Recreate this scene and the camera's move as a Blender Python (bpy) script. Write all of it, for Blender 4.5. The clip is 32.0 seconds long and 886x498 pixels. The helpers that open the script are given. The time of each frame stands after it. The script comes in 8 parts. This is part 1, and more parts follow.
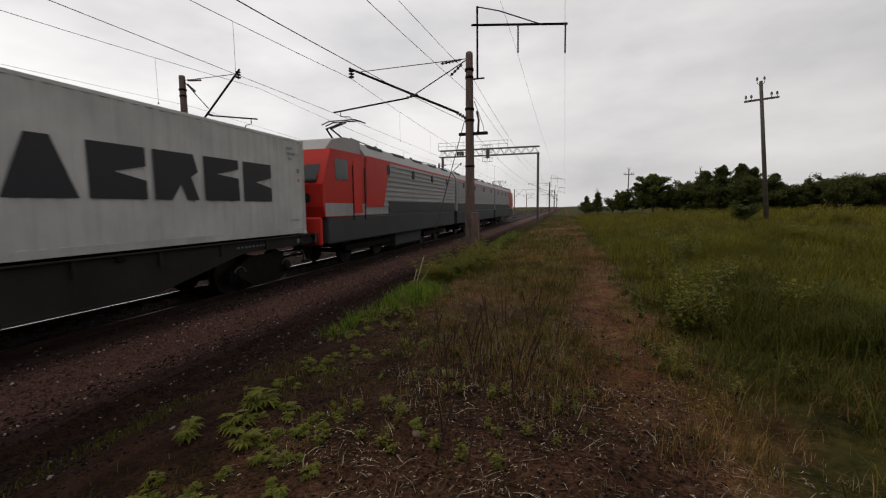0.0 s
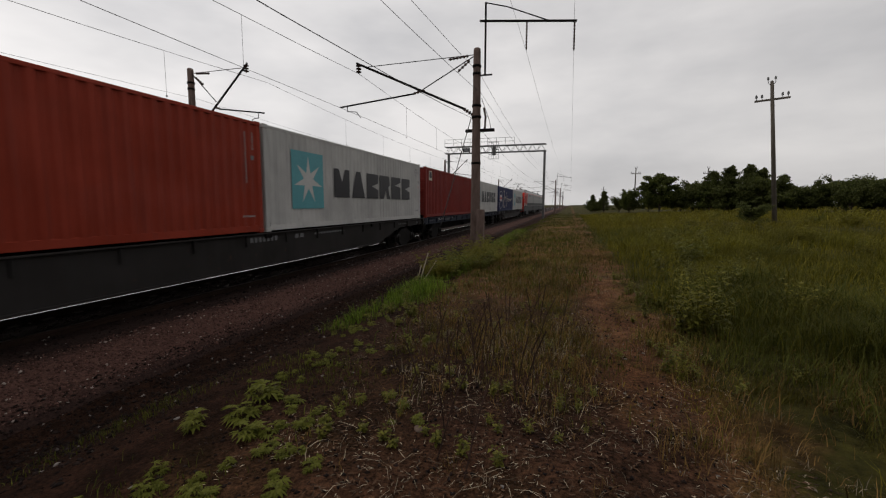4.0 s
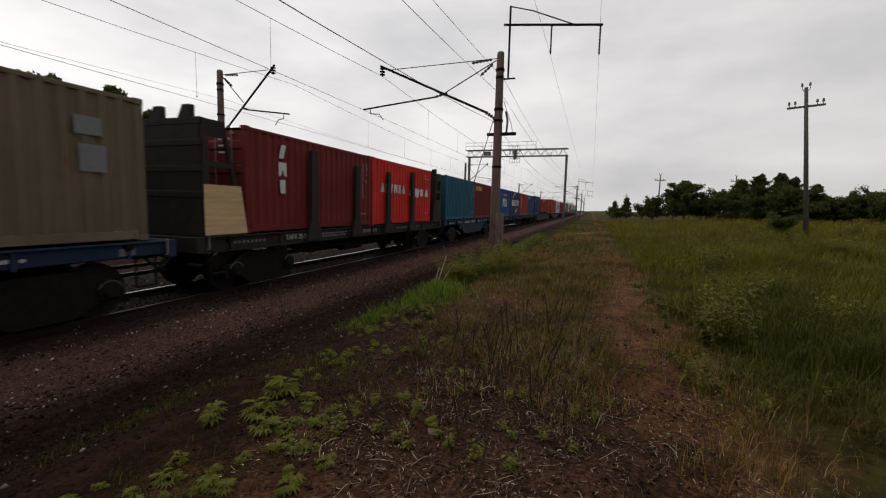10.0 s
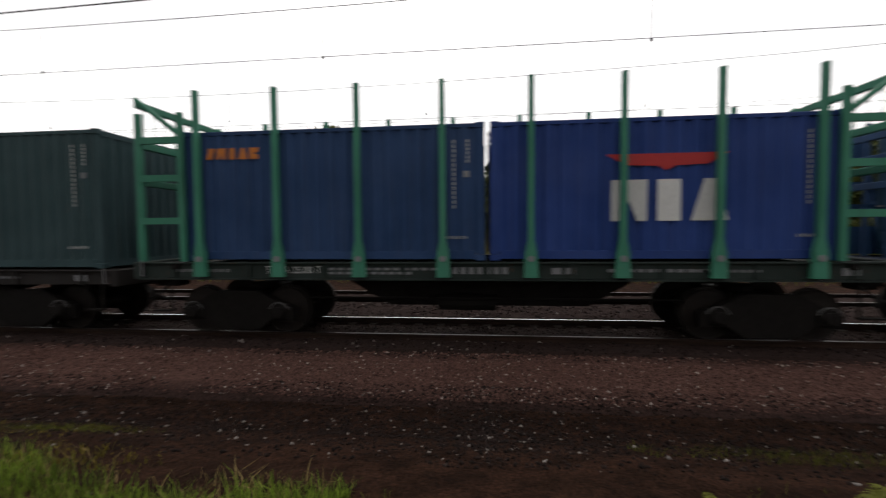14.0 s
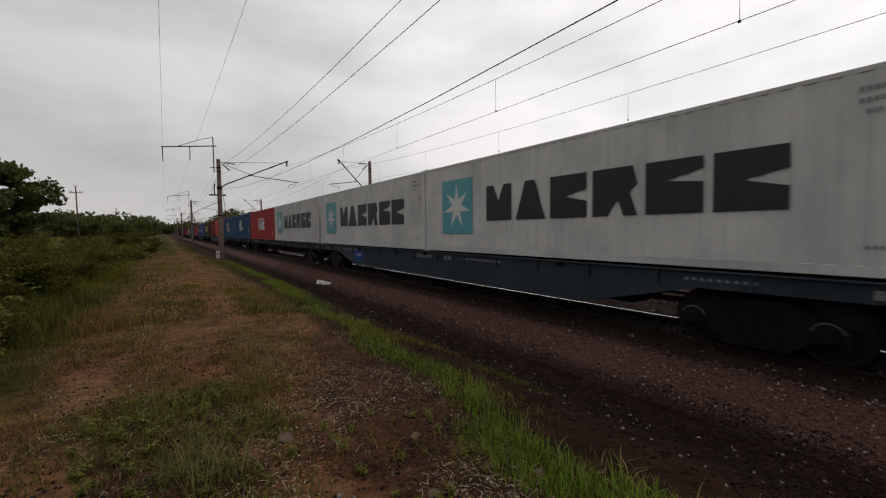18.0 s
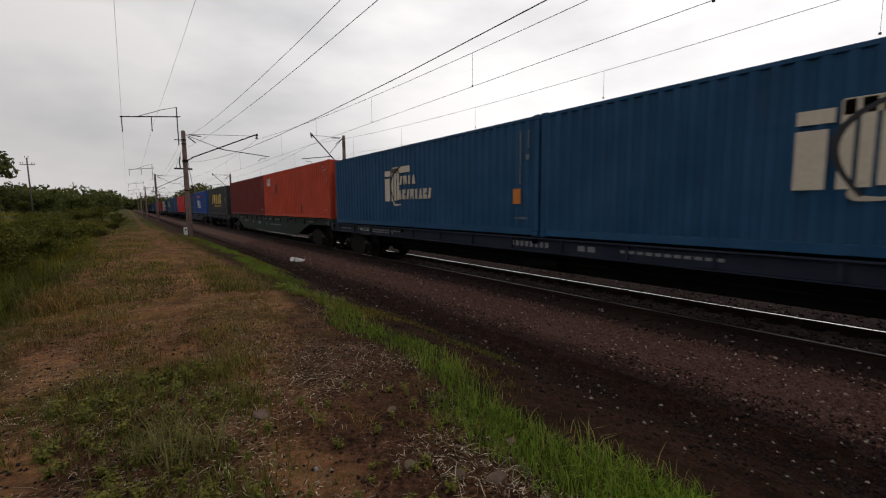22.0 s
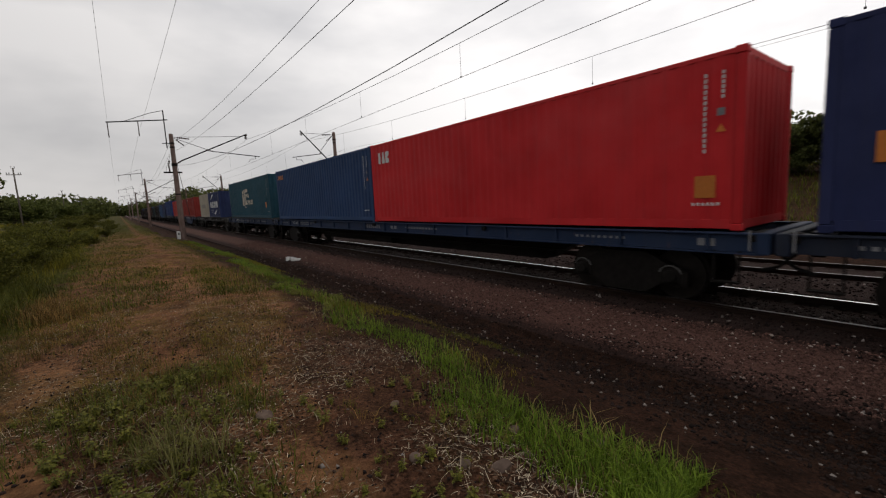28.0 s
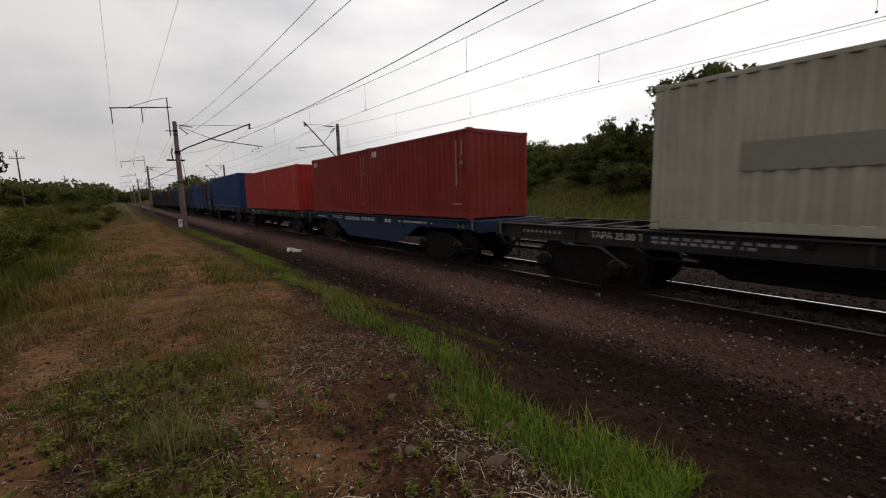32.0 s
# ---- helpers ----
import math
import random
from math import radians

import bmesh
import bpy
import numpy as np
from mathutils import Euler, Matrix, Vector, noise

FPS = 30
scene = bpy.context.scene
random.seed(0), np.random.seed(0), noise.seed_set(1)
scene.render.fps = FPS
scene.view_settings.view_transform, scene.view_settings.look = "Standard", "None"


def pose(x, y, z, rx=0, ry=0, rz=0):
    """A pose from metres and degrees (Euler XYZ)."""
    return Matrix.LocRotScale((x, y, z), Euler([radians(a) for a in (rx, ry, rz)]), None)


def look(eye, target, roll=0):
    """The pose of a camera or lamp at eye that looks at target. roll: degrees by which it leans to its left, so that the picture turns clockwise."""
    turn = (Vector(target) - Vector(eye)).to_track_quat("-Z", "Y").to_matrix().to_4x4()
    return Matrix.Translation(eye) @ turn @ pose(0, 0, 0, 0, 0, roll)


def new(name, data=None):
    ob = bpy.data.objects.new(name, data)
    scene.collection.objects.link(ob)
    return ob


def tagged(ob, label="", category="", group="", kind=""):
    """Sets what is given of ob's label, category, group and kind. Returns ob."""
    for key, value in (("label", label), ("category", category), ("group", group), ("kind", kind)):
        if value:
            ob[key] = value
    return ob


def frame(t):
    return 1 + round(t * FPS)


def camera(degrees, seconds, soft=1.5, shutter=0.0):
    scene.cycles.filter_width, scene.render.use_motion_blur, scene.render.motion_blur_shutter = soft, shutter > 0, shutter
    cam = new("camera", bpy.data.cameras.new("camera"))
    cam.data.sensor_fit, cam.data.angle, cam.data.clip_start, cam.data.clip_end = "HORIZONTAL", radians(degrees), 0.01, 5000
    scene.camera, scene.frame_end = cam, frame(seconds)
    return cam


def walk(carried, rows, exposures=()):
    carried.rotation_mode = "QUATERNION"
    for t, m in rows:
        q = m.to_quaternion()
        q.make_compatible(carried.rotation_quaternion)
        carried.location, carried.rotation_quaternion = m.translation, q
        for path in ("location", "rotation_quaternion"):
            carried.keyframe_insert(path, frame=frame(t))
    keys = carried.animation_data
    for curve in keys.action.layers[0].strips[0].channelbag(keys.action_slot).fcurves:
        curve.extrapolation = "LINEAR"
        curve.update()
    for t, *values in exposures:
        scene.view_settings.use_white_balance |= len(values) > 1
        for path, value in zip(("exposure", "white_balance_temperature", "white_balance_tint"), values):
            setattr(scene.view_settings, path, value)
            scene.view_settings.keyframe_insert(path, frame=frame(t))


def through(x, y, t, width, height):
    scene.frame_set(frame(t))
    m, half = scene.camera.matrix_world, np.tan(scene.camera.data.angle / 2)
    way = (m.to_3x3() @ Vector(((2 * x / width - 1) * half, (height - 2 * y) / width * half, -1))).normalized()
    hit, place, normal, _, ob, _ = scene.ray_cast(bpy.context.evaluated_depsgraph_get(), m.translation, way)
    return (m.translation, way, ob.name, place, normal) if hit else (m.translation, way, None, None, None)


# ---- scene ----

cam = camera(93.3, 32.0, soft=1.2, shutter=0.12)
EYE = (0.0, 0.0, 1.8)
PATH = [
    (0, (-2.780, 9.556, 0.821), -0.71),
    (0.5, (-2.736, 9.576, 0.901), 0.35),
    (1, (-2.564, 9.628, 0.945), -0.08),
    (1.5, (-2.637, 9.607, 0.934), 0.49),
    (2, (-2.656, 9.609, 1.012), 0.42),
    (2.5, (-2.959, 9.514, 0.947), 0.13),
    (3, (-2.939, 9.515, 0.886), 0.27),
    (3.5, (-2.892, 9.514, 0.743), 0.08),
    (5.5, (-2.895, 9.512, 0.732), 0.43),
    (6, (-2.933, 9.503, 0.755), 0.47),
    (6.5, (-3.016, 9.474, 0.724), 0.28),
    (7, (-3.022, 9.472, 0.732), 0.36),
    (7.5, (-3.032, 9.469, 0.729), 0.86),
    (8, (-3.016, 9.474, 0.728), 1.11),
    (8.5, (-3.122, 9.439, 0.721), 1.08),
    (9, (-3.283, 9.391, 0.786), 1.14),
    (9.5, (-3.350, 9.375, 0.858), 1.23),
    (10, (-3.302, 9.386, 0.801), 1.41),
    (10.5, (-3.360, 9.359, 0.740), 1.21),
    (11, (-3.355, 9.371, 0.831), 0.67),
    (11.5, (-3.321, 9.381, 0.813), 0.59),
    (12, (-3.417, 9.361, 0.962), 0.04),
    (12.5, (-3.750, 9.238, 1.029), -0.39),
    (13, (-5.872, 8.055, 1.004), -1.04),
    (13.3, (-7.648, 6.403, 1.087), -0.98),
    (13.5, (-8.840, 4.656, 1.394), -2.54),
    (13.7, (-9.608, 2.726, 1.285), -0.84),
    (13.9, (-9.985, 0.285, 1.330), -0.37),
    (14, (-9.935, -1.040, 1.330), -0.50),
    (14.2, (-9.388, -3.399, 1.240), -0.63),
    (14.4, (-8.442, -5.322, 1.156), -1.26),
    (14.5, (-7.883, -6.120, 1.168), -2.29),
    (14.6, (-7.414, -6.686, 1.229), -1.88),
    (14.8, (-6.655, -7.448, 1.320), -1.29),
    (15, (-6.109, -7.906, 1.376), -1.89),
    (15.5, (-5.416, -8.397, 1.405), -1.92),
    (17.5, (-5.357, -8.428, 1.281), -1.78),
    (18, (-5.526, -8.322, 1.334), -0.75),
    (18.5, (-5.592, -8.276, 1.318), -0.07),
    (19, (-5.570, -8.291, 1.313), 0.09),
    (19.5, (-5.403, -8.392, 1.183), -0.23),
    (20, (-5.600, -8.262, 1.180), -0.31),
    (20.5, (-5.749, -8.139, 0.959), -0.05),
    (21, (-5.829, -8.068, 0.833), -0.53),
    (21.5, (-5.921, -8.006, 0.877), -0.71),
    (22, (-5.967, -7.960, 0.778), -0.42),
    (22.5, (-5.825, -8.063, 0.772), -1.38),
    (23, (-5.709, -8.145, 0.768), -1.90),
    (23.5, (-5.751, -8.116, 0.776), -1.67),
    (24, (-5.772, -8.100, 0.764), -1.10),
    (24.5, (-5.745, -8.110, 0.699), -1.29),
    (25, (-5.692, -8.152, 0.725), -1.96),
    (25.5, (-5.675, -8.150, 0.623), -2.03),
    (27.5, (-6.066, -7.866, 0.651), -2.68),
    (28, (-6.032, -7.886, 0.605), -2.87),
    (28.5, (-6.002, -7.913, 0.634), -2.85),
    (29, (-5.984, -7.918, 0.578), -2.65),
    (29.5, (-6.020, -7.893, 0.589), -2.63),
    (30, (-6.015, -7.901, 0.623), -2.20),
    (30.5, (-6.029, -7.896, 0.657), -1.47),
    (31, (-5.969, -7.943, 0.667), -1.69),
    (31.5, (-5.928, -7.963, 0.599), -1.37),
    (32, (-6.002, -7.890, 0.487), -1.37),
]
EXPOSURES = [(0.0, 0.0, 6650, 11), (1.8, 0.0, 6650, 11), (2.6, -0.16, 6650, 11), (3.5, -0.16, 6650, 11), (5.5, 0.0, 6650, 11), (12.5, 0.0, 6650, 11), (13.5, 0.3, 6650, 11), (14.1, 0.5, 6650, 11), (14.9, 0.24, 6650, 11), (15.6, 0.2, 6650, 11), (17.6, 0.02, 6650, 11), (20.5, 0.02, 6650, 11), (22.3, 0.17, 6650, 11), (32.0, 0.17, 6650, 11)]
walk(cam, [(t, look(EYE, target, roll)) for t, target, roll in PATH], EXPOSURES)

# ---- world and sun: an overcast evening sky ----
world = bpy.data.worlds.new("overcast_sky")
scene.world = world
world.use_nodes = True
wn, wl = world.node_tree.nodes, world.node_tree.links
wn.clear()
w_out = wn.new("ShaderNodeOutputWorld")
w_bg = wn.new("ShaderNodeBackground")
w_sky = wn.new("ShaderNodeTexSky")
w_sky.sky_type, w_sky.sun_disc = "NISHITA", False
w_sky.sun_elevation, w_sky.sun_rotation = radians(54), radians(-84)
w_sky.dust_density, w_sky.air_density = 4.0, 1.0
w_tc = wn.new("ShaderNodeTexCoord")
w_map = wn.new("ShaderNodeMapping")
w_map.inputs["Scale"].default_value = (1.2, 1.2, 3.2)
w_no = wn.new("ShaderNodeTexNoise")
w_no.inputs["Scale"].default_value, w_no.inputs["Detail"].default_value = 1.7, 5.0
w_no.inputs["Roughness"].default_value = 0.52
w_ramp = wn.new("ShaderNodeValToRGB")
w_ramp.color_ramp.elements[0].position, w_ramp.color_ramp.elements[0].color = 0.30, (6.7, 6.75, 6.95, 1)
w_ramp.color_ramp.elements[1].position, w_ramp.color_ramp.elements[1].color = 0.62, (10.0, 9.9, 9.9, 1)
w_mix = wn.new("ShaderNodeMixRGB")
w_mix.inputs[0].default_value = 0.93
wl.new(w_tc.outputs["Generated"], w_map.inputs["Vector"])
wl.new(w_map.outputs["Vector"], w_no.inputs["Vector"])
wl.new(w_no.outputs["Fac"], w_ramp.inputs["Fac"])
wl.new(w_sky.outputs["Color"], w_mix.inputs[1])
wl.new(w_ramp.outputs["Color"], w_mix.inputs[2])
# the cloud is a little brighter towards the hidden sun
w_dot = wn.new("ShaderNodeVectorMath")
w_dot.operation = "DOT_PRODUCT"
w_dot.inputs[1].default_value = (-0.88, 0.09, 0.46)
w_lift = wn.new("ShaderNodeMath")
w_lift.operation = "MULTIPLY_ADD"
w_lift.inputs[1].default_value, w_lift.inputs[2].default_value = 0.25, 0.88
w_mul = wn.new("ShaderNodeVectorMath")
w_mul.operation = "SCALE"
wl.new(w_tc.outputs["Generated"], w_dot.inputs[0])
wl.new(w_dot.outputs["Value"], w_lift.inputs[0])
wl.new(w_mix.outputs["Color"], w_mul.inputs[0])
wl.new(w_lift.outputs[0], w_mul.inputs["Scale"])
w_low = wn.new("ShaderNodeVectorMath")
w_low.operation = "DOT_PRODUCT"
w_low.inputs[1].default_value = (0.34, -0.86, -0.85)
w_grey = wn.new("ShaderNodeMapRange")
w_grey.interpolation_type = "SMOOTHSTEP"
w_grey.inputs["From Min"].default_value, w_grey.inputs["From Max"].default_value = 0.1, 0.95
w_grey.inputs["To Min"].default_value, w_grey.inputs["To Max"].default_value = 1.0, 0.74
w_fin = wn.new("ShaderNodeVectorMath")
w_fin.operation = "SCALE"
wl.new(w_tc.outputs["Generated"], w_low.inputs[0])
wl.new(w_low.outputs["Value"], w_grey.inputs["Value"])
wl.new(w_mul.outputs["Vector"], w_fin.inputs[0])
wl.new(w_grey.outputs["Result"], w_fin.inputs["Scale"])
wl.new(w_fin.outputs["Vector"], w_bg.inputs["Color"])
wl.new(w_bg.outputs["Background"], w_out.inputs["Surface"])
w_bg.inputs["Strength"].default_value = 0.093
sun_data = bpy.data.lights.new("sun", "SUN")
sun_data.energy, sun_data.angle, sun_data.color = 0.5, radians(25), (1.0, 0.97, 0.92)
sun = new("sun", sun_data)
sun.matrix_world = look((-50, 5, 70), (0, 0, 0))


# ---- materials ----
def ramp2(nt, fac, c0, c1, p0=0.35, p1=0.65):
    r = nt.nodes.new("ShaderNodeValToRGB")
    r.color_ramp.elements[0].position, r.color_ramp.elements[0].color = p0, (*c0, 1)
    r.color_ramp.elements[1].position, r.color_ramp.elements[1].color = p1, (*c1, 1)
    nt.links.new(fac, r.inputs["Fac"])
    return r.outputs["Color"]


def noise_tex(nt, vec, scale, detail=4.0, rough=0.55):
    n = nt.nodes.new("ShaderNodeTexNoise")
    n.inputs["Scale"].default_value, n.inputs["Detail"].default_value = scale, detail
    n.inputs["Roughness"].default_value = rough
    if vec is not None:
        nt.links.new(vec, n.inputs["Vector"])
    return n.outputs["Fac"]


def mixrgb(nt, fac, a, b, mode="MIX"):
    m = nt.nodes.new("ShaderNodeMixRGB")
    m.blend_type = mode
    for value, slot in ((fac, 0), (a, 1), (b, 2)):
        if isinstance(value, (int, float)):
            m.inputs[slot].default_value = value
        elif isinstance(value, tuple):
            m.inputs[slot].default_value = (*value, 1)
        else:
            nt.links.new(value, m.inputs[slot])
    return m.outputs["Color"]


def math_node(nt, op, a, b=0.0, clamp=False):
    m = nt.nodes.new("ShaderNodeMath")
    m.operation, m.use_clamp = op, clamp
    for value, slot in ((a, 0), (b, 1)):
        if isinstance(value, (int, float)):
            m.inputs[slot].default_value = value
        else:
            nt.links.new(value, m.inputs[slot])
    return m.outputs[0]


def material(name, rough=0.6, metal=0.0):
    m = bpy.data.materials.new(name)
    m.use_nodes = True
    nt = m.node_tree
    b = nt.nodes["Principled BSDF"]
    b.inputs["Roughness"].default_value, b.inputs["Metallic"].default_value = rough, metal
    b.inputs["Specular IOR Level"].default_value = 0.12 if rough > 0.58 else 0.3
    tc = nt.nodes.new("ShaderNodeTexCoord")
    return m, nt, b, tc


def bump(nt, b, height, strength=0.3, distance=0.01):
    n = nt.nodes.new("ShaderNodeBump")
    n.inputs["Strength"].default_value, n.inputs["Distance"].default_value = strength, distance
    nt.links.new(height, n.inputs["Height"])
    nt.links.new(n.outputs["Normal"], b.inputs["Normal"])


def mapped(nt, tc, scale, out="Object"):
    mp = nt.nodes.new("ShaderNodeMapping")
    mp.inputs["Scale"].default_value = scale
    nt.links.new(tc.outputs[out], mp.inputs["Vector"])
    return mp.outputs["Vector"]


def dark(c, k):
    return tuple(v * k for v in c)


def stretched(nt, v, scale):
    m = nt.nodes.new("ShaderNodeMapping")
    m.inputs["Scale"].default_value = scale
    nt.links.new(v, m.inputs["Vector"])
    return m.outputs["Vector"]


def paint(name, c, rust=0.25, grime=0.5, rough=0.5, fade=0.2):
    """Weathered sheet-metal paint: fading at metre scale, dirt runs and rust specks."""
    m, nt, b, tc = material(name, rough)
    b.inputs["Specular IOR Level"].default_value = 0.14
    info = nt.nodes.new("ShaderNodeObjectInfo")
    shift = nt.nodes.new("ShaderNodeVectorMath")
    shift.operation = "ADD"
    far = nt.nodes.new("ShaderNodeCombineXYZ")
    for axis, k in (("X", 31.0), ("Y", 57.0), ("Z", 11.0)):
        nt.links.new(math_node(nt, "MULTIPLY", info.outputs["Random"], k), far.inputs[axis])
    nt.links.new(tc.outputs["Object"], shift.inputs[0])
    nt.links.new(far.outputs[0], shift.inputs[1])
    v = shift.outputs[0]
    big = noise_tex(nt, v, 0.9, 5.0)
    col = ramp2(nt, big, dark(c, 1 - fade), tuple(min(1, x * (1 + 0.5 * fade) + 0.01) for x in c), 0.3, 0.72)
    runs = noise_tex(nt, stretched(nt, v, (3.0, 7.0, 0.35)), 1.0, 5.0, 0.65)
    grime_fac = math_node(nt, "MULTIPLY", math_node(nt, "SUBTRACT", runs, 0.5, True), 3.5 * grime, True)
    col = mixrgb(nt, grime_fac, col, tuple(0.35 * x + 0.02 for x in c))
    chalk = noise_tex(nt, stretched(nt, v, (0.5, 0.35, 0.6)), 1.0, 4.0, 0.6)
    mean = sum(c) / 3
    col = mixrgb(nt, math_node(nt, "MULTIPLY", math_node(nt, "SUBTRACT", chalk, 0.5, True), 7.0 * fade, True), col, tuple(0.72 * x + 0.28 * mean + 0.012 for x in dark(c, 1.25)))
    spots = noise_tex(nt, stretched(nt, v, (6.0, 6.0, 2.2)), 1.4, 7.0, 0.7)
    rust_fac = math_node(nt, "MULTIPLY", math_node(nt, "SUBTRACT", spots, 0.66 - 0.08 * rust, True), 9.0 * rust, True)
    col = mixrgb(nt, rust_fac, col, (0.13, 0.045, 0.018))
    tone = math_node(nt, "ADD", math_node(nt, "MULTIPLY", info.outputs["Random"], 0.16), 0.92)
    comb = nt.nodes.new("ShaderNodeCombineColor")
    for s in ("Red", "Green", "Blue"):
        nt.links.new(tone, comb.inputs[s])
    col = mixrgb(nt, 1.0, col, comb.outputs["Color"], "MULTIPLY")
    nt.links.new(col, b.inputs["Base Color"])
    fine = noise_tex(nt, v, 60.0, 3.0)
    r = math_node(nt, "ADD", math_node(nt, "MULTIPLY", big, 0.25), rough - 0.02)
    nt.links.new(r, b.inputs["Roughness"])
    bump(nt, b, math_node(nt, "ADD", fine, math_node(nt, "MULTIPLY", big, 3.0)), 0.12, 0.004)
    return m


def grainy(name, c0, c1, scale=8.0, rough=0.8, metal=0.0, strength=0.4, depth=0.01, stretch=(1, 1, 1)):
    """A mottled surface from two colours at two scales, with relief."""
    m, nt, b, tc = material(name, rough, metal)
    v = mapped(nt, tc, stretch)
    info = nt.nodes.new("ShaderNodeObjectInfo")
    a = noise_tex(nt, v, scale, 6.0, 0.65)
    big = noise_tex(nt, v, scale * 0.12, 3.0)
    f = math_node(nt, "ADD", math_node(nt, "MULTIPLY", a, 0.65), math_node(nt, "MULTIPLY", big, 0.35))
    col = ramp2(nt, f, c0, c1, 0.36, 0.64)
    tone = math_node(nt, "ADD", math_node(nt, "MULTIPLY", info.outputs["Random"], 0.3), 0.85)
    comb = nt.nodes.new("ShaderNodeCombineColor")
    for s in ("Red", "Green", "Blue"):
        nt.links.new(tone, comb.inputs[s])
    nt.links.new(mixrgb(nt, 1.0, col, comb.outputs["Color"], "MULTIPLY"), b.inputs["Base Color"])
    bump(nt, b, a, strength, depth)
    return m


def leafy(name, c0, c1, rough=0.6, through=0.25):
    """Leaves and blades: each island takes its own tone between two greens."""
    m, nt, b, tc = material(name, rough)
    g = nt.nodes.new("ShaderNodeNewGeometry")
    col = ramp2(nt, g.outputs["Random Per Island"], c0, c1, 0.0, 1.0)
    big = noise_tex(nt, tc.outputs["Object"], 0.6, 3.0)
    clump = math_node(nt, "MULTIPLY", math_node(nt, "MULTIPLY", math_node(nt, "SUBTRACT", big, 0.4, True), 4.0, True), 0.62)
    col = mixrgb(nt, clump, col, tuple(0.5 * (x + y) * 0.42 for x, y in zip(c0, c1)))
    nt.links.new(col, b.inputs["Base Color"])
    b.inputs["Specular IOR Level"].default_value = 0.1
    tr = nt.nodes.new("ShaderNodeBsdfTranslucent")
    nt.links.new(col, tr.inputs["Color"])
    mx = nt.nodes.new("ShaderNodeMixShader")
    mx.inputs[0].default_value = through
    out = nt.nodes["Material Output"]
    nt.links.new(b.outputs[0], mx.inputs[1])
    nt.links.new(tr.outputs[0], mx.inputs[2])
    nt.links.new(mx.outputs[0], out.inputs["Surface"])
    return m


def plain(name, c, rough=0.5, metal=0.0):
    return grainy(name, dark(c, 0.82), c, 14.0, rough, metal, 0.08, 0.003)


M = {}
PAINTS = {
    "pale_grey": ((0.43, 0.425, 0.41), 0.35, 0.35), "navy": ((0.0115, 0.017, 0.066), 0.15, 0.3), "rust_red": ((0.168, 0.0145, 0.0095), 0.3, 0.5),
    "orange_red": ((0.37, 0.042, 0.016), 0.3, 0.45), "mid_blue": ((0.006, 0.024, 0.095), 0.2, 0.4), "rust_orange": ((0.25, 0.028, 0.011), 0.35, 0.5), "deep_blue": ((0.014, 0.04, 0.108), 0.25, 0.5),
    "bright_blue": ((0.01, 0.05, 0.21), 0.25, 0.4), "teal_blue": ((0.006, 0.072, 0.12), 0.3, 0.5), "slate_blue": ((0.01, 0.045, 0.085), 0.35, 0.55),
    "night_blue": ((0.0135, 0.023, 0.075), 0.25, 0.45), "dull_green": ((0.024, 0.051, 0.056), 0.3, 0.5), "maroon": ((0.125, 0.011, 0.009), 0.3, 0.5), "bright_red": ((0.48, 0.017, 0.009), 0.2, 0.3),
    "crimson": ((0.4, 0.01, 0.013), 0.15, 0.3), "dark_brown": ((0.034, 0.0095, 0.007), 0.3, 0.4), "beige": ((0.125, 0.094, 0.058), 0.9, 0.7),
    "cream": ((0.36, 0.3384, 0.2736), 0.9, 0.6), "tan": ((0.288, 0.2592, 0.2016), 0.35, 0.35), "charcoal": ((0.01736, 0.02046, 0.02232), 0.2, 0.4), "dark_slate": ((0.0186, 0.02852, 0.03844), 0.3, 0.5),
    "royal_blue": ((0.007, 0.05, 0.115), 0.2, 0.35), "ink_blue": ((0.012, 0.036, 0.155), 0.2, 0.35), "hull_red": ((0.28, 0.015, 0.010), 0.2, 0.4), "sea_green": ((0.008, 0.05, 0.074), 0.3, 0.45),
}
for key, (c, ru, gr) in PAINTS.items():
    M[key] = paint("paint_" + key, c, ru, gr)
M["wagon_black"] = paint("wagon_black", (0.0145, 0.012, 0.011), 0.5, 0.6, 0.6)
M["wagon_blue"] = paint("wagon_blue", (0.008, 0.019, 0.05), 0.5, 0.7, 0.55)
M["wagon_navy"] = paint("wagon_navy", (0.0088, 0.0132, 0.0275), 0.4, 0.6, 0.55)
M["wagon_green"] = paint("wagon_green", (0.0121, 0.0198, 0.0165), 0.6, 0.6, 0.6)
M["wagon_brown"] = paint("wagon_brown", (0.0176, 0.0132, 0.01155), 0.7, 0.6, 0.6)
M["frame_green"] = paint("frame_green", (0.035, 0.165, 0.105), 0.35, 0.5, 0.5)
M["frame_blue"] = paint("frame_blue", (0.01925, 0.055, 0.132), 0.3, 0.5, 0.5)
M["loco_red"] = paint("loco_red", (0.48, 0.022, 0.013), 0.05, 0.3, 0.35, 0.1)
M["loco_silver"] = paint("loco_silver", (0.28, 0.277, 0.272), 0.1, 0.4, 0.4, 0.1)
M["loco_grey"] = paint("loco_grey", (0.04125, 0.044, 0.04675), 0.15, 0.4, 0.5)
M["decal_white"] = plain("decal_white", (0.49, 0.49, 0.476), 0.5)
M["decal_code"] = plain("decal_code", (0.3, 0.3, 0.29), 0.6)
M["decal_cream"] = plain("decal_cream", (0.449, 0.394, 0.313), 0.5)
M["decal_black"] = plain("decal_black", (0.018, 0.018, 0.022), 0.5)
M["decal_cyan"] = plain("decal_cyan", (0.0816, 0.286, 0.32), 0.5)
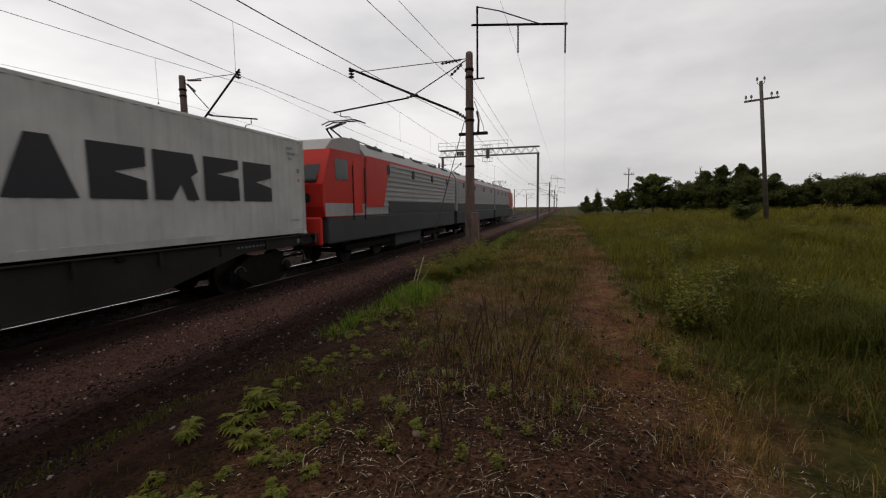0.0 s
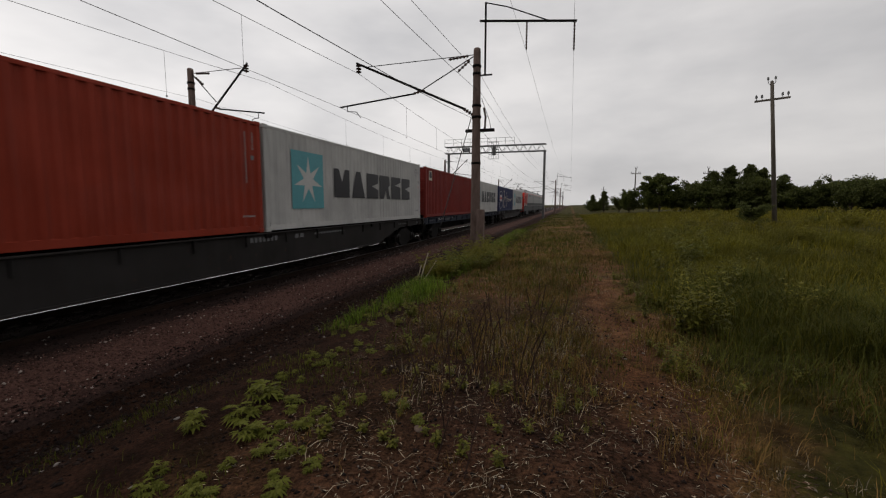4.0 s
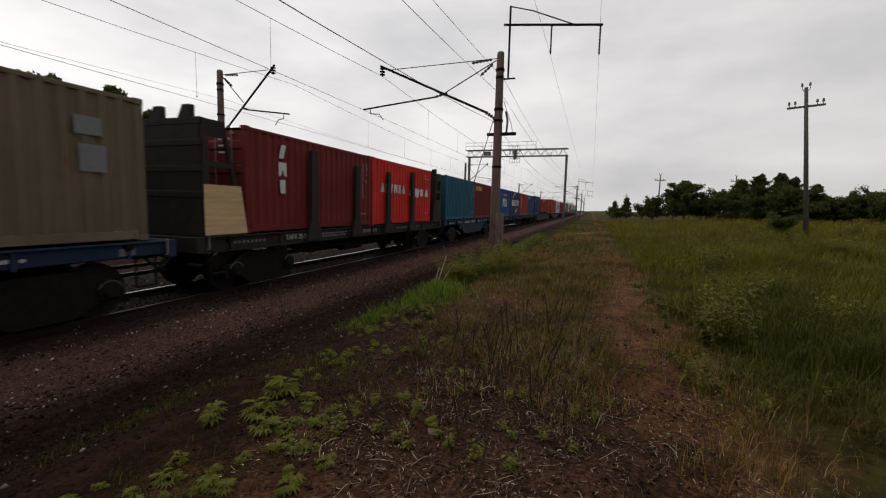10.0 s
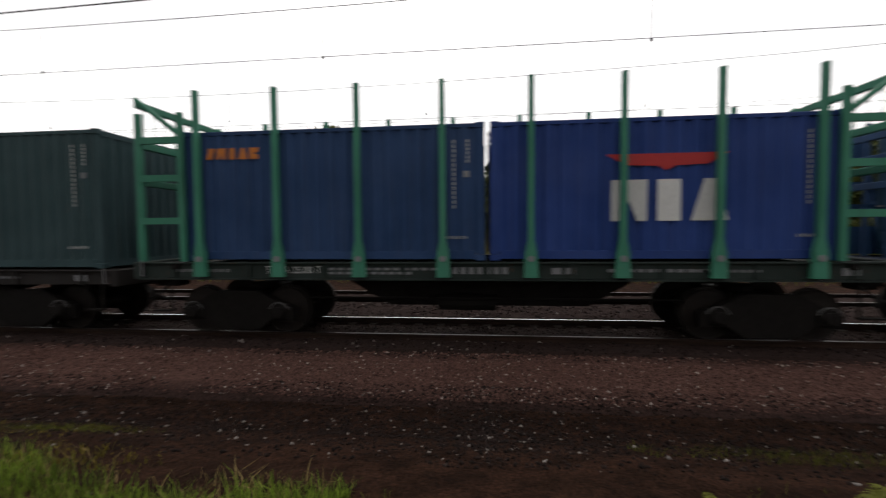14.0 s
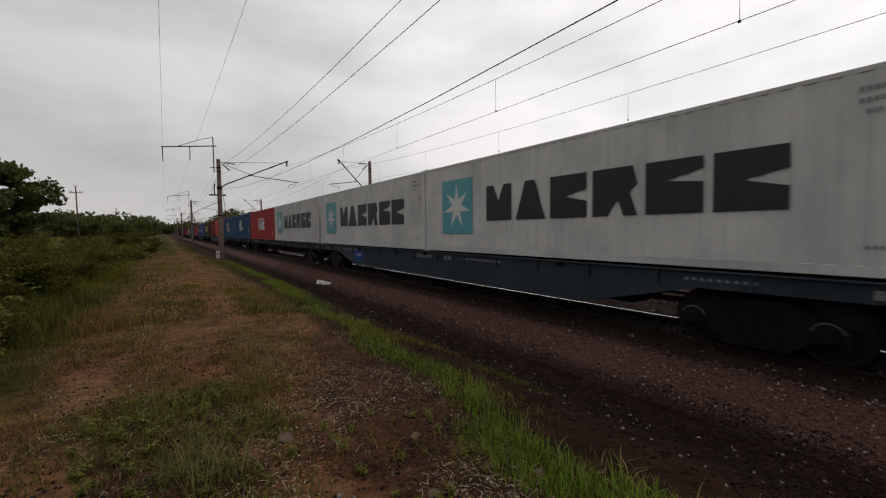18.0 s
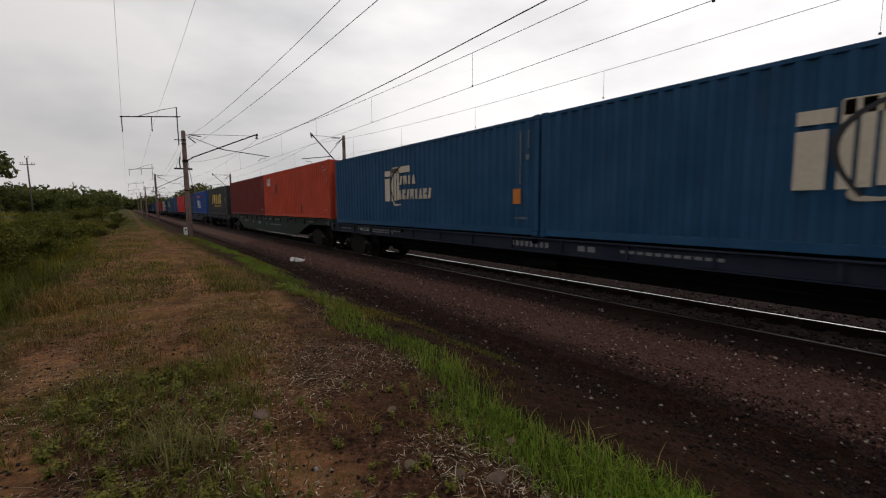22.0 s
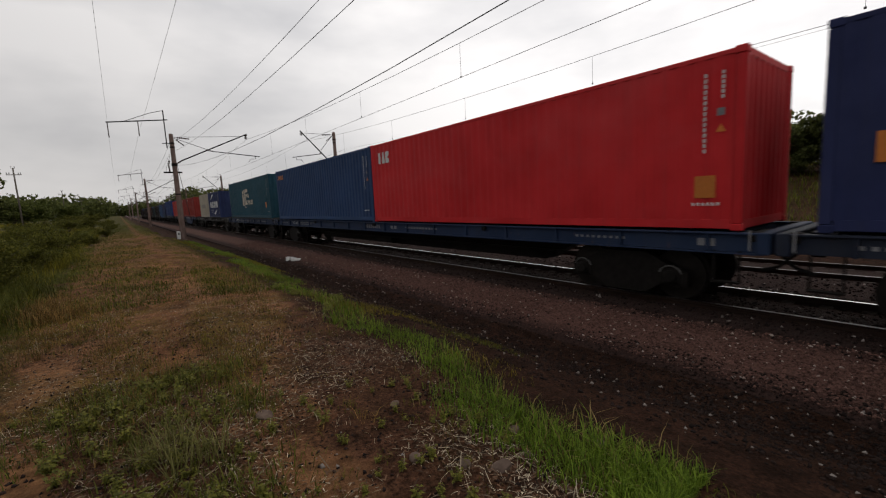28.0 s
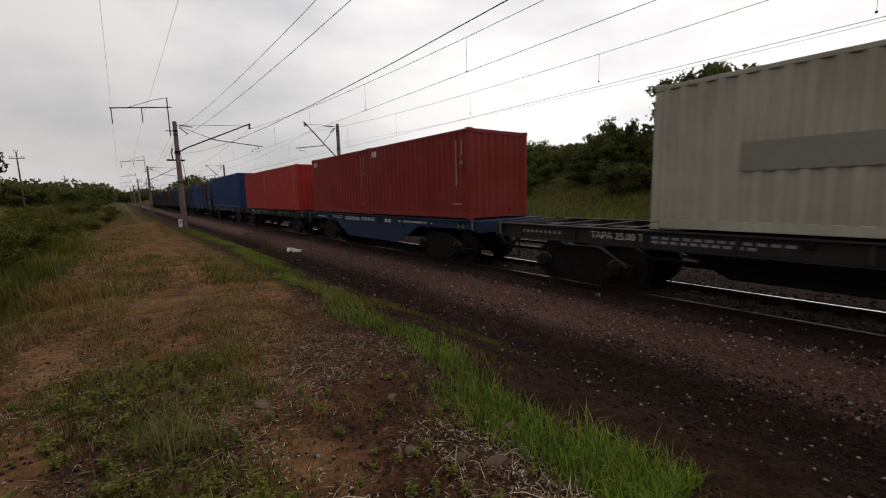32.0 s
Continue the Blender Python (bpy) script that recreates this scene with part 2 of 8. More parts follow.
M["decal_yellow"] = plain("decal_yellow", (0.51, 0.32, 0.0204), 0.5)
M["decal_orange"] = plain("decal_orange", (0.47, 0.145, 0.018), 0.5)
M["decal_red"] = plain("decal_red", (0.374, 0.0204, 0.0204), 0.5)
M["decal_faint"] = plain("decal_faint", (0.17, 0.17, 0.177), 0.6)
M["decal_teal"] = plain("decal_teal", (0.11, 0.19, 0.18), 0.6)
M["decal_dim"] = plain("decal_dim", (0.08, 0.078, 0.076), 0.6)
M["patch_grey"] = plain("patch_grey", (0.19, 0.175, 0.148), 0.6)
M["decal_tan"] = plain("decal_tan", (0.374, 0.286, 0.17), 0.6)
M["dark_steel"] = grainy("dark_steel", (0.004, 0.0035, 0.003), (0.012, 0.010, 0.009), 10, 0.75, 0.3)
M["wheel_steel"] = grainy("wheel_steel", (0.006, 0.005, 0.0045), (0.02, 0.015, 0.0125), 14, 0.55, 0.6)
M["rail_side"] = grainy("rail_rust", (0.010, 0.006, 0.0045), (0.03, 0.017, 0.012), 20, 0.8, 0.2, 0.3, 0.003, (1, 0.1, 1))
M["rail_top"] = plain("rail_polished", (0.8, 0.79, 0.77), 0.24, 1.0)
# darker copy of the rail top, its missing sky glint put into the colour
M["rail_no_glint"] = plain("rail_without_glint", (0.16, 0.15, 0.145), 0.38, 1.0)
M["zinc"] = grainy("zinc_plate", (0.08, 0.08, 0.08), (0.2, 0.2, 0.195), 12, 0.5, 0.2, 0.1, 0.003)
M["galv"] = grainy("galvanised_steel", (0.07, 0.07, 0.07), (0.15, 0.15, 0.147), 9, 0.5, 0.6, 0.1, 0.003)
M["concrete"] = grainy("concrete", (0.035, 0.028, 0.024), (0.10, 0.085, 0.075), 7, 0.85, 0, 0.35, 0.006, (1, 1, 0.35))
M["pole_concrete"] = grainy("pole_concrete", (0.1, 0.068, 0.058), (0.21, 0.15, 0.13), 6, 0.85, 0, 0.3, 0.006, (1, 1, 0.3))
M["old_wood"] = grainy("old_wood", (0.07, 0.06, 0.05), (0.14, 0.12, 0.10), 9, 0.85, 0, 0.5, 0.006, (4, 4, 0.3))
M["deck_wood"] = grainy("deck_wood", (0.018, 0.017, 0.014), (0.055, 0.05, 0.042), 6, 0.85, 0, 0.4, 0.006, (0.3, 4, 1))
M["wire"] = plain("wire", (0.05, 0.048, 0.048), 0.6, 0.5)
M["insulator"] = plain("insulator", (0.05, 0.028, 0.022), 0.25)
M["rubber"] = plain("rubber", (0.015, 0.015, 0.015), 0.7)
M["glass"] = plain("dark_glass", (0.015, 0.018, 0.02), 0.08)
M["stone"] = grainy("ballast_stone", (0.075, 0.058, 0.052), (0.20, 0.165, 0.15), 5, 0.85, 0, 0.4, 0.01)
M["pale_stone"] = grainy("pale_stone", (0.05, 0.033, 0.025), (0.14, 0.1, 0.078), 5, 0.85, 0, 0.4, 0.01)
M["bark"] = grainy("bark", (0.035, 0.027, 0.02), (0.10, 0.08, 0.06), 7, 0.9, 0, 0.6, 0.02, (3, 3, 0.5))
M["leaf_dark"] = leafy("leaf_dark", (0.046, 0.058, 0.017), (0.12, 0.132, 0.038), 0.6, 0.45)
M["leaf_mid"] = leafy("leaf_mid", (0.044, 0.06, 0.014), (0.125, 0.14, 0.034), 0.6, 0.45)
M["leaf_weed"] = leafy("leaf_weed", (0.036, 0.045, 0.007), (0.17, 0.175, 0.026))
M["leaf_broad"] = leafy("leaf_broad", (0.045, 0.05, 0.009), (0.19, 0.18, 0.03), 0.55, 0.3)
M["grass_green"] = leafy("grass_green", (0.044, 0.08, 0.008), (0.19, 0.27, 0.03), 0.6, 0.35)
M["grass_field"] = leafy("grass_field", (0.055, 0.055, 0.006), (0.24, 0.19, 0.022))
M["grass_weedy"] = leafy("grass_weedy", (0.034, 0.04, 0.006), (0.13, 0.135, 0.02), 0.6, 0.3)
M["grass_far"] = leafy("grass_far", (0.045, 0.058, 0.008), (0.17, 0.18, 0.026), 0.6, 0.4)
M["grass_pale"] = leafy("grass_pale", (0.08, 0.08, 0.022), (0.23, 0.21, 0.07), 0.6, 0.3)
M["grass_dry"] = leafy("grass_dry", (0.08, 0.055, 0.018), (0.30, 0.22, 0.09), 0.7, 0.15)
M["straw_blade"] = leafy("straw_blade", (0.03, 0.02, 0.013), (0.50, 0.42, 0.30), 0.75, 0.1)
M["dead_leaf"] = leafy("dead_leaf", (0.013, 0.007, 0.004), (0.15, 0.085, 0.05), 0.8, 0.1)
M["grass_mixed"] = leafy("grass_mixed", (0.05, 0.03, 0.009), (0.27, 0.16, 0.05), 0.7, 0.15)
M["grass_mound"] = leafy("grass_mound", (0.05, 0.054, 0.007), (0.21, 0.188, 0.022), 0.6, 0.4)
M["moss"] = leafy("moss", (0.065, 0.05, 0.008), (0.25, 0.18, 0.03), 0.8, 0.2)
M["leaf_scrub"] = leafy("leaf_scrub", (0.03, 0.036, 0.007), (0.135, 0.13, 0.021), 0.6, 0.4)
M["leaf_meadow"] = leafy("leaf_meadow", (0.07, 0.074, 0.01), (0.24, 0.21, 0.03), 0.6, 0.4)
M["grass_meadow"] = leafy("grass_meadow", (0.052, 0.055, 0.006), (0.235, 0.195, 0.02), 0.6, 0.4)
M["grass_bank"] = leafy("grass_bank", (0.036, 0.037, 0.006), (0.145, 0.122, 0.018), 0.6, 0.3)
M["straw"] = plain("straw", (0.40, 0.34, 0.26), 0.8)
M["plywood"] = grainy("plywood", (0.34, 0.235, 0.12), (0.50, 0.36, 0.20), 5, 0.8, 0, 0.2, 0.003, (1, 0.2, 3))
M["twig"] = plain("twig", (0.045, 0.026, 0.019), 0.85)


# ---- mesh helpers ----
def join(*pieces):
    vs, fs = [], []
    for v, f in pieces:
        n = len(vs)
        vs.extend(v)
        fs.extend([tuple(i + n for i in q) for q in f])
    return vs, fs


def box(x0, x1, y0, y1, z0, z1, b=0.0):
    """A box with chamfered edges of width b."""
    if b <= 0:
        v = [(x, y, z) for x in (x0, x1) for y in (y0, y1) for z in (z0, z1)]
        return v, [(0, 1, 3, 2), (4, 6, 7, 5), (0, 4, 5, 1), (2, 3, 7, 6), (0, 2, 6, 4), (1, 5, 7, 3)]
    bm = bmesh.new()
    bmesh.ops.create_cube(bm, size=1.0)
    for v in bm.verts:
        v.co = Vector(((x0 + x1) / 2 + v.co.x * (x1 - x0), (y0 + y1) / 2 + v.co.y * (y1 - y0), (z0 + z1) / 2 + v.co.z * (z1 - z0)))
    bmesh.ops.bevel(bm, geom=list(bm.edges), offset=b, segments=1, affect="EDGES")
    bm.verts.index_update()
    out = [tuple(v.co) for v in bm.verts], [tuple(v.index for v in f.verts) for f in bm.faces]
    bm.free()
    return out


def tube(p0, p1, r0, r1=None, n=8, caps=True):
    r1 = r0 if r1 is None else r1
    p0, p1 = Vector(p0), Vector(p1)
    d = (p1 - p0).normalized()
    a = d.orthogonal().normalized()
    c = d.cross(a)
    v = []
    for p, r in ((p0, r0), (p1, r1)):
        for i in range(n):
            t = 2 * math.pi * i / n
            v.append(tuple(p + r * (math.cos(t) * a + math.sin(t) * c)))
    f = [(i, (i + 1) % n, n + (i + 1) % n, n + i) for i in range(n)]
    if caps:
        f += [tuple(range(n - 1, -1, -1)), tuple(range(n, 2 * n))]
    return v, f


def path_tube(points, r, n=6):
    return join(*[tube(a, b, r, r, n) for a, b in zip(points[:-1], points[1:])])


def bent_tube(points, r, n=5):
    """One unbroken tube along a bent line."""
    v, f = [], []
    pts = [Vector(p) for p in points]
    for k, p in enumerate(pts):
        d = (pts[min(k + 1, len(pts) - 1)] - pts[max(k - 1, 0)]).normalized()
        a = d.cross(Vector((1, 0, 0))).normalized()
        c = d.cross(a)
        v += [tuple(p + r * (math.cos(2 * math.pi * i / n) * a + math.sin(2 * math.pi * i / n) * c)) for i in range(n)]
    for k in range(len(pts) - 1):
        f += [(k * n + i, k * n + (i + 1) % n, (k + 1) * n + (i + 1) % n, (k + 1) * n + i) for i in range(n)]
    return v, f + [tuple(range(n - 1, -1, -1)), tuple(range((len(pts) - 1) * n, len(pts) * n))]


def lathe(axis_pts, origin, direction, n=16):
    """Rings of (along, radius) about a line."""
    o, d = Vector(origin), Vector(direction).normalized()
    a = d.orthogonal().normalized()
    c = d.cross(a)
    v, f = [], []
    for along, r in axis_pts:
        for i in range(n):
            t = 2 * math.pi * i / n
            v.append(tuple(o + d * along + r * (math.cos(t) * a + math.sin(t) * c)))
    for k in range(len(axis_pts) - 1):
        for i in range(n):
            j = (i + 1) % n
            f.append((k * n + i, k * n + j, (k + 1) * n + j, (k + 1) * n + i))
    f += [tuple(range(n - 1, -1, -1)), tuple(range((len(axis_pts) - 1) * n, len(axis_pts) * n))]
    return v, f


def extrude(poly, a0, a1, axis="x"):
    """A closed outline of (p, q) drawn out along an axis: x takes (y, z), y takes (x, z), z takes (x, y)."""
    put = {"x": lambda a, p, q: (a, p, q), "y": lambda a, p, q: (p, a, q), "z": lambda a, p, q: (p, q, a)}[axis]
    n = len(poly)
    v = [put(a0, *p) for p in poly] + [put(a1, *p) for p in poly]
    f = [(i, (i + 1) % n, n + (i + 1) % n, n + i) for i in range(n)] + [tuple(range(n - 1, -1, -1)), tuple(range(n, 2 * n))]
    return v, f


def mesh_of(name, geo, mat, smooth=False):
    me = bpy.data.meshes.new(name)
    me.from_pydata(geo[0], [], geo[1])
    me.materials.append(mat)
    bm = bmesh.new()
    bm.from_mesh(me)
    bmesh.ops.recalc_face_normals(bm, faces=bm.faces)
    bm.to_mesh(me)
    bm.free()
    if smooth:
        me.polygons.foreach_set("use_smooth", [True] * len(me.polygons))
    return me


def part(name, geo, mat, parent, label="", at=None, smooth=False):
    """Links a mesh (or given geometry) as one mesh object under a thing or a part."""
    me = geo if isinstance(geo, bpy.types.Mesh) else mesh_of(name, geo, mat, smooth)
    ob = new(name, me)
    ob.parent = parent
    if at is not None:
        ob.matrix_basis = at
    if label:
        ob["label"] = label
    return ob


def thing(name, at, label, category, group="", kind=""):
    return tagged(at_pose(new(name), at), label, category, group, kind)


def at_pose(ob, m):
    ob.matrix_basis = m
    return ob


def solid(name, geo, mat, label, category="", group="", kind="", smooth=False, at=None):
    ob = new(name, geo if isinstance(geo, bpy.types.Mesh) else mesh_of(name, geo, mat, smooth))
    if at is not None:
        ob.matrix_basis = at
    return tagged(ob, label, category, group, kind)


def stuff_mesh(name, verts, faces, mat, label, category):
    """A large joined mesh from arrays: faces all with the same number of corners."""
    me = bpy.data.meshes.new(name)
    n, k = faces.shape
    me.vertices.add(len(verts))
    me.vertices.foreach_set("co", verts.astype(np.float32).ravel())
    me.loops.add(n * k)
    me.loops.foreach_set("vertex_index", faces.astype(np.int32).ravel())
    me.polygons.add(n)
    me.polygons.foreach_set("loop_start", np.arange(0, n * k, k, dtype=np.int32))
    me.update(calc_edges=True)
    me.validate()
    me.materials.append(mat)
    return tagged(new(name, me), label, category, kind="stuff")


# ---- ground ----
X1, X2 = -9.1, -13.4
RZ = -0.32  # top of the rails


def smooth(a, b, v):
    t = min(1.0, max(0.0, (v - a) / (b - a)))
    return t * t * (3 - 2 * t)


PROFILE = [(-900, 0.8), (-60, 0.7), (-30, 0.4), (-19, -0.5), (-17.2, -0.82), (-5.7, -0.82), (-4.9, -0.7), (-4.2, -0.42), (-3.6, -0.16), (-2.6, 0.06), (-1.2, 0.17), (0, 0.2), (1.4, 0.2), (3.5, 0.28), (8, 0.5), (20, 0.95), (60, 1.25), (900, 1.4)]
PX, PZ = [p[0] for p in PROFILE], [p[1] for p in PROFILE]


def height(x, y):
    z = float(np.interp(x, PX, PZ))
    z += 2.9 * smooth(-17, -38, x) * (1 - smooth(-14, 12, y))
    z -= 0.25 * smooth(-15, -60, y) * smooth(-40, -2, x)
    k = smooth(0.2, 3.0, abs(x + 9.1) - 4.5)
    z += k * (0.05 * noise.noise((x * 0.6, y * 0.6, 0)) + 0.16 * smooth(2, 9, x) * noise.noise((x * 0.17, y * 0.17, 3)))
    z += 0.025 * noise.noise((x * 2.1, y * 2.1, 7)) * (1 if abs(x) < 8 and abs(y) < 25 else 0)
    return z


def axis_steps(inner, step, outer):
    pts, v, s = [], 0.0, step
    while v < outer:
        pts.append(v)
        s = step if v < inner else s * 1.16
        v += s
    pts.append(outer)
    return [-p for p in reversed(pts[1:])] + pts


gx, gy = axis_steps(7, 0.22, 1500), axis_steps(18, 0.3, 1500)
gv = [(x, y, height(x, y)) for y in gy for x in gx]
nx = len(gx)
gf = [(j * nx + i, j * nx + i + 1, (j + 1) * nx + i + 1, (j + 1) * nx + i) for j in range(len(gy) - 1) for i in range(nx - 1)]


def ground_material():
    m, nt, b, tc = material("ground_soil_and_turf", 0.95)
    b.inputs["Specular IOR Level"].default_value = 0.06
    pos = tc.outputs["Object"]
    sep = nt.nodes.new("ShaderNodeSeparateXYZ")
    nt.links.new(pos, sep.inputs[0])
    x, y = sep.outputs["X"], sep.outputs["Y"]
    n1, n2, n3 = noise_tex(nt, pos, 0.8, 6.0, 0.6), noise_tex(nt, pos, 5.0, 6.0, 0.65), noise_tex(nt, pos, 34.0, 5.0, 0.7)
    wob = math_node(nt, "MULTIPLY", math_node(nt, "SUBTRACT", n1, 0.5), 2.6)
    xw = math_node(nt, "ADD", x, wob)

    def band(lo, hi, soft, v):
        up = math_node(nt, "DIVIDE", math_node(nt, "SUBTRACT", v, lo), soft, True)
        down = math_node(nt, "DIVIDE", math_node(nt, "SUBTRACT", hi, v), soft, True)
        return math_node(nt, "MULTIPLY", up, down)

    turf = ramp2(nt, n2, (0.018, 0.020, 0.006), (0.06, 0.057, 0.015), 0.3, 0.7)
    soil = ramp2(nt, n3, (0.03, 0.015, 0.009), (0.26, 0.14, 0.08), 0.34, 0.72)
    moss = ramp2(nt, n3, (0.026, 0.019, 0.005), (0.14, 0.1, 0.026), 0.32, 0.7)
    coal = ramp2(nt, n3, (0.013, 0.0065, 0.0045), (0.088, 0.043, 0.03), 0.36, 0.74)
    # darker copy of the coal soil, carrying the lens's edge darkening ahead
    dimmed_cinder = ramp2(nt, n3, (0.008, 0.0044, 0.0034), (0.058, 0.03, 0.0235), 0.36, 0.74)
    pitch = ramp2(nt, n3, (0.010, 0.0052, 0.0038), (0.05, 0.0255, 0.018), 0.36, 0.72)
    sand = ramp2(nt, n2, (0.09, 0.046, 0.023), (0.26, 0.145, 0.078), 0.3, 0.7)
    soil = mixrgb(nt, ramp2(nt, n1, (0, 0, 0), (0.8, 0.8, 0.8), 0.45, 0.62), soil, moss)
    col = mixrgb(nt, math_node(nt, "MULTIPLY", band(-3.2, 1.5, 0.5, xw), band(-60, 60, 20, y)), turf, soil)
    # cinders on the bank ahead, the view's dim lower edge put into their tone, and a thinner dusting of them behind
    col = mixrgb(nt, math_node(nt, "MULTIPLY", math_node(nt, "MULTIPLY", band(-3.6, 1.0, 0.5, xw), band(-1.0, 9.5, 4.0, y)), 0.9), col, dimmed_cinder)
    edge = math_node(nt, "MULTIPLY_ADD", y, 0.28)
    nt.nodes[-1].inputs[2].default_value = 0.16
    bare = math_node(nt, "DIVIDE", math_node(nt, "SUBTRACT", math_node(nt, "ADD", edge, math_node(nt, "MULTIPLY", wob, 0.35)), x), 0.4, True)
    col = mixrgb(nt, math_node(nt, "MULTIPLY", math_node(nt, "MULTIPLY", bare, band(-9.0, 0.5, 1.5, y)), 0.85), col, coal)
    # dark humus under the weeds beside the path
    col = mixrgb(nt, math_node(nt, "MULTIPLY", math_node(nt, "MULTIPLY", band(-0.7, 0.7, 0.3, math_node(nt, "ADD", x, math_node(nt, "MULTIPLY", wob, 0.3))), band(-5.2, -1.5, 0.7, y)), 0.75), col, coal)
    col = mixrgb(nt, band(-19.5, -2.2, 0.4, math_node(nt, "ADD", x, math_node(nt, "MULTIPLY", wob, 0.3))), col, pitch)
    # the trodden path: it lies at x = 0.6 ahead of the camera and bends to x = -1.2 behind it
    centre = math_node(nt, "MULTIPLY_ADD", y, 0.09)
    nt.nodes[-1].inputs[2].default_value = 0.24
    centre = math_node(nt, "MINIMUM", math_node(nt, "MAXIMUM", centre, -1.15), 0.58)
    off = math_node(nt, "ABSOLUTE", math_node(nt, "SUBTRACT", math_node(nt, "ADD", x, math_node(nt, "MULTIPLY", wob, 0.5)), centre))
    trod = math_node(nt, "DIVIDE", math_node(nt, "SUBTRACT", 0.42, off), 0.4, True)
    trod = math_node(nt, "MULTIPLY", trod, math_node(nt, "MULTIPLY_ADD", n1, 1.6, True))
    nt.nodes[-1].inputs[2].default_value = -0.3
    track = ramp2(nt, n3, (0.05, 0.0235, 0.0135), (0.19, 0.092, 0.052), 0.32, 0.7)
    col = mixrgb(nt, math_node(nt, "MULTIPLY", math_node(nt, "MULTIPLY", trod, 0.7), math_node(nt, "DIVIDE", math_node(nt, "SUBTRACT", math_node(nt, "ABSOLUTE", y), 2.6), 1.5, True)), col, track)

    def spot(cx, cy, rx, ry):
        dx = math_node(nt, "DIVIDE", math_node(nt, "SUBTRACT", x, cx), rx)
        dy = math_node(nt, "DIVIDE", math_node(nt, "SUBTRACT", y, cy), ry)
        d = math_node(nt, "ADD", math_node(nt, "MULTIPLY", dx, dx), math_node(nt, "MULTIPLY", dy, dy))
        d = math_node(nt, "ADD", d, math_node(nt, "MULTIPLY", math_node(nt, "SUBTRACT", n2, 0.5), 2.6))
        return math_node(nt, "DIVIDE", math_node(nt, "SUBTRACT", 1.1, d), 0.8, True)

    # bare sandy patches
    for place in ((-0.72, -2.2, 0.36, 0.5), (0.68, -3.6, 0.2, 0.7), (0.78, -5.6, 0.24, 0.7), (-1.05, -11.5, 0.4, 1.6), (-0.95, -16.0, 0.4, 2.0), (1.3, 3.3, 0.42, 0.4), (0.5, 5.4, 0.2, 0.9)):
        col = mixrgb(nt, math_node(nt, "MULTIPLY", spot(*place), 0.6 if place[1] < 0 else 0.4), col, sand)
    clod = noise_tex(nt, pos, 2.6, 8.0, 0.75)
    col = mixrgb(nt, 1.0, col, ramp2(nt, clod, (0.5, 0.45, 0.38), (1.58, 1.44, 1.24), 0.38, 0.62), "MULTIPLY")
    nt.links.new(col, b.inputs["Base Color"])
    bump(nt, b, math_node(nt, "ADD", n3, n2), 1.0, 0.05)
    return m


M["ground"] = ground_material()
ground = solid("ground", (gv, gf), M["ground"], "dark soil and turf beside a railway, with a trodden path", "ground", kind="structure", smooth=True)

# ---- track bed ----
bed = [(x, z + RZ) for x, z in ((-5.95, -0.52), (-6.15, -0.42), (-7.45, -0.2), (-7.7, -0.14), (-8.25, -0.115), (-8.4, -0.16), (-9.8, -0.16), (-9.95, -0.115), (-10.5, -0.12), (-11.2, -0.26), (-12.0, -0.12), (-14.8, -0.12), (-15.2, -0.15), (-17.4, -0.55))]


def ballast_material():
    """Crushed stone, dark with coal dust at its foot; along the tracks oil plus painted shade under the train."""
    m, nt, b, tc = material("ballast", 0.95)
    b.inputs["Specular IOR Level"].default_value = 0.1
    pos = tc.outputs["Object"]
    fine, mid, wide = noise_tex(nt, pos, 26.0, 5.0, 0.7), noise_tex(nt, pos, 6.0, 4.0), noise_tex(nt, pos, 0.7, 4.0)
    clean = ramp2(nt, fine, (0.046, 0.0225, 0.018), (0.165, 0.088, 0.07), 0.34, 0.68)
    clean = mixrgb(nt, math_node(nt, "MULTIPLY", mid, 0.45), clean, (0.06, 0.032, 0.026))
    dark_stone = ramp2(nt, fine, (0.0045, 0.003, 0.0027), (0.021, 0.0125, 0.0105), 0.34, 0.68)
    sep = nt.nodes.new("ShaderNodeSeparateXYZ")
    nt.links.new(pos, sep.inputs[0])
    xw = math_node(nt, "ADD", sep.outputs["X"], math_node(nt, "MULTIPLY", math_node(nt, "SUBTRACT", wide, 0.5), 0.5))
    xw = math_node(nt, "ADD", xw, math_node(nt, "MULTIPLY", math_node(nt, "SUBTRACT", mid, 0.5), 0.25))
    # oil along the tracks, deepened to paint in the shade below the wagons
    stain_and_shade = math_node(nt, "DIVIDE", math_node(nt, "SUBTRACT", -7.3, xw), 0.3, True)
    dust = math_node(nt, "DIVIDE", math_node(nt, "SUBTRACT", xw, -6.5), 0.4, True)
    col = mixrgb(nt, math_node(nt, "MULTIPLY", stain_and_shade, 0.88), clean, dark_stone)
    col = mixrgb(nt, math_node(nt, "MULTIPLY", dust, 0.8), col, dark_stone)
    nt.links.new(col, b.inputs["Base Color"])
    bump(nt, b, math_node(nt, "ADD", fine, mid), 1.0, 0.03)
    return m


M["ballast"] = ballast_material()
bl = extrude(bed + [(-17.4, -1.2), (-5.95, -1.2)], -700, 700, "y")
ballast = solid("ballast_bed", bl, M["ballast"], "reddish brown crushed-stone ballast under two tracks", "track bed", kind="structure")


def rail_profile(cx):
    w = [(-0.075, -0.18), (0.075, -0.18), (0.075, -0.165), (0.012, -0.145), (0.012, -0.045), (0.037, -0.032), (0.037, -0.004), (-0.037, -0.004), (-0.037, -0.032), (-0.012, -0.045), (-0.012, -0.145), (-0.075, -0.165)]
    return [(cx + x, z + RZ) for x, z in w]


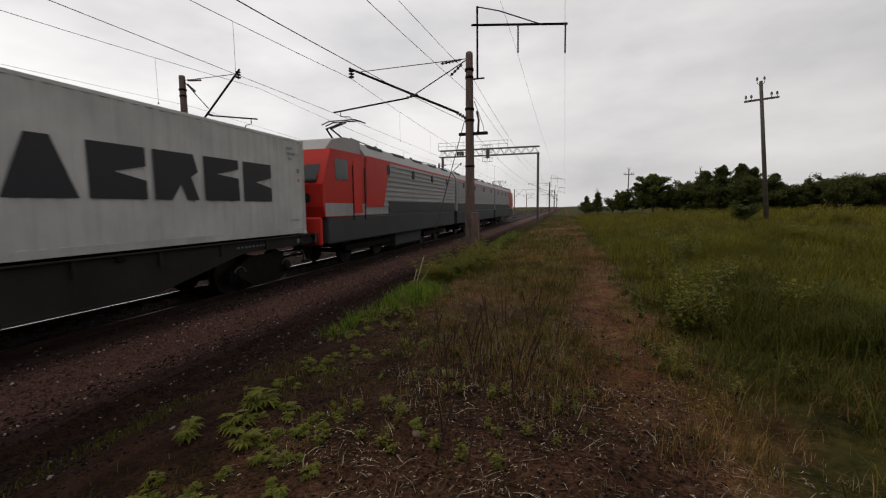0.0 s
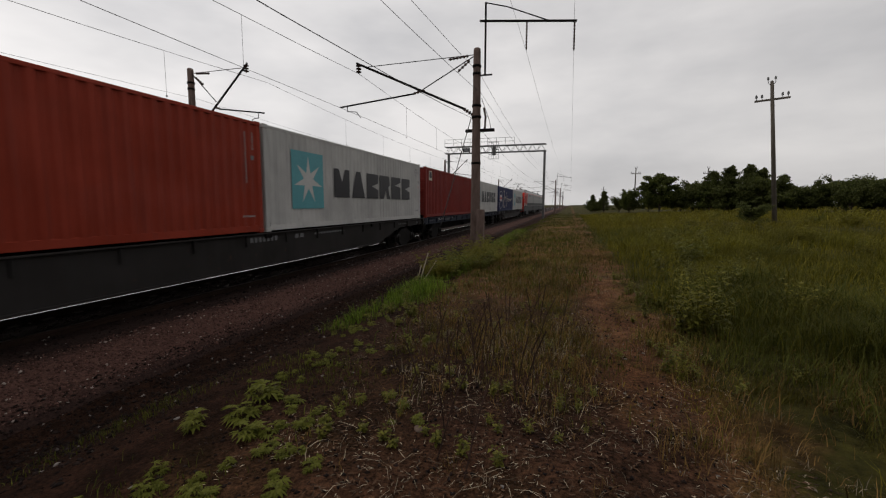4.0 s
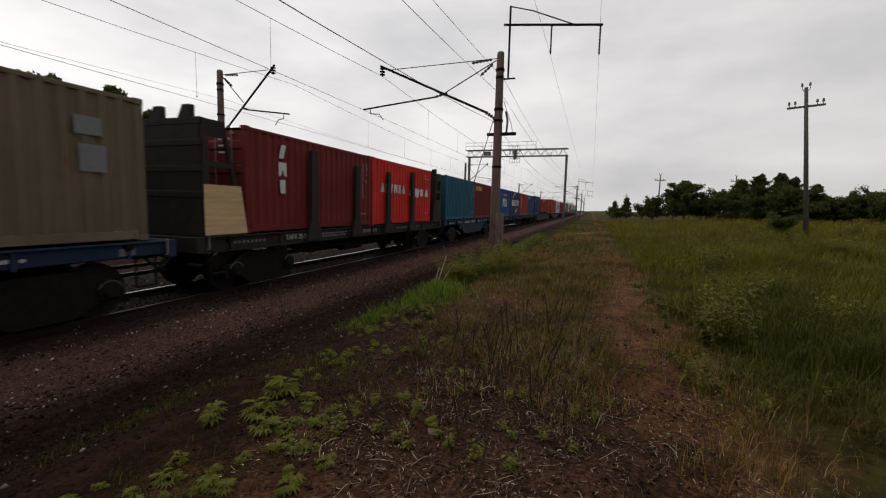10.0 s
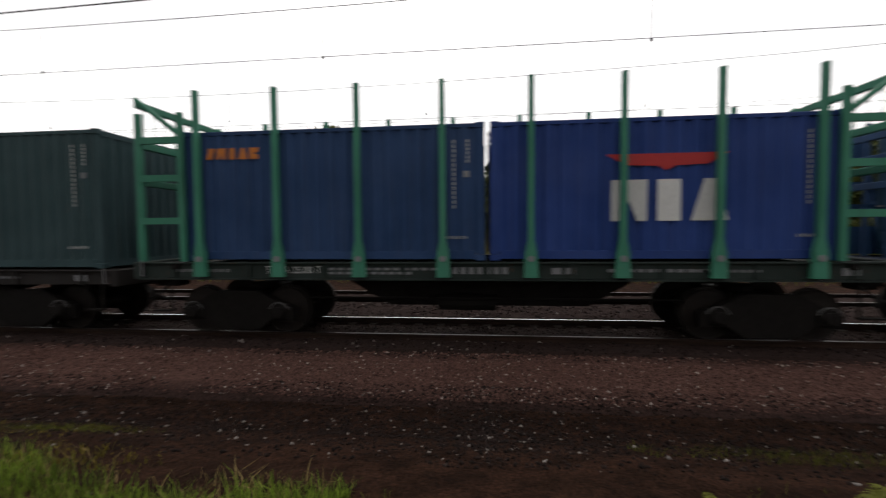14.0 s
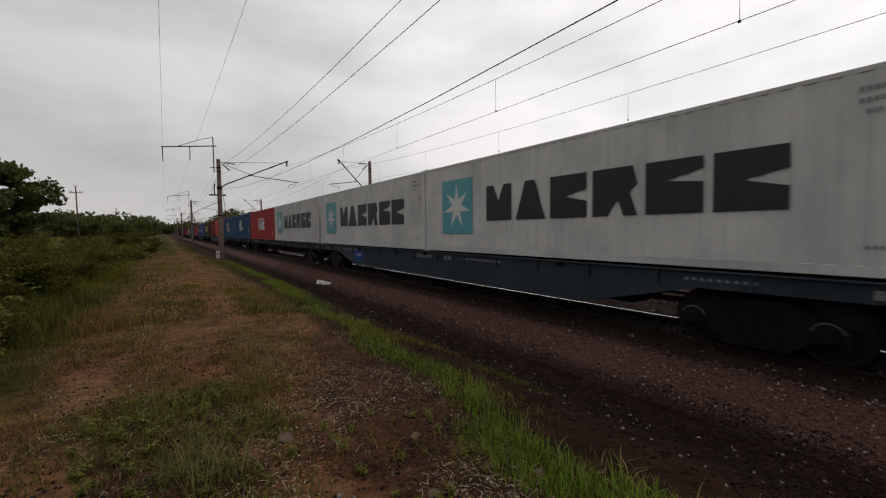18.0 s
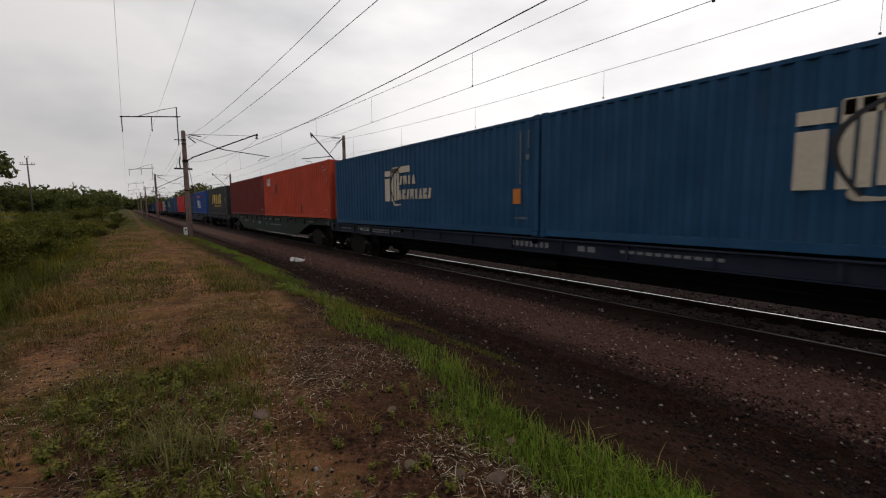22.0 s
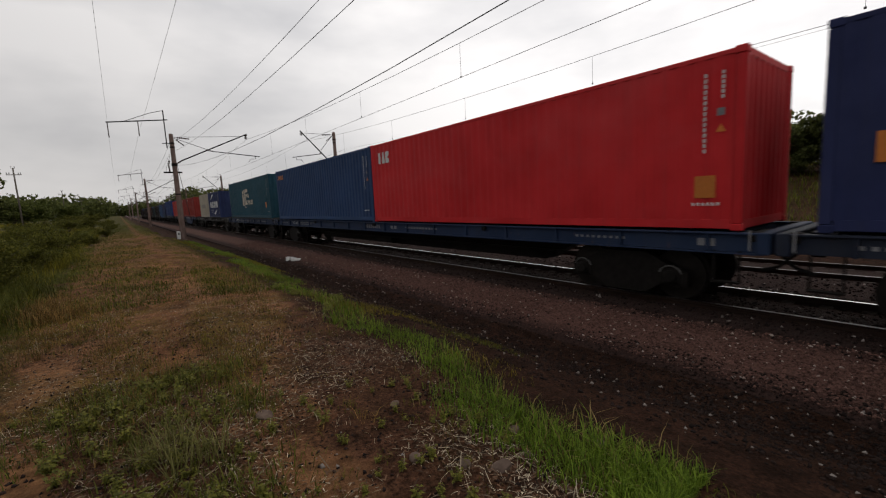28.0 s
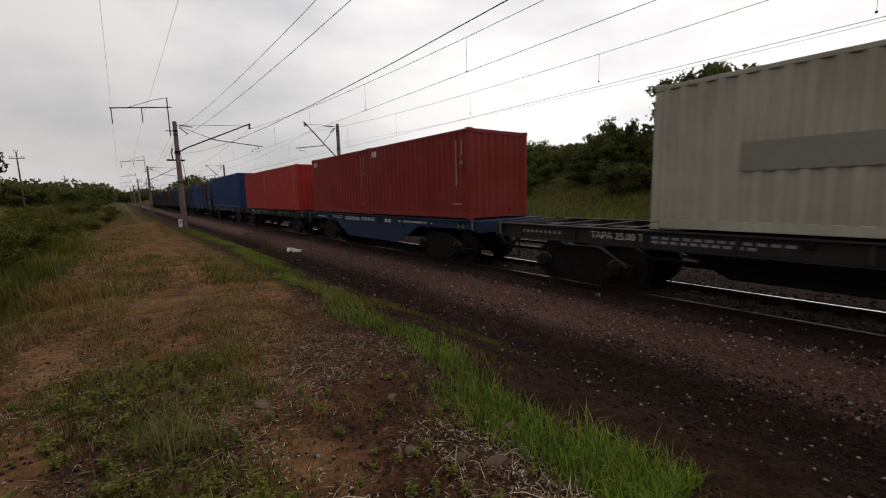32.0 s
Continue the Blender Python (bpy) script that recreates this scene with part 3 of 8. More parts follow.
for cx in (X1, X2):
    for s in (-0.78, 0.78):
        r = solid("rail", extrude(rail_profile(cx + s), -700, 700, "y"), M["rail_side"], "rust-brown steel rail with a polished running top", "rail", "rails of the two tracks", "structure")
        # only the far rail of the near track gets the bright, sky-catching colour
        part("running_top", extrude([(cx + s + a, b + RZ) for a, b in ((-0.036, -0.01), (0.036, -0.01), (0.036, -0.0036), (0.02, -0.001), (0.0, 0.0), (-0.02, -0.001), (-0.036, -0.0036))], -700, 700, "y"), M["rail_top" if (cx, s) == (X1, -0.78) else "rail_no_glint"], r, "worn running surface, glint set in its colour")

# ---- catenary masts, wires ----


def mast_geometry(h):
    return lathe([(0, 0.21), (0.02, 0.215), (h - 0.12, 0.145), (h - 0.03, 0.135), (h, 0.09)], (0, 0, 0), (0, 0, 1), 18)


def insulator_geo(p0, p1, discs, r=0.07):
    p0, p1 = Vector(p0), Vector(p1)
    d = p1 - p0
    pts, length = [], d.length
    for i in range(discs):
        a = length * i / discs
        s = length / discs
        pts += [(a, 0.025), (a + 0.3 * s, r), (a + 0.55 * s, r * 0.9), (a + 0.8 * s, 0.025)]
    return lathe(pts + [(length, 0.02)], p0, d, 10)


def mast(x, y, top, side, base, bracket, contact, label, group):
    """A concrete mast. side is +1 or -1: the way to its track along x; the arm hangs the wires over the track's middle."""
    ob = thing("catenary_mast", pose(x, y, base), label, "catenary mast", group)
    h = top - base
    part("mast_shaft", mast_geometry(h), M["pole_concrete"], ob, "weathered brown-grey concrete shaft", smooth=True)
    reach = abs(contact - x)
    zc = 5.62 - base
    za = zc + 0.25
    foot = (side * 0.15, 0, 5.45 - base)
    peak = 7.95 if side < 0 else 8.5
    tip = (side * (reach + 0.1), 0, peak - base)
    part("arm", path_tube([(side * 0.5, 0, foot[2] + 0.25), tip], 0.05), M["dark_steel"], ob, "sloping dark steel cantilever tube")
    part("arm_insulator", insulator_geo(foot, (side * 0.55, 0, foot[2] + 0.27), 4, 0.085), M["insulator"], ob, "brown ribbed insulator")
    part("tie_rod", path_tube([(side * 0.12, 0, h - 0.25), (side * (reach - 0.25), 0, peak - 0.2 - base)], 0.016), M["dark_steel"], ob)
    part("tie_insulator", insulator_geo((side * 0.35, 0, h - 0.27), (side * 1.2, 0, h - 0.34), 6, 0.06), M["insulator"], ob)
    q = 0.45
    part("brace", path_tube([(side * 0.12, 0, h - 0.3), (side * reach * q, 0, foot[2] + (tip[2] - foot[2]) * q)], 0.022), M["dark_steel"], ob)
    part("brace_insulator", insulator_geo((side * 0.3, 0, h - 0.45), (side * 0.8, 0, h - 0.86), 4, 0.06), M["insulator"], ob)
    part("steady_tube", path_tube([(side * reach * 0.5, 0, zc + 0.85), (side * (reach + 0.95), 0, zc + 0.5)], 0.035), M["dark_steel"], ob)
    part("steady_insulator", insulator_geo((side * reach * 0.42, 0, zc + 0.95), (side * reach * 0.52, 0, zc + 0.85), 4, 0.06), M["insulator"], ob)
    part("steady_arm", path_tube([(side * (reach + 0.6), 0, zc + 0.5), (side * (reach + 0.6), 0, zc + 0.3), (side * (reach + 0.2), 0.1, zc + 0.28), (side * reach, 0.1, zc + 0.02)], 0.018), M["dark_steel"], ob)
    part("hanger_insulator", insulator_geo((side * reach, 0, peak - 0.07 - base), (side * reach, 0, peak - 0.45 - base), 3, 0.13), M["insulator"], ob, "stack of dark disc insulators")
    for z, w in ((h - 0.75, 0.36), (h - 1.05, 0.34), (h - 2.3, 0.38), (5.3 - base, 0.4), (h - 4.6, 0.4)):
        part("collar", lathe([(0, w / 2), (0.09, w / 2)], (0, 0, z), (0, 0, 1), 14), M["dark_steel"], ob, smooth=True)
    if bracket:
        part("cross_arm", box(-0.45, 0.75, -0.06, 0.06, 4.75 - base, 4.87 - base, 0.01), M["dark_steel"], ob, "short steel cross-arm with switch gear")
        part("switch_horn", path_tube([(0.35, 0, 4.87 - base), (0.38, 0, 5.35 - base), (0.3, 0, 5.7 - base)], 0.045), M["insulator"], ob)
        part("switch_horn", path_tube([(0.6, 0, 4.87 - base), (0.55, 0, 5.15 - base), (0.2, 0, 6.1 - base)], 0.012), M["wire"], ob)
        part("small_arm", box(0.1, 0.62, -0.03, 0.03, 6.95 - base, 7.0 - base), M["dark_steel"], ob)
        part("bracket_post", box(0.3, 0.37, -0.035, 0.035, h - 1.1, h + 1.7, 0.008), M["dark_steel"], ob)
        part("bracket_beam", path_tube([(0.1, 0, h + 1.02), (3.8, 0, h + 0.6)], 0.045), M["dark_steel"], ob)
        part("bracket_stay", path_tube([(0.34, 0, h + 1.68), (1.2, 0, h + 1.42), (2.75, 0, h + 0.74)], 0.022), M["dark_steel"], ob)
        for bx in (1.95, 3.72):
            part("line_insulator", insulator_geo((bx, 0, h + 1.0 - 0.11 * bx), (bx, 0, h - 0.05 - 0.11 * bx), 9, 0.04), M["insulator"], ob)
        part("guy_strand", path_tube([(-0.2, -0.1, 5.3 - base), (-0.9, -2.0, 1.0 - base)], 0.018), M["wire"], ob)
    return ob


SPAN_Y = [-259, -204, -149, -93.5, -38.2, 17.2, 62, 112, 162, 215]
for y in SPAN_Y:
    b = height(-3.8, y) - 0.1
    if y != 62:
        mast(-4.4 if y < -60 else -3.8, y, 8.05 if y != -38.2 else 7.7, -1, b, True, X1, "weathered concrete catenary mast with cantilever and feeder bracket", "masts on the field side")
    b2 = height(-18.5, y) - 0.1
    mast(-18.5 if y > 0 else -16.9, y, 8.55, 1, b2, False, -15.1 if y > 0 else -13.8, "concrete catenary mast with a raised steel cantilever", "masts beyond the tracks")

# a concrete stub beside the mast and the marker post
for sx, sy, hh in ((-3.45, 16.6, 1.6),):
    solid("concrete_stub", box(sx - 0.14, sx + 0.14, sy - 0.14, sy + 0.14, height(sx, sy) - 0.1, hh, 0.02), M["pole_concrete"], "short square concrete stub post beside the mast", "post")
km = thing("marker_post", pose(-3.45, -37.6, height(-3.45, -37.6) - 0.05), "small white-painted concrete marker at the mast's foot", "marker post")
part("post", box(-0.12, 0.12, -0.1, 0.1, 0, 0.62, 0.02), M["decal_white"], km)
part("number_bar", box(-0.05, 0.05, 0.1, 0.104, 0.35, 0.5), M["decal_black"], km, "dark plain bar")


def wire_line(name, x, r, ends, sag, label, zig=0.0, spans=SPAN_Y):
    """A wire hung from mast to mast; ends is its height at the masts."""
    v, f, n = [], [], 5
    pts = []
    for k, (a, b) in enumerate(zip(spans[:-1], spans[1:])):
        near = abs(a) < 100 and abs(b) < 130
        m = 14 if near else 5
        for i in range(m):
            t = i / m
            zz = zig * (1 if k % 2 else -1) * (1 - 2 * t)
            pts.append((x + zz, a + (b - a) * t, ends - 4 * sag * t * (1 - t) * ((b - a) / 55) ** 2))
    pts.append((x, spans[-1], ends))
    for p in pts:
        for i in range(n):
            t = 2 * math.pi * i / n
            v.append((p[0] + r * math.cos(t), p[1], p[2] + r * math.sin(t)))
    for k in range(len(pts) - 1):
        for i in range(n):
            f.append((k * n + i, k * n + (i + 1) % n, (k + 1) * n + (i + 1) % n, (k + 1) * n + i))
    return solid(name, (v, f), M["wire"], label, "wire", "overhead wires", "structure")


wire_line("contact_wire", X1, 0.0075, 5.60, 0.0, "copper contact wire over the near track", 0.25)
wire_line("contact_wire", -13.9, 0.0075, 5.45, 0.0, "copper contact wire over the far track", 0.25)
wire_line("messenger_wire", X1, 0.0090, 7.5, 0.85, "sagging messenger wire over the near track")
wire_line("messenger_wire", -13.9, 0.0083, 7.5, 0.95, "sagging messenger wire over the far track")
wire_line("feeder_wire", -4.05, 0.0079, 5.35, 1.25, "heavy feeder cable strung along the masts")
wire_line("feeder_wire", -3.65, 0.0067, 7.0, 1.12, "feeder wire strung along the masts")
wire_line("feeder_wire", -3.6, 0.0067, 6.25, 1.0, "feeder wire strung along the masts")
wire_line("line_wire", -1.85, 0.0045, 7.75, 0.35, "thin signal line wire on the brackets")
wire_line("line_wire", -0.08, 0.0045, 7.6, 0.35, "thin signal line wire on the brackets")
wire_line("messenger_wire", -18.0, 0.0060, 7.0, 0.6, "thin wire along the far masts")
for cx, ends, sag in ((X1, 7.5, 0.85), (-13.9, 7.5, 0.95)):
    for a, b in zip(SPAN_Y[:-1], SPAN_Y[1:]):
        if abs(a) > 120 or abs(b) > 120:
            continue
        for i in range(1, 8):
            t = i / 8
            y = a + (b - a) * t + (0.0 if cx == X1 else 1.6)
            t = (y - a) / (b - a)
            z = ends - 4 * sag * t * (1 - t) * ((b - a) / 55) ** 2
            solid("dropper", path_tube([(cx, y, 5.6), (cx, y, z)], 0.005, 4), M["wire"], "thin vertical dropper between contact and messenger wire", "dropper", "droppers", "structure")
            solid("dropper_clip", box(cx - 0.012, cx + 0.012, y - 0.025, y + 0.025, 5.59, 5.64), M["wire"], "small clamp on the contact wire", "clamp", "wire clamps", "structure")

# ---- the signal gantry ahead ----
gan = thing("signal_gantry", pose(0, 62, 0), "grey steel lattice gantry spanning the tracks, with a signal cage", "gantry")
for gxp in (-3.75, -17.9):
    zb = height(gxp, 62)
    part("leg", box(gxp - 0.16, gxp + 0.16, -0.16, 0.16, zb - 0.1, 9.4, 0.02), M["galv"], gan)
for yy in (-0.4, 0.4):
    for zz in (9.4, 10.35):
        part("chord", box(-18.4, -3.55, yy - 0.05, yy + 0.05, zz - 0.06, zz + 0.06), M["galv"], gan)
    for i in range(12):
        xa = -18.3 + i * 1.22
        part("lattice_bar", path_tube([(xa, yy, 9.4), (xa + 0.61, yy, 10.35), (xa + 1.22, yy, 9.4)], 0.028, 5), M["galv"], gan)
for i in range(13):
    xa = -18.3 + i * 1.22
    part("cross_tie", path_tube([(xa, -0.4, 10.35), (xa, 0.4, 10.35)], 0.025, 5), M["galv"], gan)
for i in range(9):
    xa = -18.4 + i * 1.3
    part("rail_post", box(xa - 0.02, xa + 0.02, -0.47, -0.43, 10.35, 11.45), M["galv"], gan)
for zz in (10.9, 11.4):
    part("hand_rail", box(-18.4, -8.0, -0.47, -0.43, zz, zz + 0.04), M["galv"], gan)
cage = part("signal_cage", join(*[box(xa - 0.02, xa + 0.02, -0.9, -0.86, 8.36, 10.77) for xa in (-11.6, -11.25, -10.9, -10.55, -10.2)], *[box(-11.62, -10.18, -0.92, -0.84, z, z + 0.05) for z in (8.36, 9.0, 9.65, 10.3, 10.72)]), M["galv"], gan, "hanging ladder cage")
part("signal_head", box(-11.15, -10.65, -0.82, -0.55, 8.9, 10.2, 0.05), M["galv"], gan, "grey signal head seen from behind")
part("sign_plate", box(-15.6, -14.5, -0.5, -0.46, 9.5, 10.1, 0.01), M["decal_black"], gan, "black plate")
part("sign_bar", box(-15.35, -14.75, -0.505, -0.501, 9.65, 9.95), M["decal_faint"], gan, "pale plain bar")

# ---- timber line poles in the field ----


def line_pole(x, y, top, base, lean=0.0):
    ob = thing("line_pole", pose(x, y, base, 0, lean, 0), "old grey wooden line pole with a cross-arm and pin insulators", "utility pole", "line poles in the field")
    h = top - base
    part("pole", lathe([(0, 0.14), (h - 0.05, 0.095), (h, 0.06)], (0, 0, 0), (0, 0, 1), 12), M["old_wood"], ob, smooth=True)
    zc = h - 1.15
    part("cross_arm", box(-0.95, 0.95, -0.05, 0.05, zc - 0.06, zc + 0.06, 0.01), M["old_wood"], ob)
    for s in (-0.85, -0.55, 0.55, 0.85):
        part("insulator", lathe([(0, 0.02), (0.12, 0.02), (0.13, 0.07), (0.28, 0.055), (0.32, 0.03)], (s, 0, zc + 0.06), (0, 0, 1), 10), M["galv"], ob, "grey glass pin insulator")
    for s in (-0.2, 0.2):
        part("pin", path_tube([(s * 0.4, 0, h - 0.25), (s, 0, h - 0.12), (s, 0, h + 0.08)], 0.015), M["dark_steel"], ob)
        part("insulator", lathe([(0, 0.03), (0.02, 0.065), (0.16, 0.05), (0.2, 0.03)], (s, 0, h + 0.06), (0, 0, 1), 10), M["galv"], ob)
    return ob


for px_, py_, pt in ((12.62, 32, 9.6), (12.3, 93, 9.2), (13, 190, 9.2), (27, 100, 9.5), (12.9, -99, 10.4), (13, -175, 10.0), (13.2, -260, 10.2)):
    line_pole(px_, py_, pt, height(px_, py_) - 0.1, -5.0 if py_ == 32 else 0.5)

# ---- shipping containers ----
HALF = 1.219
CACHE = {}


def corrugated(length, depth, pitch, flat):
    """Points (along, depth) of a trapezoid-ribbed sheet."""
    n = max(1, int(length / pitch))
    p = length / n
    pts = []
    slope = (p - 2 * flat) / 2
    for i in range(n):
        a = i * p
        pts += [(a, 0.0), (a + flat, 0.0), (a + flat + slope, depth), (a + 2 * flat + slope, depth)]
    pts.append((length, 0.0))
    return pts


def container_parts(key, length, h, mat, doors):
    """The meshes of one container, made once for each size, colour and door end; +y is its front."""
    if key in CACHE:
        return CACHE[key]
    mt = M[mat]
    hl, t = length / 2, []
    castings = mesh_of("corner_casting", join(box(-0.081, 0.081, -0.089, 0.089, -0.059, 0.059, 0.012), box(0.07, 0.0825, -0.035, 0.035, -0.02, 0.022)), mt)
    for sx in (-1, 1):
        for sy in (-1, 1):
            for z in (0.059, h - 0.059):
                t.append(("corner_casting", castings, pose(sx * (HALF - 0.081), sy * (hl - 0.089), z, 0, 0, 0 if sx > 0 else 180)))
            post = mesh_of("corner_post", box(-0.075, 0.075, -0.075, 0.075, 0.118, h - 0.118, 0.015), mt) if (sx, sy) == (-1, -1) else t_post
            t_post = post
            t.append(("corner_post", post, pose(sx * (HALF - 0.081), sy * (hl - 0.08), 0)))
    lo = mesh_of("bottom_rail", box(-0.03, 0.03, -hl + 0.17, hl - 0.17, 0.03, 0.19, 0.01), mt)
    up = mesh_of("top_rail", box(-0.03, 0.03, -hl + 0.17, hl - 0.17, h - 0.10, h - 0.02, 0.01), mt)
    for sx in (-1, 1):
        t.append(("bottom_rail", lo, pose(sx * (HALF - 0.045), 0, 0)))
        t.append(("top_rail", up, pose(sx * (HALF - 0.04), 0, 0)))
    L = length - 0.31
    pts = corrugated(L, -0.016 if mat in ("pale_grey", "navy", "hull_red", "crimson", "charcoal") else -0.04, 0.278, 0.092)
    v = [(d, a - L / 2, z) for a, d in pts for z in (0.18, h - 0.09)]
    f = [(2 * i, 2 * i + 2, 2 * i + 3, 2 * i + 1) for i in range(len(pts) - 1)]
    side = mesh_of("side_panel", (v, f), mt)
    t.append(("side_panel", side, pose(HALF - 0.012, 0, 0)))
    t.append(("side_panel", side, pose(-HALF + 0.012, 0, 0, 0, 0, 180)))
    W = 2 * HALF - 0.1
    pts = corrugated(L + 0.1, -0.02, 0.209, 0.05)
    v = [(x, a - L / 2 - 0.05, h - 0.035 + d) for a, d in pts for x in (-W / 2, W / 2)]
    t.append(("roof", mesh_of("roof", (v, [(2 * i, 2 * i + 2, 2 * i + 3, 2 * i + 1) for i in range(len(pts) - 1)]), mt), pose(0, 0, 0)))
    we = 2 * HALF - 0.3
    pts = corrugated(we, -0.045, 0.25, 0.07)
    v = [(a - we / 2, d, z) for a, d in pts for z in (0.16, h - 0.12)]
    end = mesh_of("end_panel", join((v, [(2 * i, 2 * i + 2, 2 * i + 3, 2 * i + 1) for i in range(len(pts) - 1)]), box(-we / 2, we / 2, -0.06, 0.0, 0.03, 0.17), box(-we / 2, we / 2, -0.06, 0.0, h - 0.13, h - 0.02)), mt)
    t.append(("end_panel", end, pose(0, -doors * (hl - 0.03), 0, 0, 0, 0 if doors < 0 else 180)))
    # two doors with ribs, and two lock rods on each
    dw = we / 2 + 0.04
    prof = [(-0.05, h - 0.12), (-0.05, 0.15), (0.0, 0.15)]
    for z in (0.28, 0.86, 1.44, 2.02):
        prof += [(0.0, z), (0.03, z + 0.03), (0.03, z + 0.2), (0.0, z + 0.23)]
    door = mesh_of("door", extrude(prof + [(0.0, h - 0.12)], 0.01, dw, "x"), mt)
    rod = mesh_of("lock_rod", join(tube((0, 0.05, 0.14), (0, 0.05, h - 0.1), 0.015, 0.015, 8), *[box(-0.04, 0.04, 0.0, 0.07, z, z + 0.05) for z in (0.14, 0.75, 1.7, h - 0.2)], box(-0.02, 0.34, 0.055, 0.075, 1.05, 1.08)), M["zinc"])
    t.append(("doors", (door, rod, end, doors * (hl - 0.03), dw), None))
    cross = mesh_of("floor_frame", join(box(-HALF + 0.1, HALF - 0.1, -hl + 0.12, hl - 0.12, 0.13, 0.16), *[box(-HALF + 0.1, HALF - 0.1, -hl + 0.3 + i * 0.6, -hl + 0.36 + i * 0.6, 0.03, 0.13) for i in range(int((length - 0.6) / 0.6) + 1)]), M["dark_steel"])
    t.append(("floor_frame", cross, pose(0, 0, 0)))
    CACHE[key] = t
    return t


MOVING = []


def container(u, length, h, mat, label, floor, doors=-1):
    """A container whose front edge runs u metres behind the train's datum."""
    uc = u + length / 2
    ob = thing("shipping_container", pose(X1, -uc, floor), label, "shipping container", "containers on the train")
    for name, me, m in container_parts((length, h, mat, doors), length, h, mat, doors):
        if name == "doors":
            door, rod, _, ye, dw = me
            turn = 0 if doors > 0 else 180
            for s in (0, 1):
                d = part("door", door, None, ob, at=pose(0, ye, 0, 0, 0, turn) @ (Matrix.Identity(4) if s else pose(-dw - 0.0, 0, 0)))
                part("door_label", join(*[box(0.36 + 0.03 * (i % 2), 0.72, 0.032, 0.034, 2.3 - 0.16 * i - 0.04, 2.3 - 0.16 * i) for i in range(1 if s else 3)]), M["decal_white"], d, "small white stencil bars") if s == 0 else None
                for rx in (0.28, 0.8):
                    part("lock_rod", rod, None, d, "zinc-plated lock rod", pose(rx, 0, 0))
        else:
            part(name, me, None, ob, at=m)
    MOVING.append((ob, uc, floor))
    return ob


FACE = HALF + 0.004


class Poly(list):
    """An outline that belongs to the letter-sized group g."""
    g = 0


def mark(ob, name, polys, mat, label="", x=FACE):
    """Flat painted shapes on the side that faces the field: outlines of (along, up)."""
    if name in ("brand_strokes", "logo_ring", "repaint_patch", "faded_patch", "logo_flag", "logo_flag_cross") and len(polys) > 1:
        for p in polys:
            o = mark(ob, name.rstrip("s"), [p], mat, label, x)
        return o
    if name == "brand_blocks" and isinstance(polys[0], Poly):
        for g in sorted({p.g for p in polys}):
            o = mark(ob, "brand_block", [p for p in polys if p.g == g], mat, label, x)
        return o
    vs, fs = [], []
    for p in polys:
        n = len(vs)
        vs += [(x, a, b) for a, b in p]
        fs.append(tuple(range(n, n + len(p))))
    me = bpy.data.meshes.new(name)
    me.from_pydata(vs, [], fs)
    me.materials.append(M[mat])
    o = new(name, me)
    o.parent = ob
    if label:
        o["label"] = label
    if name in ("code_mark", "data_bar", "number_bar", "brand_blocks", "logo_stripe"):
        o["kind"] = "stuff"
    return o


def rect(a0, a1, b0, b1, lean=0.0):
    return [(a0, b0), (a1, b0), (a1 + lean, b1), (a0 + lean, b1)]


BLOCKS = [[(0, 0), (1, 0), (0.66, 1), (0.34, 1)], [(0, 0), (1, 0), (1, 0.36), (0.42, 0.5), (1, 0.64), (1, 1), (0, 1)], [(0.05, 0), (0.62, 0), (0.95, 1), (0.38, 1)],
          [(0, 0), (0.28, 0), (0.5, 0.5), (0.72, 0), (1, 0), (1, 1), (0, 1)], [(0.18, 0), (0.82, 0), (0.82, 1), (0.18, 1)],
          [(0, 0), (1, 0), (1, 1), (0.7, 1), (0.5, 0.55), (0.3, 1), (0, 1)], [(0, 0), (1, 0), (1, 0.55), (0.35, 0.62), (1, 0.78), (1, 1), (0, 1)],
          [(0, 0), (0.36, 0), (0.58, 0.34), (0.7, 0), (1, 0), (0.82, 0.5), (1, 0.62), (0.9, 1), (0, 1)]]


def blocks(a0, a1, b0, b1, n, gap=0.22, lean=0.0, weight=0.34, seed=1, cuts=()):
    """n letter-sized plain blocks in a row, of five cut shapes in turn or those named in cuts."""
    w = (a1 - a0) / (n + (n - 1) * gap)
    hgt = b1 - b0
    out = []
    for i in range(n):
        a = a0 + i * w * (1 + gap)
        shape = BLOCKS[cuts[i] if cuts else (i + seed) % 5]
        q = Poly([(a + w * p + lean * z, b0 + hgt * z) for p, z in shape])
        q.g = int((a + 20) * 50)
        out.append(q)
    return out


def bars(a0, a1, b0, b1, n, vertical=False, duty=0.68):
    """A row (or column) of n small plain bars, for writing that is not spelt out."""
    out = []
    for i in range(n):
        if vertical:
            s = (b1 - b0) / n
            out.append(rect(a0, a1, b0 + i * s, b0 + i * s + s * duty))
        else:
            s = (a1 - a0) / n
            out.append(rect(a0 + i * s, a0 + i * s + s * duty, b0, b1))
    return out


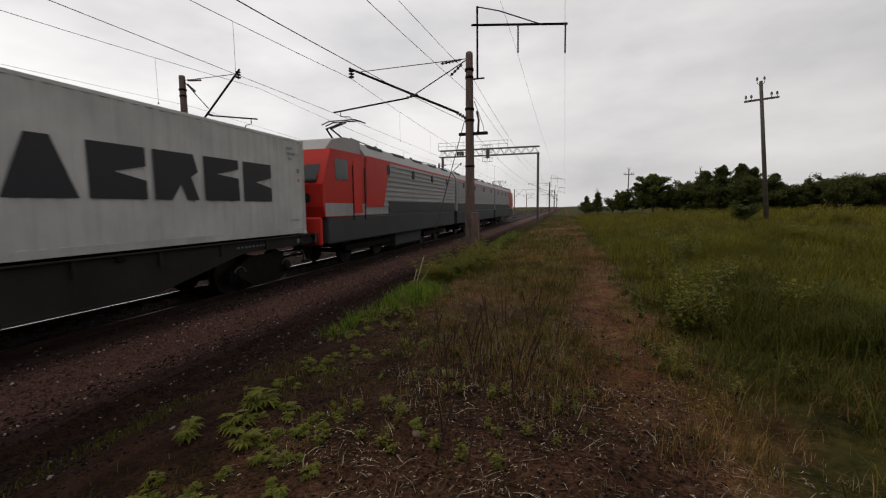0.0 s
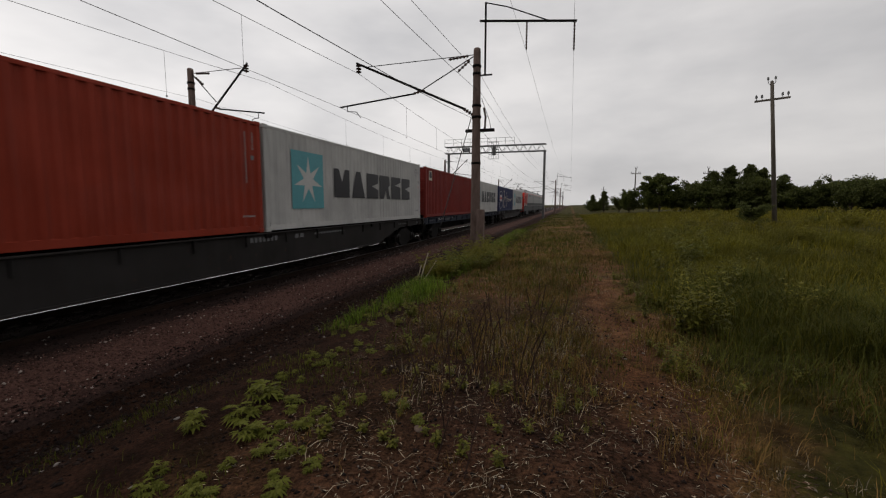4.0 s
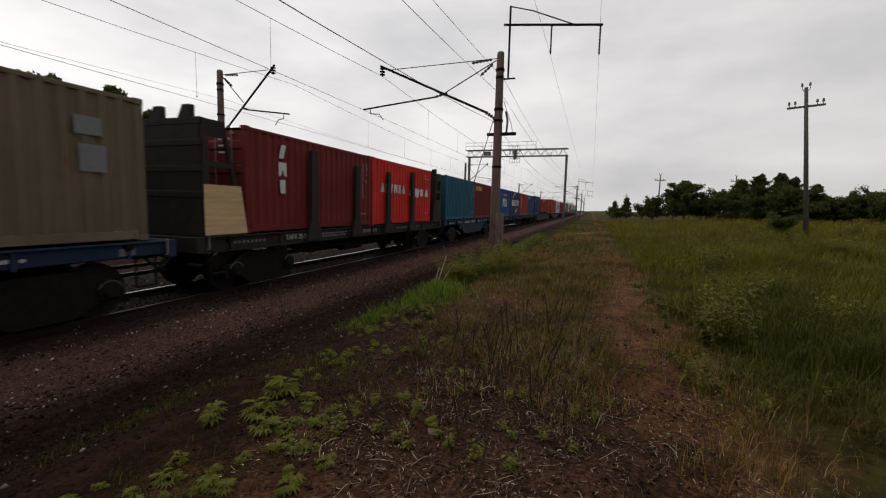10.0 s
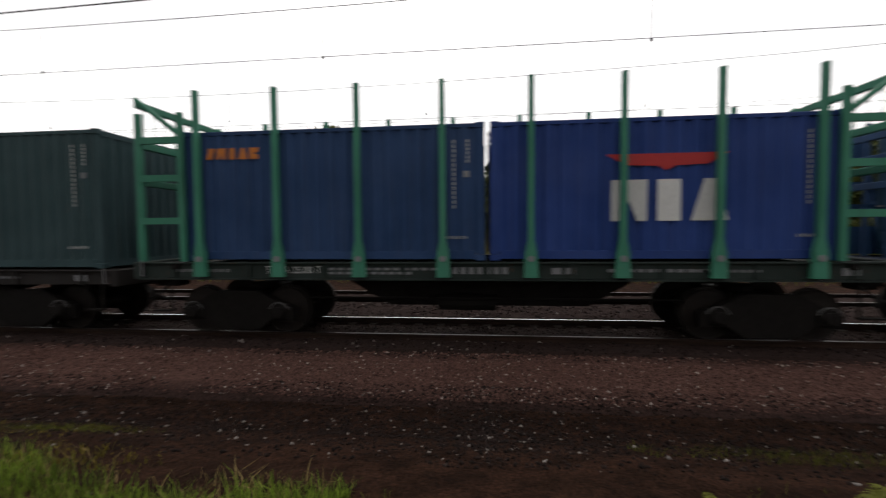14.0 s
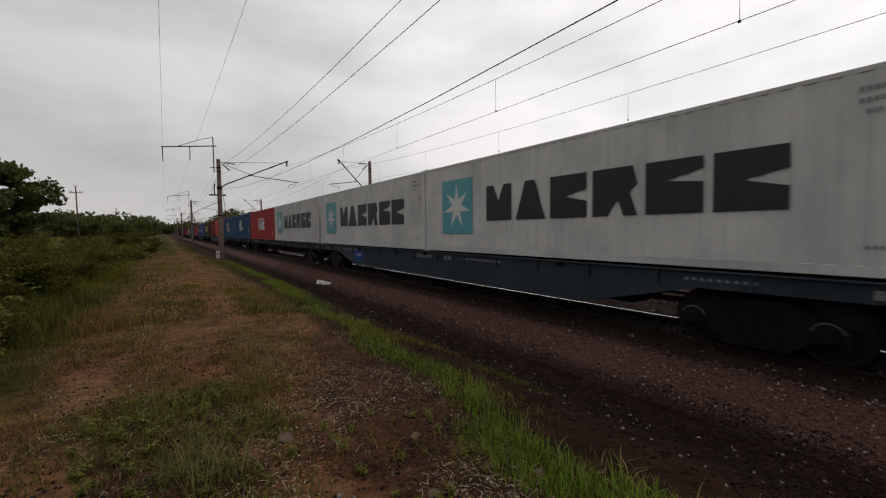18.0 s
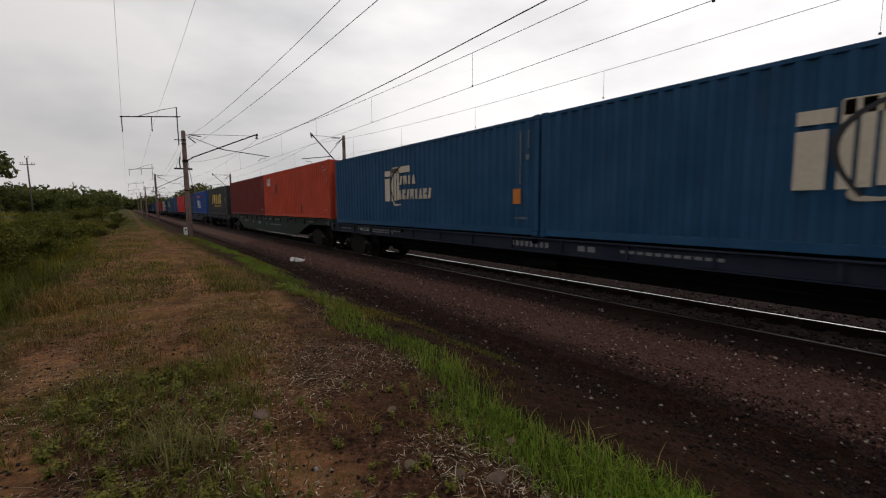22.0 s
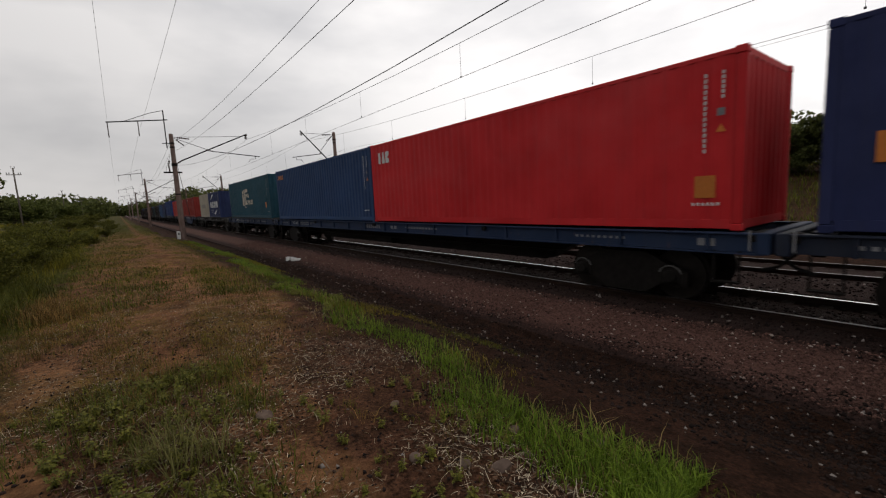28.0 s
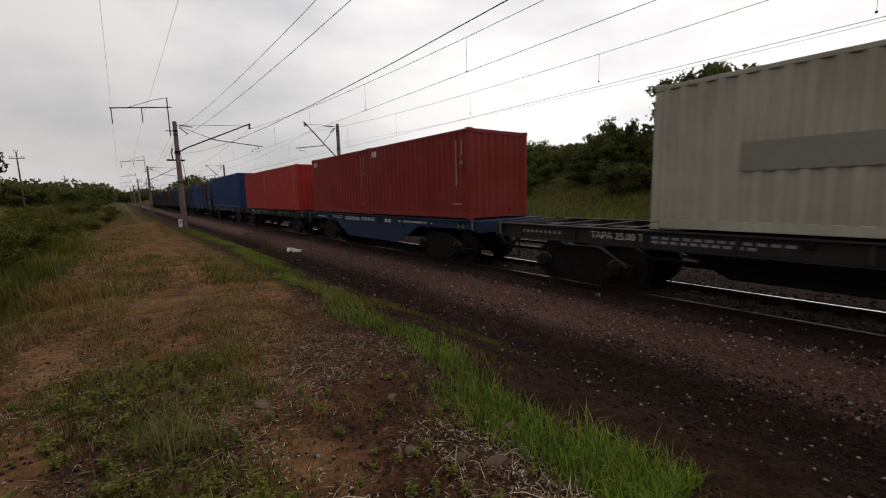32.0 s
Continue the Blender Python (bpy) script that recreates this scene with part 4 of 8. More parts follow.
def arc_shape(pts, w0, w1, w2):
    """A swoosh along three points with a width at its start, middle and end."""
    (ax, ay), (bx, by), (cx, cy) = pts
    up, down = [], []
    for i in range(13):
        t = i / 12
        x = (1 - t) ** 2 * ax + 2 * t * (1 - t) * bx + t * t * cx
        y = (1 - t) ** 2 * ay + 2 * t * (1 - t) * by + t * t * cy
        dx, dy = 2 * (1 - t) * (bx - ax) + 2 * t * (cx - bx), 2 * (1 - t) * (by - ay) + 2 * t * (cy - by)
        k = math.hypot(dx, dy)
        w = ((1 - t) * w0 + t * w1 if t < 0.5 else (1 - t) * w1 + t * w2) if False else (w0 + (w1 - w0) * 2 * t if t < 0.5 else w1 + (w2 - w1) * (2 * t - 1))
        up.append((x - dy / k * w / 2, y + dx / k * w / 2))
        down.append((x + dy / k * w / 2, y - dx / k * w / 2))
    return [up + down[::-1]]


def codes(ob, length, h, vertical=True, mat="decal_code", tri=False):
    """Owner codes near the front top edge, as plain bars."""
    a = length / 2
    if vertical:
        mark(ob, "code_mark", bars(a - 0.6, a - 0.56, h - 1.6, h - 0.3, 15, True, 0.72) + bars(a - 0.34, a - 0.3, h - 0.75, h - 0.3, 6, True, 0.72), mat, "column of pale code bars")
    else:
        mark(ob, "code_mark", bars(a - 0.85, a - 0.55, h - 0.36, h - 0.29, 4, False, 0.5) + bars(a - 0.85, a - 0.42, h - 0.51, h - 0.44, 6, False, 0.5) + bars(a - 0.36, a - 0.3, h - 0.51, h - 0.44, 1, False, 0.6) + bars(a - 0.78, a - 0.6, h - 0.66, h - 0.59, 3, False, 0.5), mat, "rows of pale code bars")
    mark(ob, "capacity_plate", [rect(a - 0.4, a - 0.29, h - 1.02, h - 0.9)], "decal_faint")
    if tri:
        mark(ob, "warning_triangle", [[(a - 0.41, h - 1.28), (a - 0.27, h - 1.28), (a - 0.34, h - 1.15)]], "decal_orange", "small orange warning triangle")
    mark(ob, "data_bar", bars(a - 0.75, a - 0.3, 0.42, 0.47, 6, False, 0.5), mat)


def star_logo(ob, length, h):
    a = -length / 2
    mark(ob, "logo_square", [rect(a + 1.12, a + 2.78, 0.62, 2.36)], "decal_cyan", "pale turquoise square")
    cx, cz = a + 1.95, 1.49
    pts = []
    for i in range(14):
        r = 0.74 if i % 2 == 0 else 0.25
        t = math.pi / 2 + i * math.pi / 7
        pts.append((cx + r * math.cos(t), cz + r * math.sin(t)))
    mark(ob, "logo_star", [[(cx, cz), pts[i], pts[(i + 1) % 14]] for i in range(14)], "decal_white", "white seven-pointed star", FACE + 0.004)
    mark(ob, "brand_blocks", blocks(a + 3.45, a + 10.6, 1.0, 2.0, 6, 0.15, 0.0, 0.3, 3, (5, 0, 1, 7, 6, 1)), "decal_black", "bold black letter-sized blocks")


def ring_logo(ob, a, z, s=1.0, mat="decal_cream", words=True):
    """A square of stripes crossed by two arcs, with two rows of pale blocks beside it."""
    stripes = [rect(a, a + 0.42 * s, z + 0.92 * s, z + 1.12 * s), rect(a, a + 0.36 * s, z, z + 0.84 * s)]
    stripes += [rect(a + 0.48 * s + 0.2 * i * s, a + 0.63 * s + 0.2 * i * s, z + 0.02 * i, z + 1.2 * s) for i in range(3)]
    stripes += [rect(a + 0.5 * s, a + 1.75 * s, z + 1.0 * s, z + 1.22 * s)]
    mark(ob, "logo_stripe", stripes, mat, "cream stripes")
    mark(ob, "logo_arc", arc_shape([(a + 1.2 * s, z + 1.25 * s), (a - 0.05 * s, z + 0.9 * s), (a + 0.75 * s, z - 0.1 * s)], 0.05, 0.1, 0.05), "decal_black", "", FACE + 0.004)
    mark(ob, "logo_arc", arc_shape([(a + 0.75 * s, z + 0.1 * s), (a + 0.4 * s, z - 0.2 * s), (a + 1.15 * s, z - 0.12 * s)], 0.03, 0.1, 0.03), mat, "", FACE + 0.003)
    if words:
        mark(ob, "brand_blocks", blocks(a + 1.05 * s, a + 2.1 * s, z + 0.58 * s, z + 0.88 * s, 4, 0.2, 0, 0.36, 2) + blocks(a + 0.98 * s, a + 3.05 * s, z + 0.06 * s, z + 0.40 * s, 8, 0.2, 0, 0.36, 5), mat, "two rows of cream letter-sized blocks", FACE + 0.003)


def swoosh_logo(ob, a, z, s=1.0):
    mark(ob, "brand_blocks", blocks(a, a + 1.95 * s, z, z + 0.62 * s, 3, 0.14, 0, 0.4, 4) + blocks(a + 2.3 * s, a + 4.2 * s, z, z + 0.62 * s, 3, 0.14, 0, 0.4, 6), "decal_white", "two groups of bold white letter-sized blocks")
    mark(ob, "logo_swoosh", arc_shape([(a + 0.7 * s, z + 0.8 * s), (a + 1.2 * s, z + 1.3 * s), (a + 2.05 * s, z + 1.3 * s)], 0.04, 0.2, 0.14), "decal_white", "white swoosh")
    mark(ob, "logo_swoosh", arc_shape([(a + 2.1 * s, z - 0.62 * s), (a + 3.0 * s, z - 0.62 * s), (a + 3.55 * s, z - 0.1 * s)], 0.14, 0.2, 0.04), "decal_white", "white swoosh")


def bird_logo(ob, a, z, s=1.0):
    mark(ob, "wing_emblem", [[(a, z + 1.2 * s), (a + 2.1 * s, z + 1.2 * s), (a + 1.75 * s, z + 1.0 * s), (a + 1.2 * s, z + 0.98 * s), (a + 1.05 * s, z + 0.9 * s), (a + 0.9 * s, z + 0.98 * s), (a + 0.35 * s, z + 1.0 * s)]], "decal_red", "red spread-wing shape")
    mark(ob, "brand_blocks", blocks(a + 0.1 * s, a + 2.1 * s, z, z + 0.74 * s, 3, 0.1, 0.0, 0.42, 8), "decal_white", "three bold white letter-sized blocks")


def script_logo(ob):
    mark(ob, "logo_ring", arc_shape([(-4.6, 2.3), (-6.0, 2.3), (-6.0, 1.3)], 0.05, 0.05, 0.05) + arc_shape([(-6.0, 1.3), (-6.0, 0.3), (-4.6, 0.3)], 0.05, 0.05, 0.05) + arc_shape([(-4.6, 2.3), (-3.2, 2.3), (-3.2, 1.3)], 0.05, 0.05, 0.05) + arc_shape([(-3.2, 1.3), (-3.2, 0.3), (-4.6, 0.3)], 0.05, 0.05, 0.05), "decal_white", "thin white ring")
    mark(ob, "logo_flag", [rect(-5.3, -3.85, 1.15, 1.9, 0.0), rect(-5.35, -5.28, 0.6, 1.95)], "decal_white", "white flag shape")
    mark(ob, "logo_flag_cross", [rect(-5.3, -3.85, 1.42, 1.64), rect(-4.85, -4.62, 1.15, 1.9)], "decal_red", "red bars", FACE + 0.004)
    strokes = []
    strokes += arc_shape([(-2.6, 2.35), (-1.6, 2.6), (-1.85, 1.7)], 0.1, 0.18, 0.2) + arc_shape([(-1.85, 1.7), (-2.9, 1.0), (-2.3, 0.5)], 0.2, 0.26, 0.16) + arc_shape([(-2.3, 0.5), (-1.55, 0.2), (-1.45, 0.95)], 0.16, 0.14, 0.06)
    strokes += arc_shape([(-0.55, 1.75), (-1.35, 1.8), (-1.2, 1.2)], 0.1, 0.12, 0.1) + arc_shape([(-1.2, 1.2), (-0.8, 1.1), (-0.5, 1.8)], 0.08, 0.1, 0.12) + arc_shape([(0.35, 2.3), (-0.1, 2.5), (0.1, 1.3)], 0.08, 0.16, 0.14) + arc_shape([(0.1, 1.3), (0.3, 0.4), (-0.15, 0.5)], 0.14, 0.16, 0.06)
    for i in range(9):
        a = 0.55 + i * 0.4
        strokes += arc_shape([(a, 1.15), (a + 0.12, 1.95 - 0.02 * i), (a + 0.3, 1.2)], 0.07, 0.13, 0.07)
    strokes += arc_shape([(4.15, 1.3), (4.5, 1.9), (4.75, 1.5)], 0.07, 0.12, 0.07)
    mark(ob, "brand_strokes", strokes, "decal_cream", "looping cream brush strokes")


def peak_logo(ob, a, z):
    mark(ob, "brand_blocks", blocks(a, a + 3.05, z + 0.0, z + 0.85, 3, 0.1, 0, 0.32, 4), "decal_white", "three bold white letter-sized blocks")
    mark(ob, "logo_bar", [rect(a, a + 1.1, z + 0.97, z + 1.1), rect(a + 1.95, a + 3.05, z + 0.97, z + 1.1), [(a + 1.1, z + 0.97), (a + 1.52, z + 0.68), (a + 1.95, z + 0.97), (a + 1.95, z + 1.1), (a + 1.52, z + 0.84), (a + 1.1, z + 1.1)]], "decal_white", "white bar with a notch", FACE + 0.004)


def small_words(ob, a0, a1, b0, b1, n, mat="decal_white", seed=1, lean=0.0, label="row of letter-sized blocks"):
    mark(ob, "brand_blocks", blocks(a0, a1, b0, b1, n, 0.22, lean, 0.36, seed), mat, label)


def column_words(ob, a, h_top, n, size, mat="decal_white"):
    out = []
    for i in range(n):
        z = h_top - (i + 1) * size * 1.28
        out += blocks(a, a + size * 0.85, z, z + size, 1, 0, 0, 0.36, i + 2)
    mark(ob, "brand_blocks", out, mat, "column of white letter-sized blocks")


def text_on(ob, words, a, z, size, mat, x, name="lettering"):
    """Readable words in the built-in font, on the side that faces the field."""
    cu = bpy.data.curves.new(name, "FONT")
    cu.body, cu.size, cu.extrude = words, size, 0.0
    cu.materials.append(M[mat])
    tmp = bpy.data.objects.new(name, cu)
    me = bpy.data.meshes.new_from_object(tmp)
    bpy.data.objects.remove(tmp)
    o = new(name, me)
    o.parent = ob
    o.matrix_basis = Matrix.Translation((x, a, z)) @ Matrix(((0, 0, 1, 0), (1, 0, 0, 0), (0, 1, 0, 0), (0, 0, 0, 1)))
    return o


# ---- wagons ----
WHEEL = lathe([(-0.065, 0.18), (-0.06, 0.44), (-0.065, 0.475), (0.06, 0.46), (0.065, 0.46), (0.07, 0.50), (0.10, 0.50), (0.105, 0.30), (0.08, 0.2), (0.1, 0.12), (0.16, 0.1)], (0, 0, 0), (1, 0, 0), 22)


def bogie_meshes():
    if "bogie" in CACHE:
        return CACHE["bogie"]
    wheelset = mesh_of("wheelset", join(*[([(s * (x + 0.0) + s * 0.72, y, z) for x, y, z in [(-vx, vy, vz) for vx, vy, vz in WHEEL[0]]], WHEEL[1]) for s in (-1, 1)], tube((-1.05, 0, 0), (1.05, 0, 0), 0.085, 0.085, 10)), M["wheel_steel"])
    prof = [(-1.2, 0.34), (-1.2, 0.62), (-0.95, 0.68), (-0.45, 0.95), (0.45, 0.95), (0.95, 0.68), (1.2, 0.62), (1.2, 0.34), (0.72, 0.36), (0.42, 0.16), (-0.42, 0.16), (-0.72, 0.36)]
    frame_ = mesh_of("side_frame", join(extrude([(a, b - 0.05) for a, b in prof], -0.07, 0.07, "x"), *[box(-0.13, 0.13, s * 0.925 - 0.17, s * 0.925 + 0.17, 0.33, 0.62, 0.03) for s in (-1, 1)]), M["dark_steel"])
    bolster = mesh_of("bolster", join(box(-1.05, 1.05, -0.25, 0.25, 0.62, 0.85, 0.03), lathe([(0, 0.3), (0.1, 0.3)], (0, 0, 0.85), (0, 0, 1), 14)), M["dark_steel"])
    spring = mesh_of("spring", join(*[tube((0, -0.2 + 0.2 * i, 0.2), (0, -0.2 + 0.2 * i, 0.62), 0.085, 0.085, 8) for i in range(3)]), M["dark_steel"])
    arcm = mesh_of("axle_guard", bent_tube([(0.015, 0.21 * math.cos(0.35 + 0.3 * i), 0.21 * math.sin(0.35 + 0.3 * i)) for i in range(9)], 0.013), M["decal_dim"])
    cap = mesh_of("axle_cap", lathe([(0, 0.12), (0.08, 0.12), (0.1, 0.09)], (0, 0, 0), (1, 0, 0), 12), M["dark_steel"])
    CACHE["bogie"] = wheelset, frame_, bolster, spring, arcm, cap
    return CACHE["bogie"]


def add_bogie(wagon, y, pale):
    wheelset, frame_, bolster, spring, arcm, cap = bogie_meshes()
    bo = part("bogie", bolster, None, wagon, "black cast-steel three-piece bogie", pose(0, y, 0))
    for s in (-0.925, 0.925):
        part("wheelset", wheelset, None, bo, "worn steel wheelset", pose(0, s, 0.475))
        part("axle_cap", cap, None, bo, at=pose(1.13, s, 0.475))
        if pale:
            part("axle_guard", arcm, None, bo, "pale painted arc over the axle box", pose(1.14, s, 0.47))
    for s in (-1, 1):
        part("side_frame", frame_, None, bo, at=pose(s * 1.02, 0, 0))
        part("spring", spring, None, bo, at=pose(s * 1.0, 0, 0))


def coupler(wagon, y, way):
    g = join(box(-0.11, 0.11, min(y, y + way * 0.45), max(y, y + way * 0.45), 0.93, 1.12, 0.02), box(-0.24, 0.16, y + way * 0.45 - 0.14, y + way * 0.45 + 0.12, 0.86, 1.2, 0.04))
    part("coupler", g, M["dark_steel"], wagon, "dark automatic coupler head")
    hose = [(0.45, y, 0.95), (0.48, y + way * 0.25, 0.7), (0.42, y + way * 0.5, 0.62)]
    part("brake_hose", path_tube(hose, 0.03), M["rubber"], wagon)


def wagon(u0, u1, floor, mat, kind, label, number=True, pale=True, deck="frame", marks="decal_faint"):
    """A flat wagon from u0 to u1 behind the datum. kind: belly (deep fish-bellied sides), sill (straight sides)."""
    length = u1 - u0
    uc = (u0 + u1) / 2
    floor -= RZ
    ob = thing("container_wagon", pose(X1, -uc, RZ), label, "flat wagon", "wagons of the train")
    hl = length / 2
    zt = floor - 0.02
    mt = M[mat]
    inset = 2.35 if length > 16 else 2.0
    for s in (-1, 1):
        if kind == "belly":
            prof = [(-hl, zt), (hl, zt), (hl, zt - 0.3), (hl - 3.2, zt - 0.32), (hl - 5.6, 0.46), (-hl + 5.6, 0.46), (-hl + 3.2, zt - 0.32), (-hl, zt - 0.3)]
        elif kind == "shallow":
            prof = [(-hl, zt), (hl, zt), (hl, zt - 0.26), (hl - 3.0, zt - 0.28), (hl - 4.4, 0.42), (-hl + 4.4, 0.42), (-hl + 3.0, zt - 0.28), (-hl, zt - 0.26)]
        else:
            prof = [(-hl, zt), (hl, zt), (hl, zt - 0.32), (-hl, zt - 0.32)]
        x0 = s * 1.2
        web = part("side_sill", join(extrude(prof, x0 - 0.02, x0 + 0.02, "x"), box(x0 - 0.1, x0 + 0.1, -hl, hl, zt - 0.03, zt, 0.006), box(x0 - 0.09, x0 + 0.09, prof[2][0] * -1, prof[2][0], zt - 0.35, zt - 0.325) if kind == "sill" else box(x0 - 0.09, x0 + 0.09, prof[5][0], prof[4][0], prof[4][1], prof[4][1] + 0.03)), mt, ob)
    n = int(length / 1.5)
    for i in range(n if number else 0):
        part("stiffener", stiffener_mesh(mat), None, ob, at=pose(1.22, -hl + (i + 0.5) * length / n, zt))
    low = 0.4 if length > 16 else 0.5
    part("centre_sill", extrude([(-hl, zt - 0.06), (-hl, zt - 0.42), (-hl + 4.0, zt - 0.42), (-hl + 5.0, low), (hl - 5.0, low), (hl - 4.0, zt - 0.42), (hl, zt - 0.42), (hl, zt - 0.06)], -0.25, 0.25, "x"), M["dark_steel"], ob, "deep grime-black centre sill")
    for s in (-1, 1):
        part("end_beam", box(-1.3, 1.3, s * hl - 0.09, s * hl + 0.09, zt - 0.34, zt + 0.005, 0.015), mt, ob)
        add_bogie(ob, s * (hl - inset), pale)
        coupler(ob, s * hl, s)
        part("step", join(box(1.18, 1.3, s * (hl - 0.5) - 0.2, s * (hl - 0.5) + 0.2, 0.5, 0.53), box(1.22, 1.25, s * (hl - 0.5) - 0.2, s * (hl - 0.5) - 0.17, 0.5, zt - 0.3), box(1.22, 1.25, s * (hl - 0.5) + 0.17, s * (hl - 0.5) + 0.2, 0.5, zt - 0.3)), M["dark_steel"], ob)
        part("grab_iron", path_tube([(1.3, s * (hl - 0.15), zt - 0.28), (1.36, s * (hl - 0.15), zt - 0.25), (1.36, s * (hl - 0.15), zt + 0.05)], 0.014), M["decal_faint"], ob)
    n = int(length / 0.95)
    if deck == "frame":
        for i in range(n):
            y = -hl + (i + 0.5) * length / n
            part("cross_member", cross_mesh(mat), None, ob, at=pose(0, y, zt))
    else:
        m = int(length / 0.24)
        for i in range(m):
            y = -hl + (i + 0.5) * length / m
            part("deck_plank", plank_mesh(), None, ob, at=pose(0, y, zt))
    part("brake_gear", join(tube((0.5, -1.0, 0.62), (0.5, 0.2, 0.62), 0.17, 0.17, 12), tube((-0.4, 0.6, 0.6), (-0.4, 1.3, 0.6), 0.2, 0.2, 12), path_tube([(0.7, -hl + 2, 0.72), (0.7, hl - 2, 0.72)], 0.025)), M["dark_steel"], ob)
    for y in ([-hl + 0.12, -hl + 6.3, -hl + 12.5, hl - 12.5, hl - 6.3, hl - 0.12] if length > 16 else [-hl + 0.8, hl - 0.8]):
        for s in (-1, 1):
            part("twist_lock", twist_mesh(), None, ob, at=pose(s * 1.13, y, zt))
    if number:
        zn = zt - 0.24
        x = 1.226
        mark(ob, "number_bar", bars(-0.8, 0.45, zn + 0.01, zn + 0.14, 8, False, 0.6), marks, "row of pale plain bars", x)
        mark(ob, "data_bar", bars(-hl + 0.8, -hl + 2.0, zn + 0.04, zn + 0.1, 9, False, 0.5) + bars(-hl + 4.0, -hl + 6.2, zn + 0.08, zn + 0.13, 12) + bars(-hl + 4.0, -hl + 5.7, zn, zn + 0.05, 10) + bars(2.2, 4.1, zn + 0.05, zn + 0.11, 11) + bars(hl - 3.4, hl - 2.2, zn + 0.05, zn + 0.1, 9, False, 0.5) + bars(1.2, 1.7, zn + 0.01, zn + 0.13, 2), marks, "small pale plain bars", x)
        text_on(ob, "\u0422\u0410\u0420\u0410 25.00 \u0422", -hl + 2.7, zn + 0.02, 0.19, "decal_white" if marks == "decal_faint" and kind == "sill" else marks, x, "tare_lettering")
        mark(ob, "plate", [rect(hl - 0.95, hl - 0.68, zn, zn + 0.13)], "decal_faint", "pale stencilled plate", x)
    MOVING.append((ob, uc, RZ))
    return ob


def cross_mesh(mat):
    if ("cross", mat) not in CACHE:
        CACHE[("cross", mat)] = mesh_of("cross_member", box(-1.18, 1.18, -0.06, 0.06, -0.16, -0.012, 0.01), M[mat])
    return CACHE[("cross", mat)]


def stiffener_mesh(mat):
    if ("rib", mat) not in CACHE:
        CACHE[("rib", mat)] = mesh_of("stiffener", box(0, 0.055, -0.03, 0.03, -0.31, -0.03), M[mat])
    return CACHE[("rib", mat)]


def plank_mesh():
    if "plank" not in CACHE:
        CACHE["plank"] = mesh_of("deck_plank", box(-1.28, 1.28, -0.112, 0.112, 0.002, 0.05, 0.008), M["deck_wood"])
    return CACHE["plank"]


def twist_mesh():
    if "twist" not in CACHE:
        CACHE["twist"] = mesh_of("twist_lock", join(box(-0.09, 0.09, -0.1, 0.1, -0.1, 0.012, 0.01), box(0.09, 0.16, -0.07, 0.07, -0.14, -0.02, 0.01)), M["dark_steel"])
    return CACHE["twist"]


def bracket(y, s, x, floor, style):
    """One end bracket as a single plate with window openings: an upright, a brace and the bars between them."""
    solid_ = style in ("solid", "closed")
    levels = [0, 0.62, 1.0, 1.12, 1.5, 1.62, 2.15, 2.5] if solid_ else [0, 0.75, 0.88, 1.6, 1.73, 2.35, 2.48, 2.95]
    filled = (0, 1, 2, 4, 6) if style == "closed" else (0, 2, 4, 6) if solid_ else (1, 3, 5)
    v, f = [], []
    for z in levels:
        t = z / levels[-1]
        outer, inner = (1.15 - 0.62 * t, 0.98 - 0.5 * t) if solid_ else (1.0, 0.88)
        v += [(xx, y - s * d, floor + z) for d in (-0.02, 0.11, inner, outer) for xx in (x - 0.04, x + 0.04)]
    def cell(i, a):
        lo, hi = i * 8 + a * 2, (i + 1) * 8 + a * 2
        return lo, lo + 2, hi + 2, hi
    solid_cells = {(i, a) for i in range(len(levels) - 1) for a in (0, 2)} | {(i, 1) for i in filled}
    for i, a in solid_cells:
        p, q, r, t = cell(i, a)
        f += [(p, q, r, t), (p + 1, t + 1, r + 1, q + 1)]
        for (ni, na), (e0, e1) in (((i - 1, a), (p, q)), ((i, a + 1), (q, r)), ((i + 1, a), (r, t)), ((i, a - 1), (t, p))):
            if (ni, na) not in solid_cells:
                f.append((e0, e0 + 1, e1 + 1, e1))
    return v, f


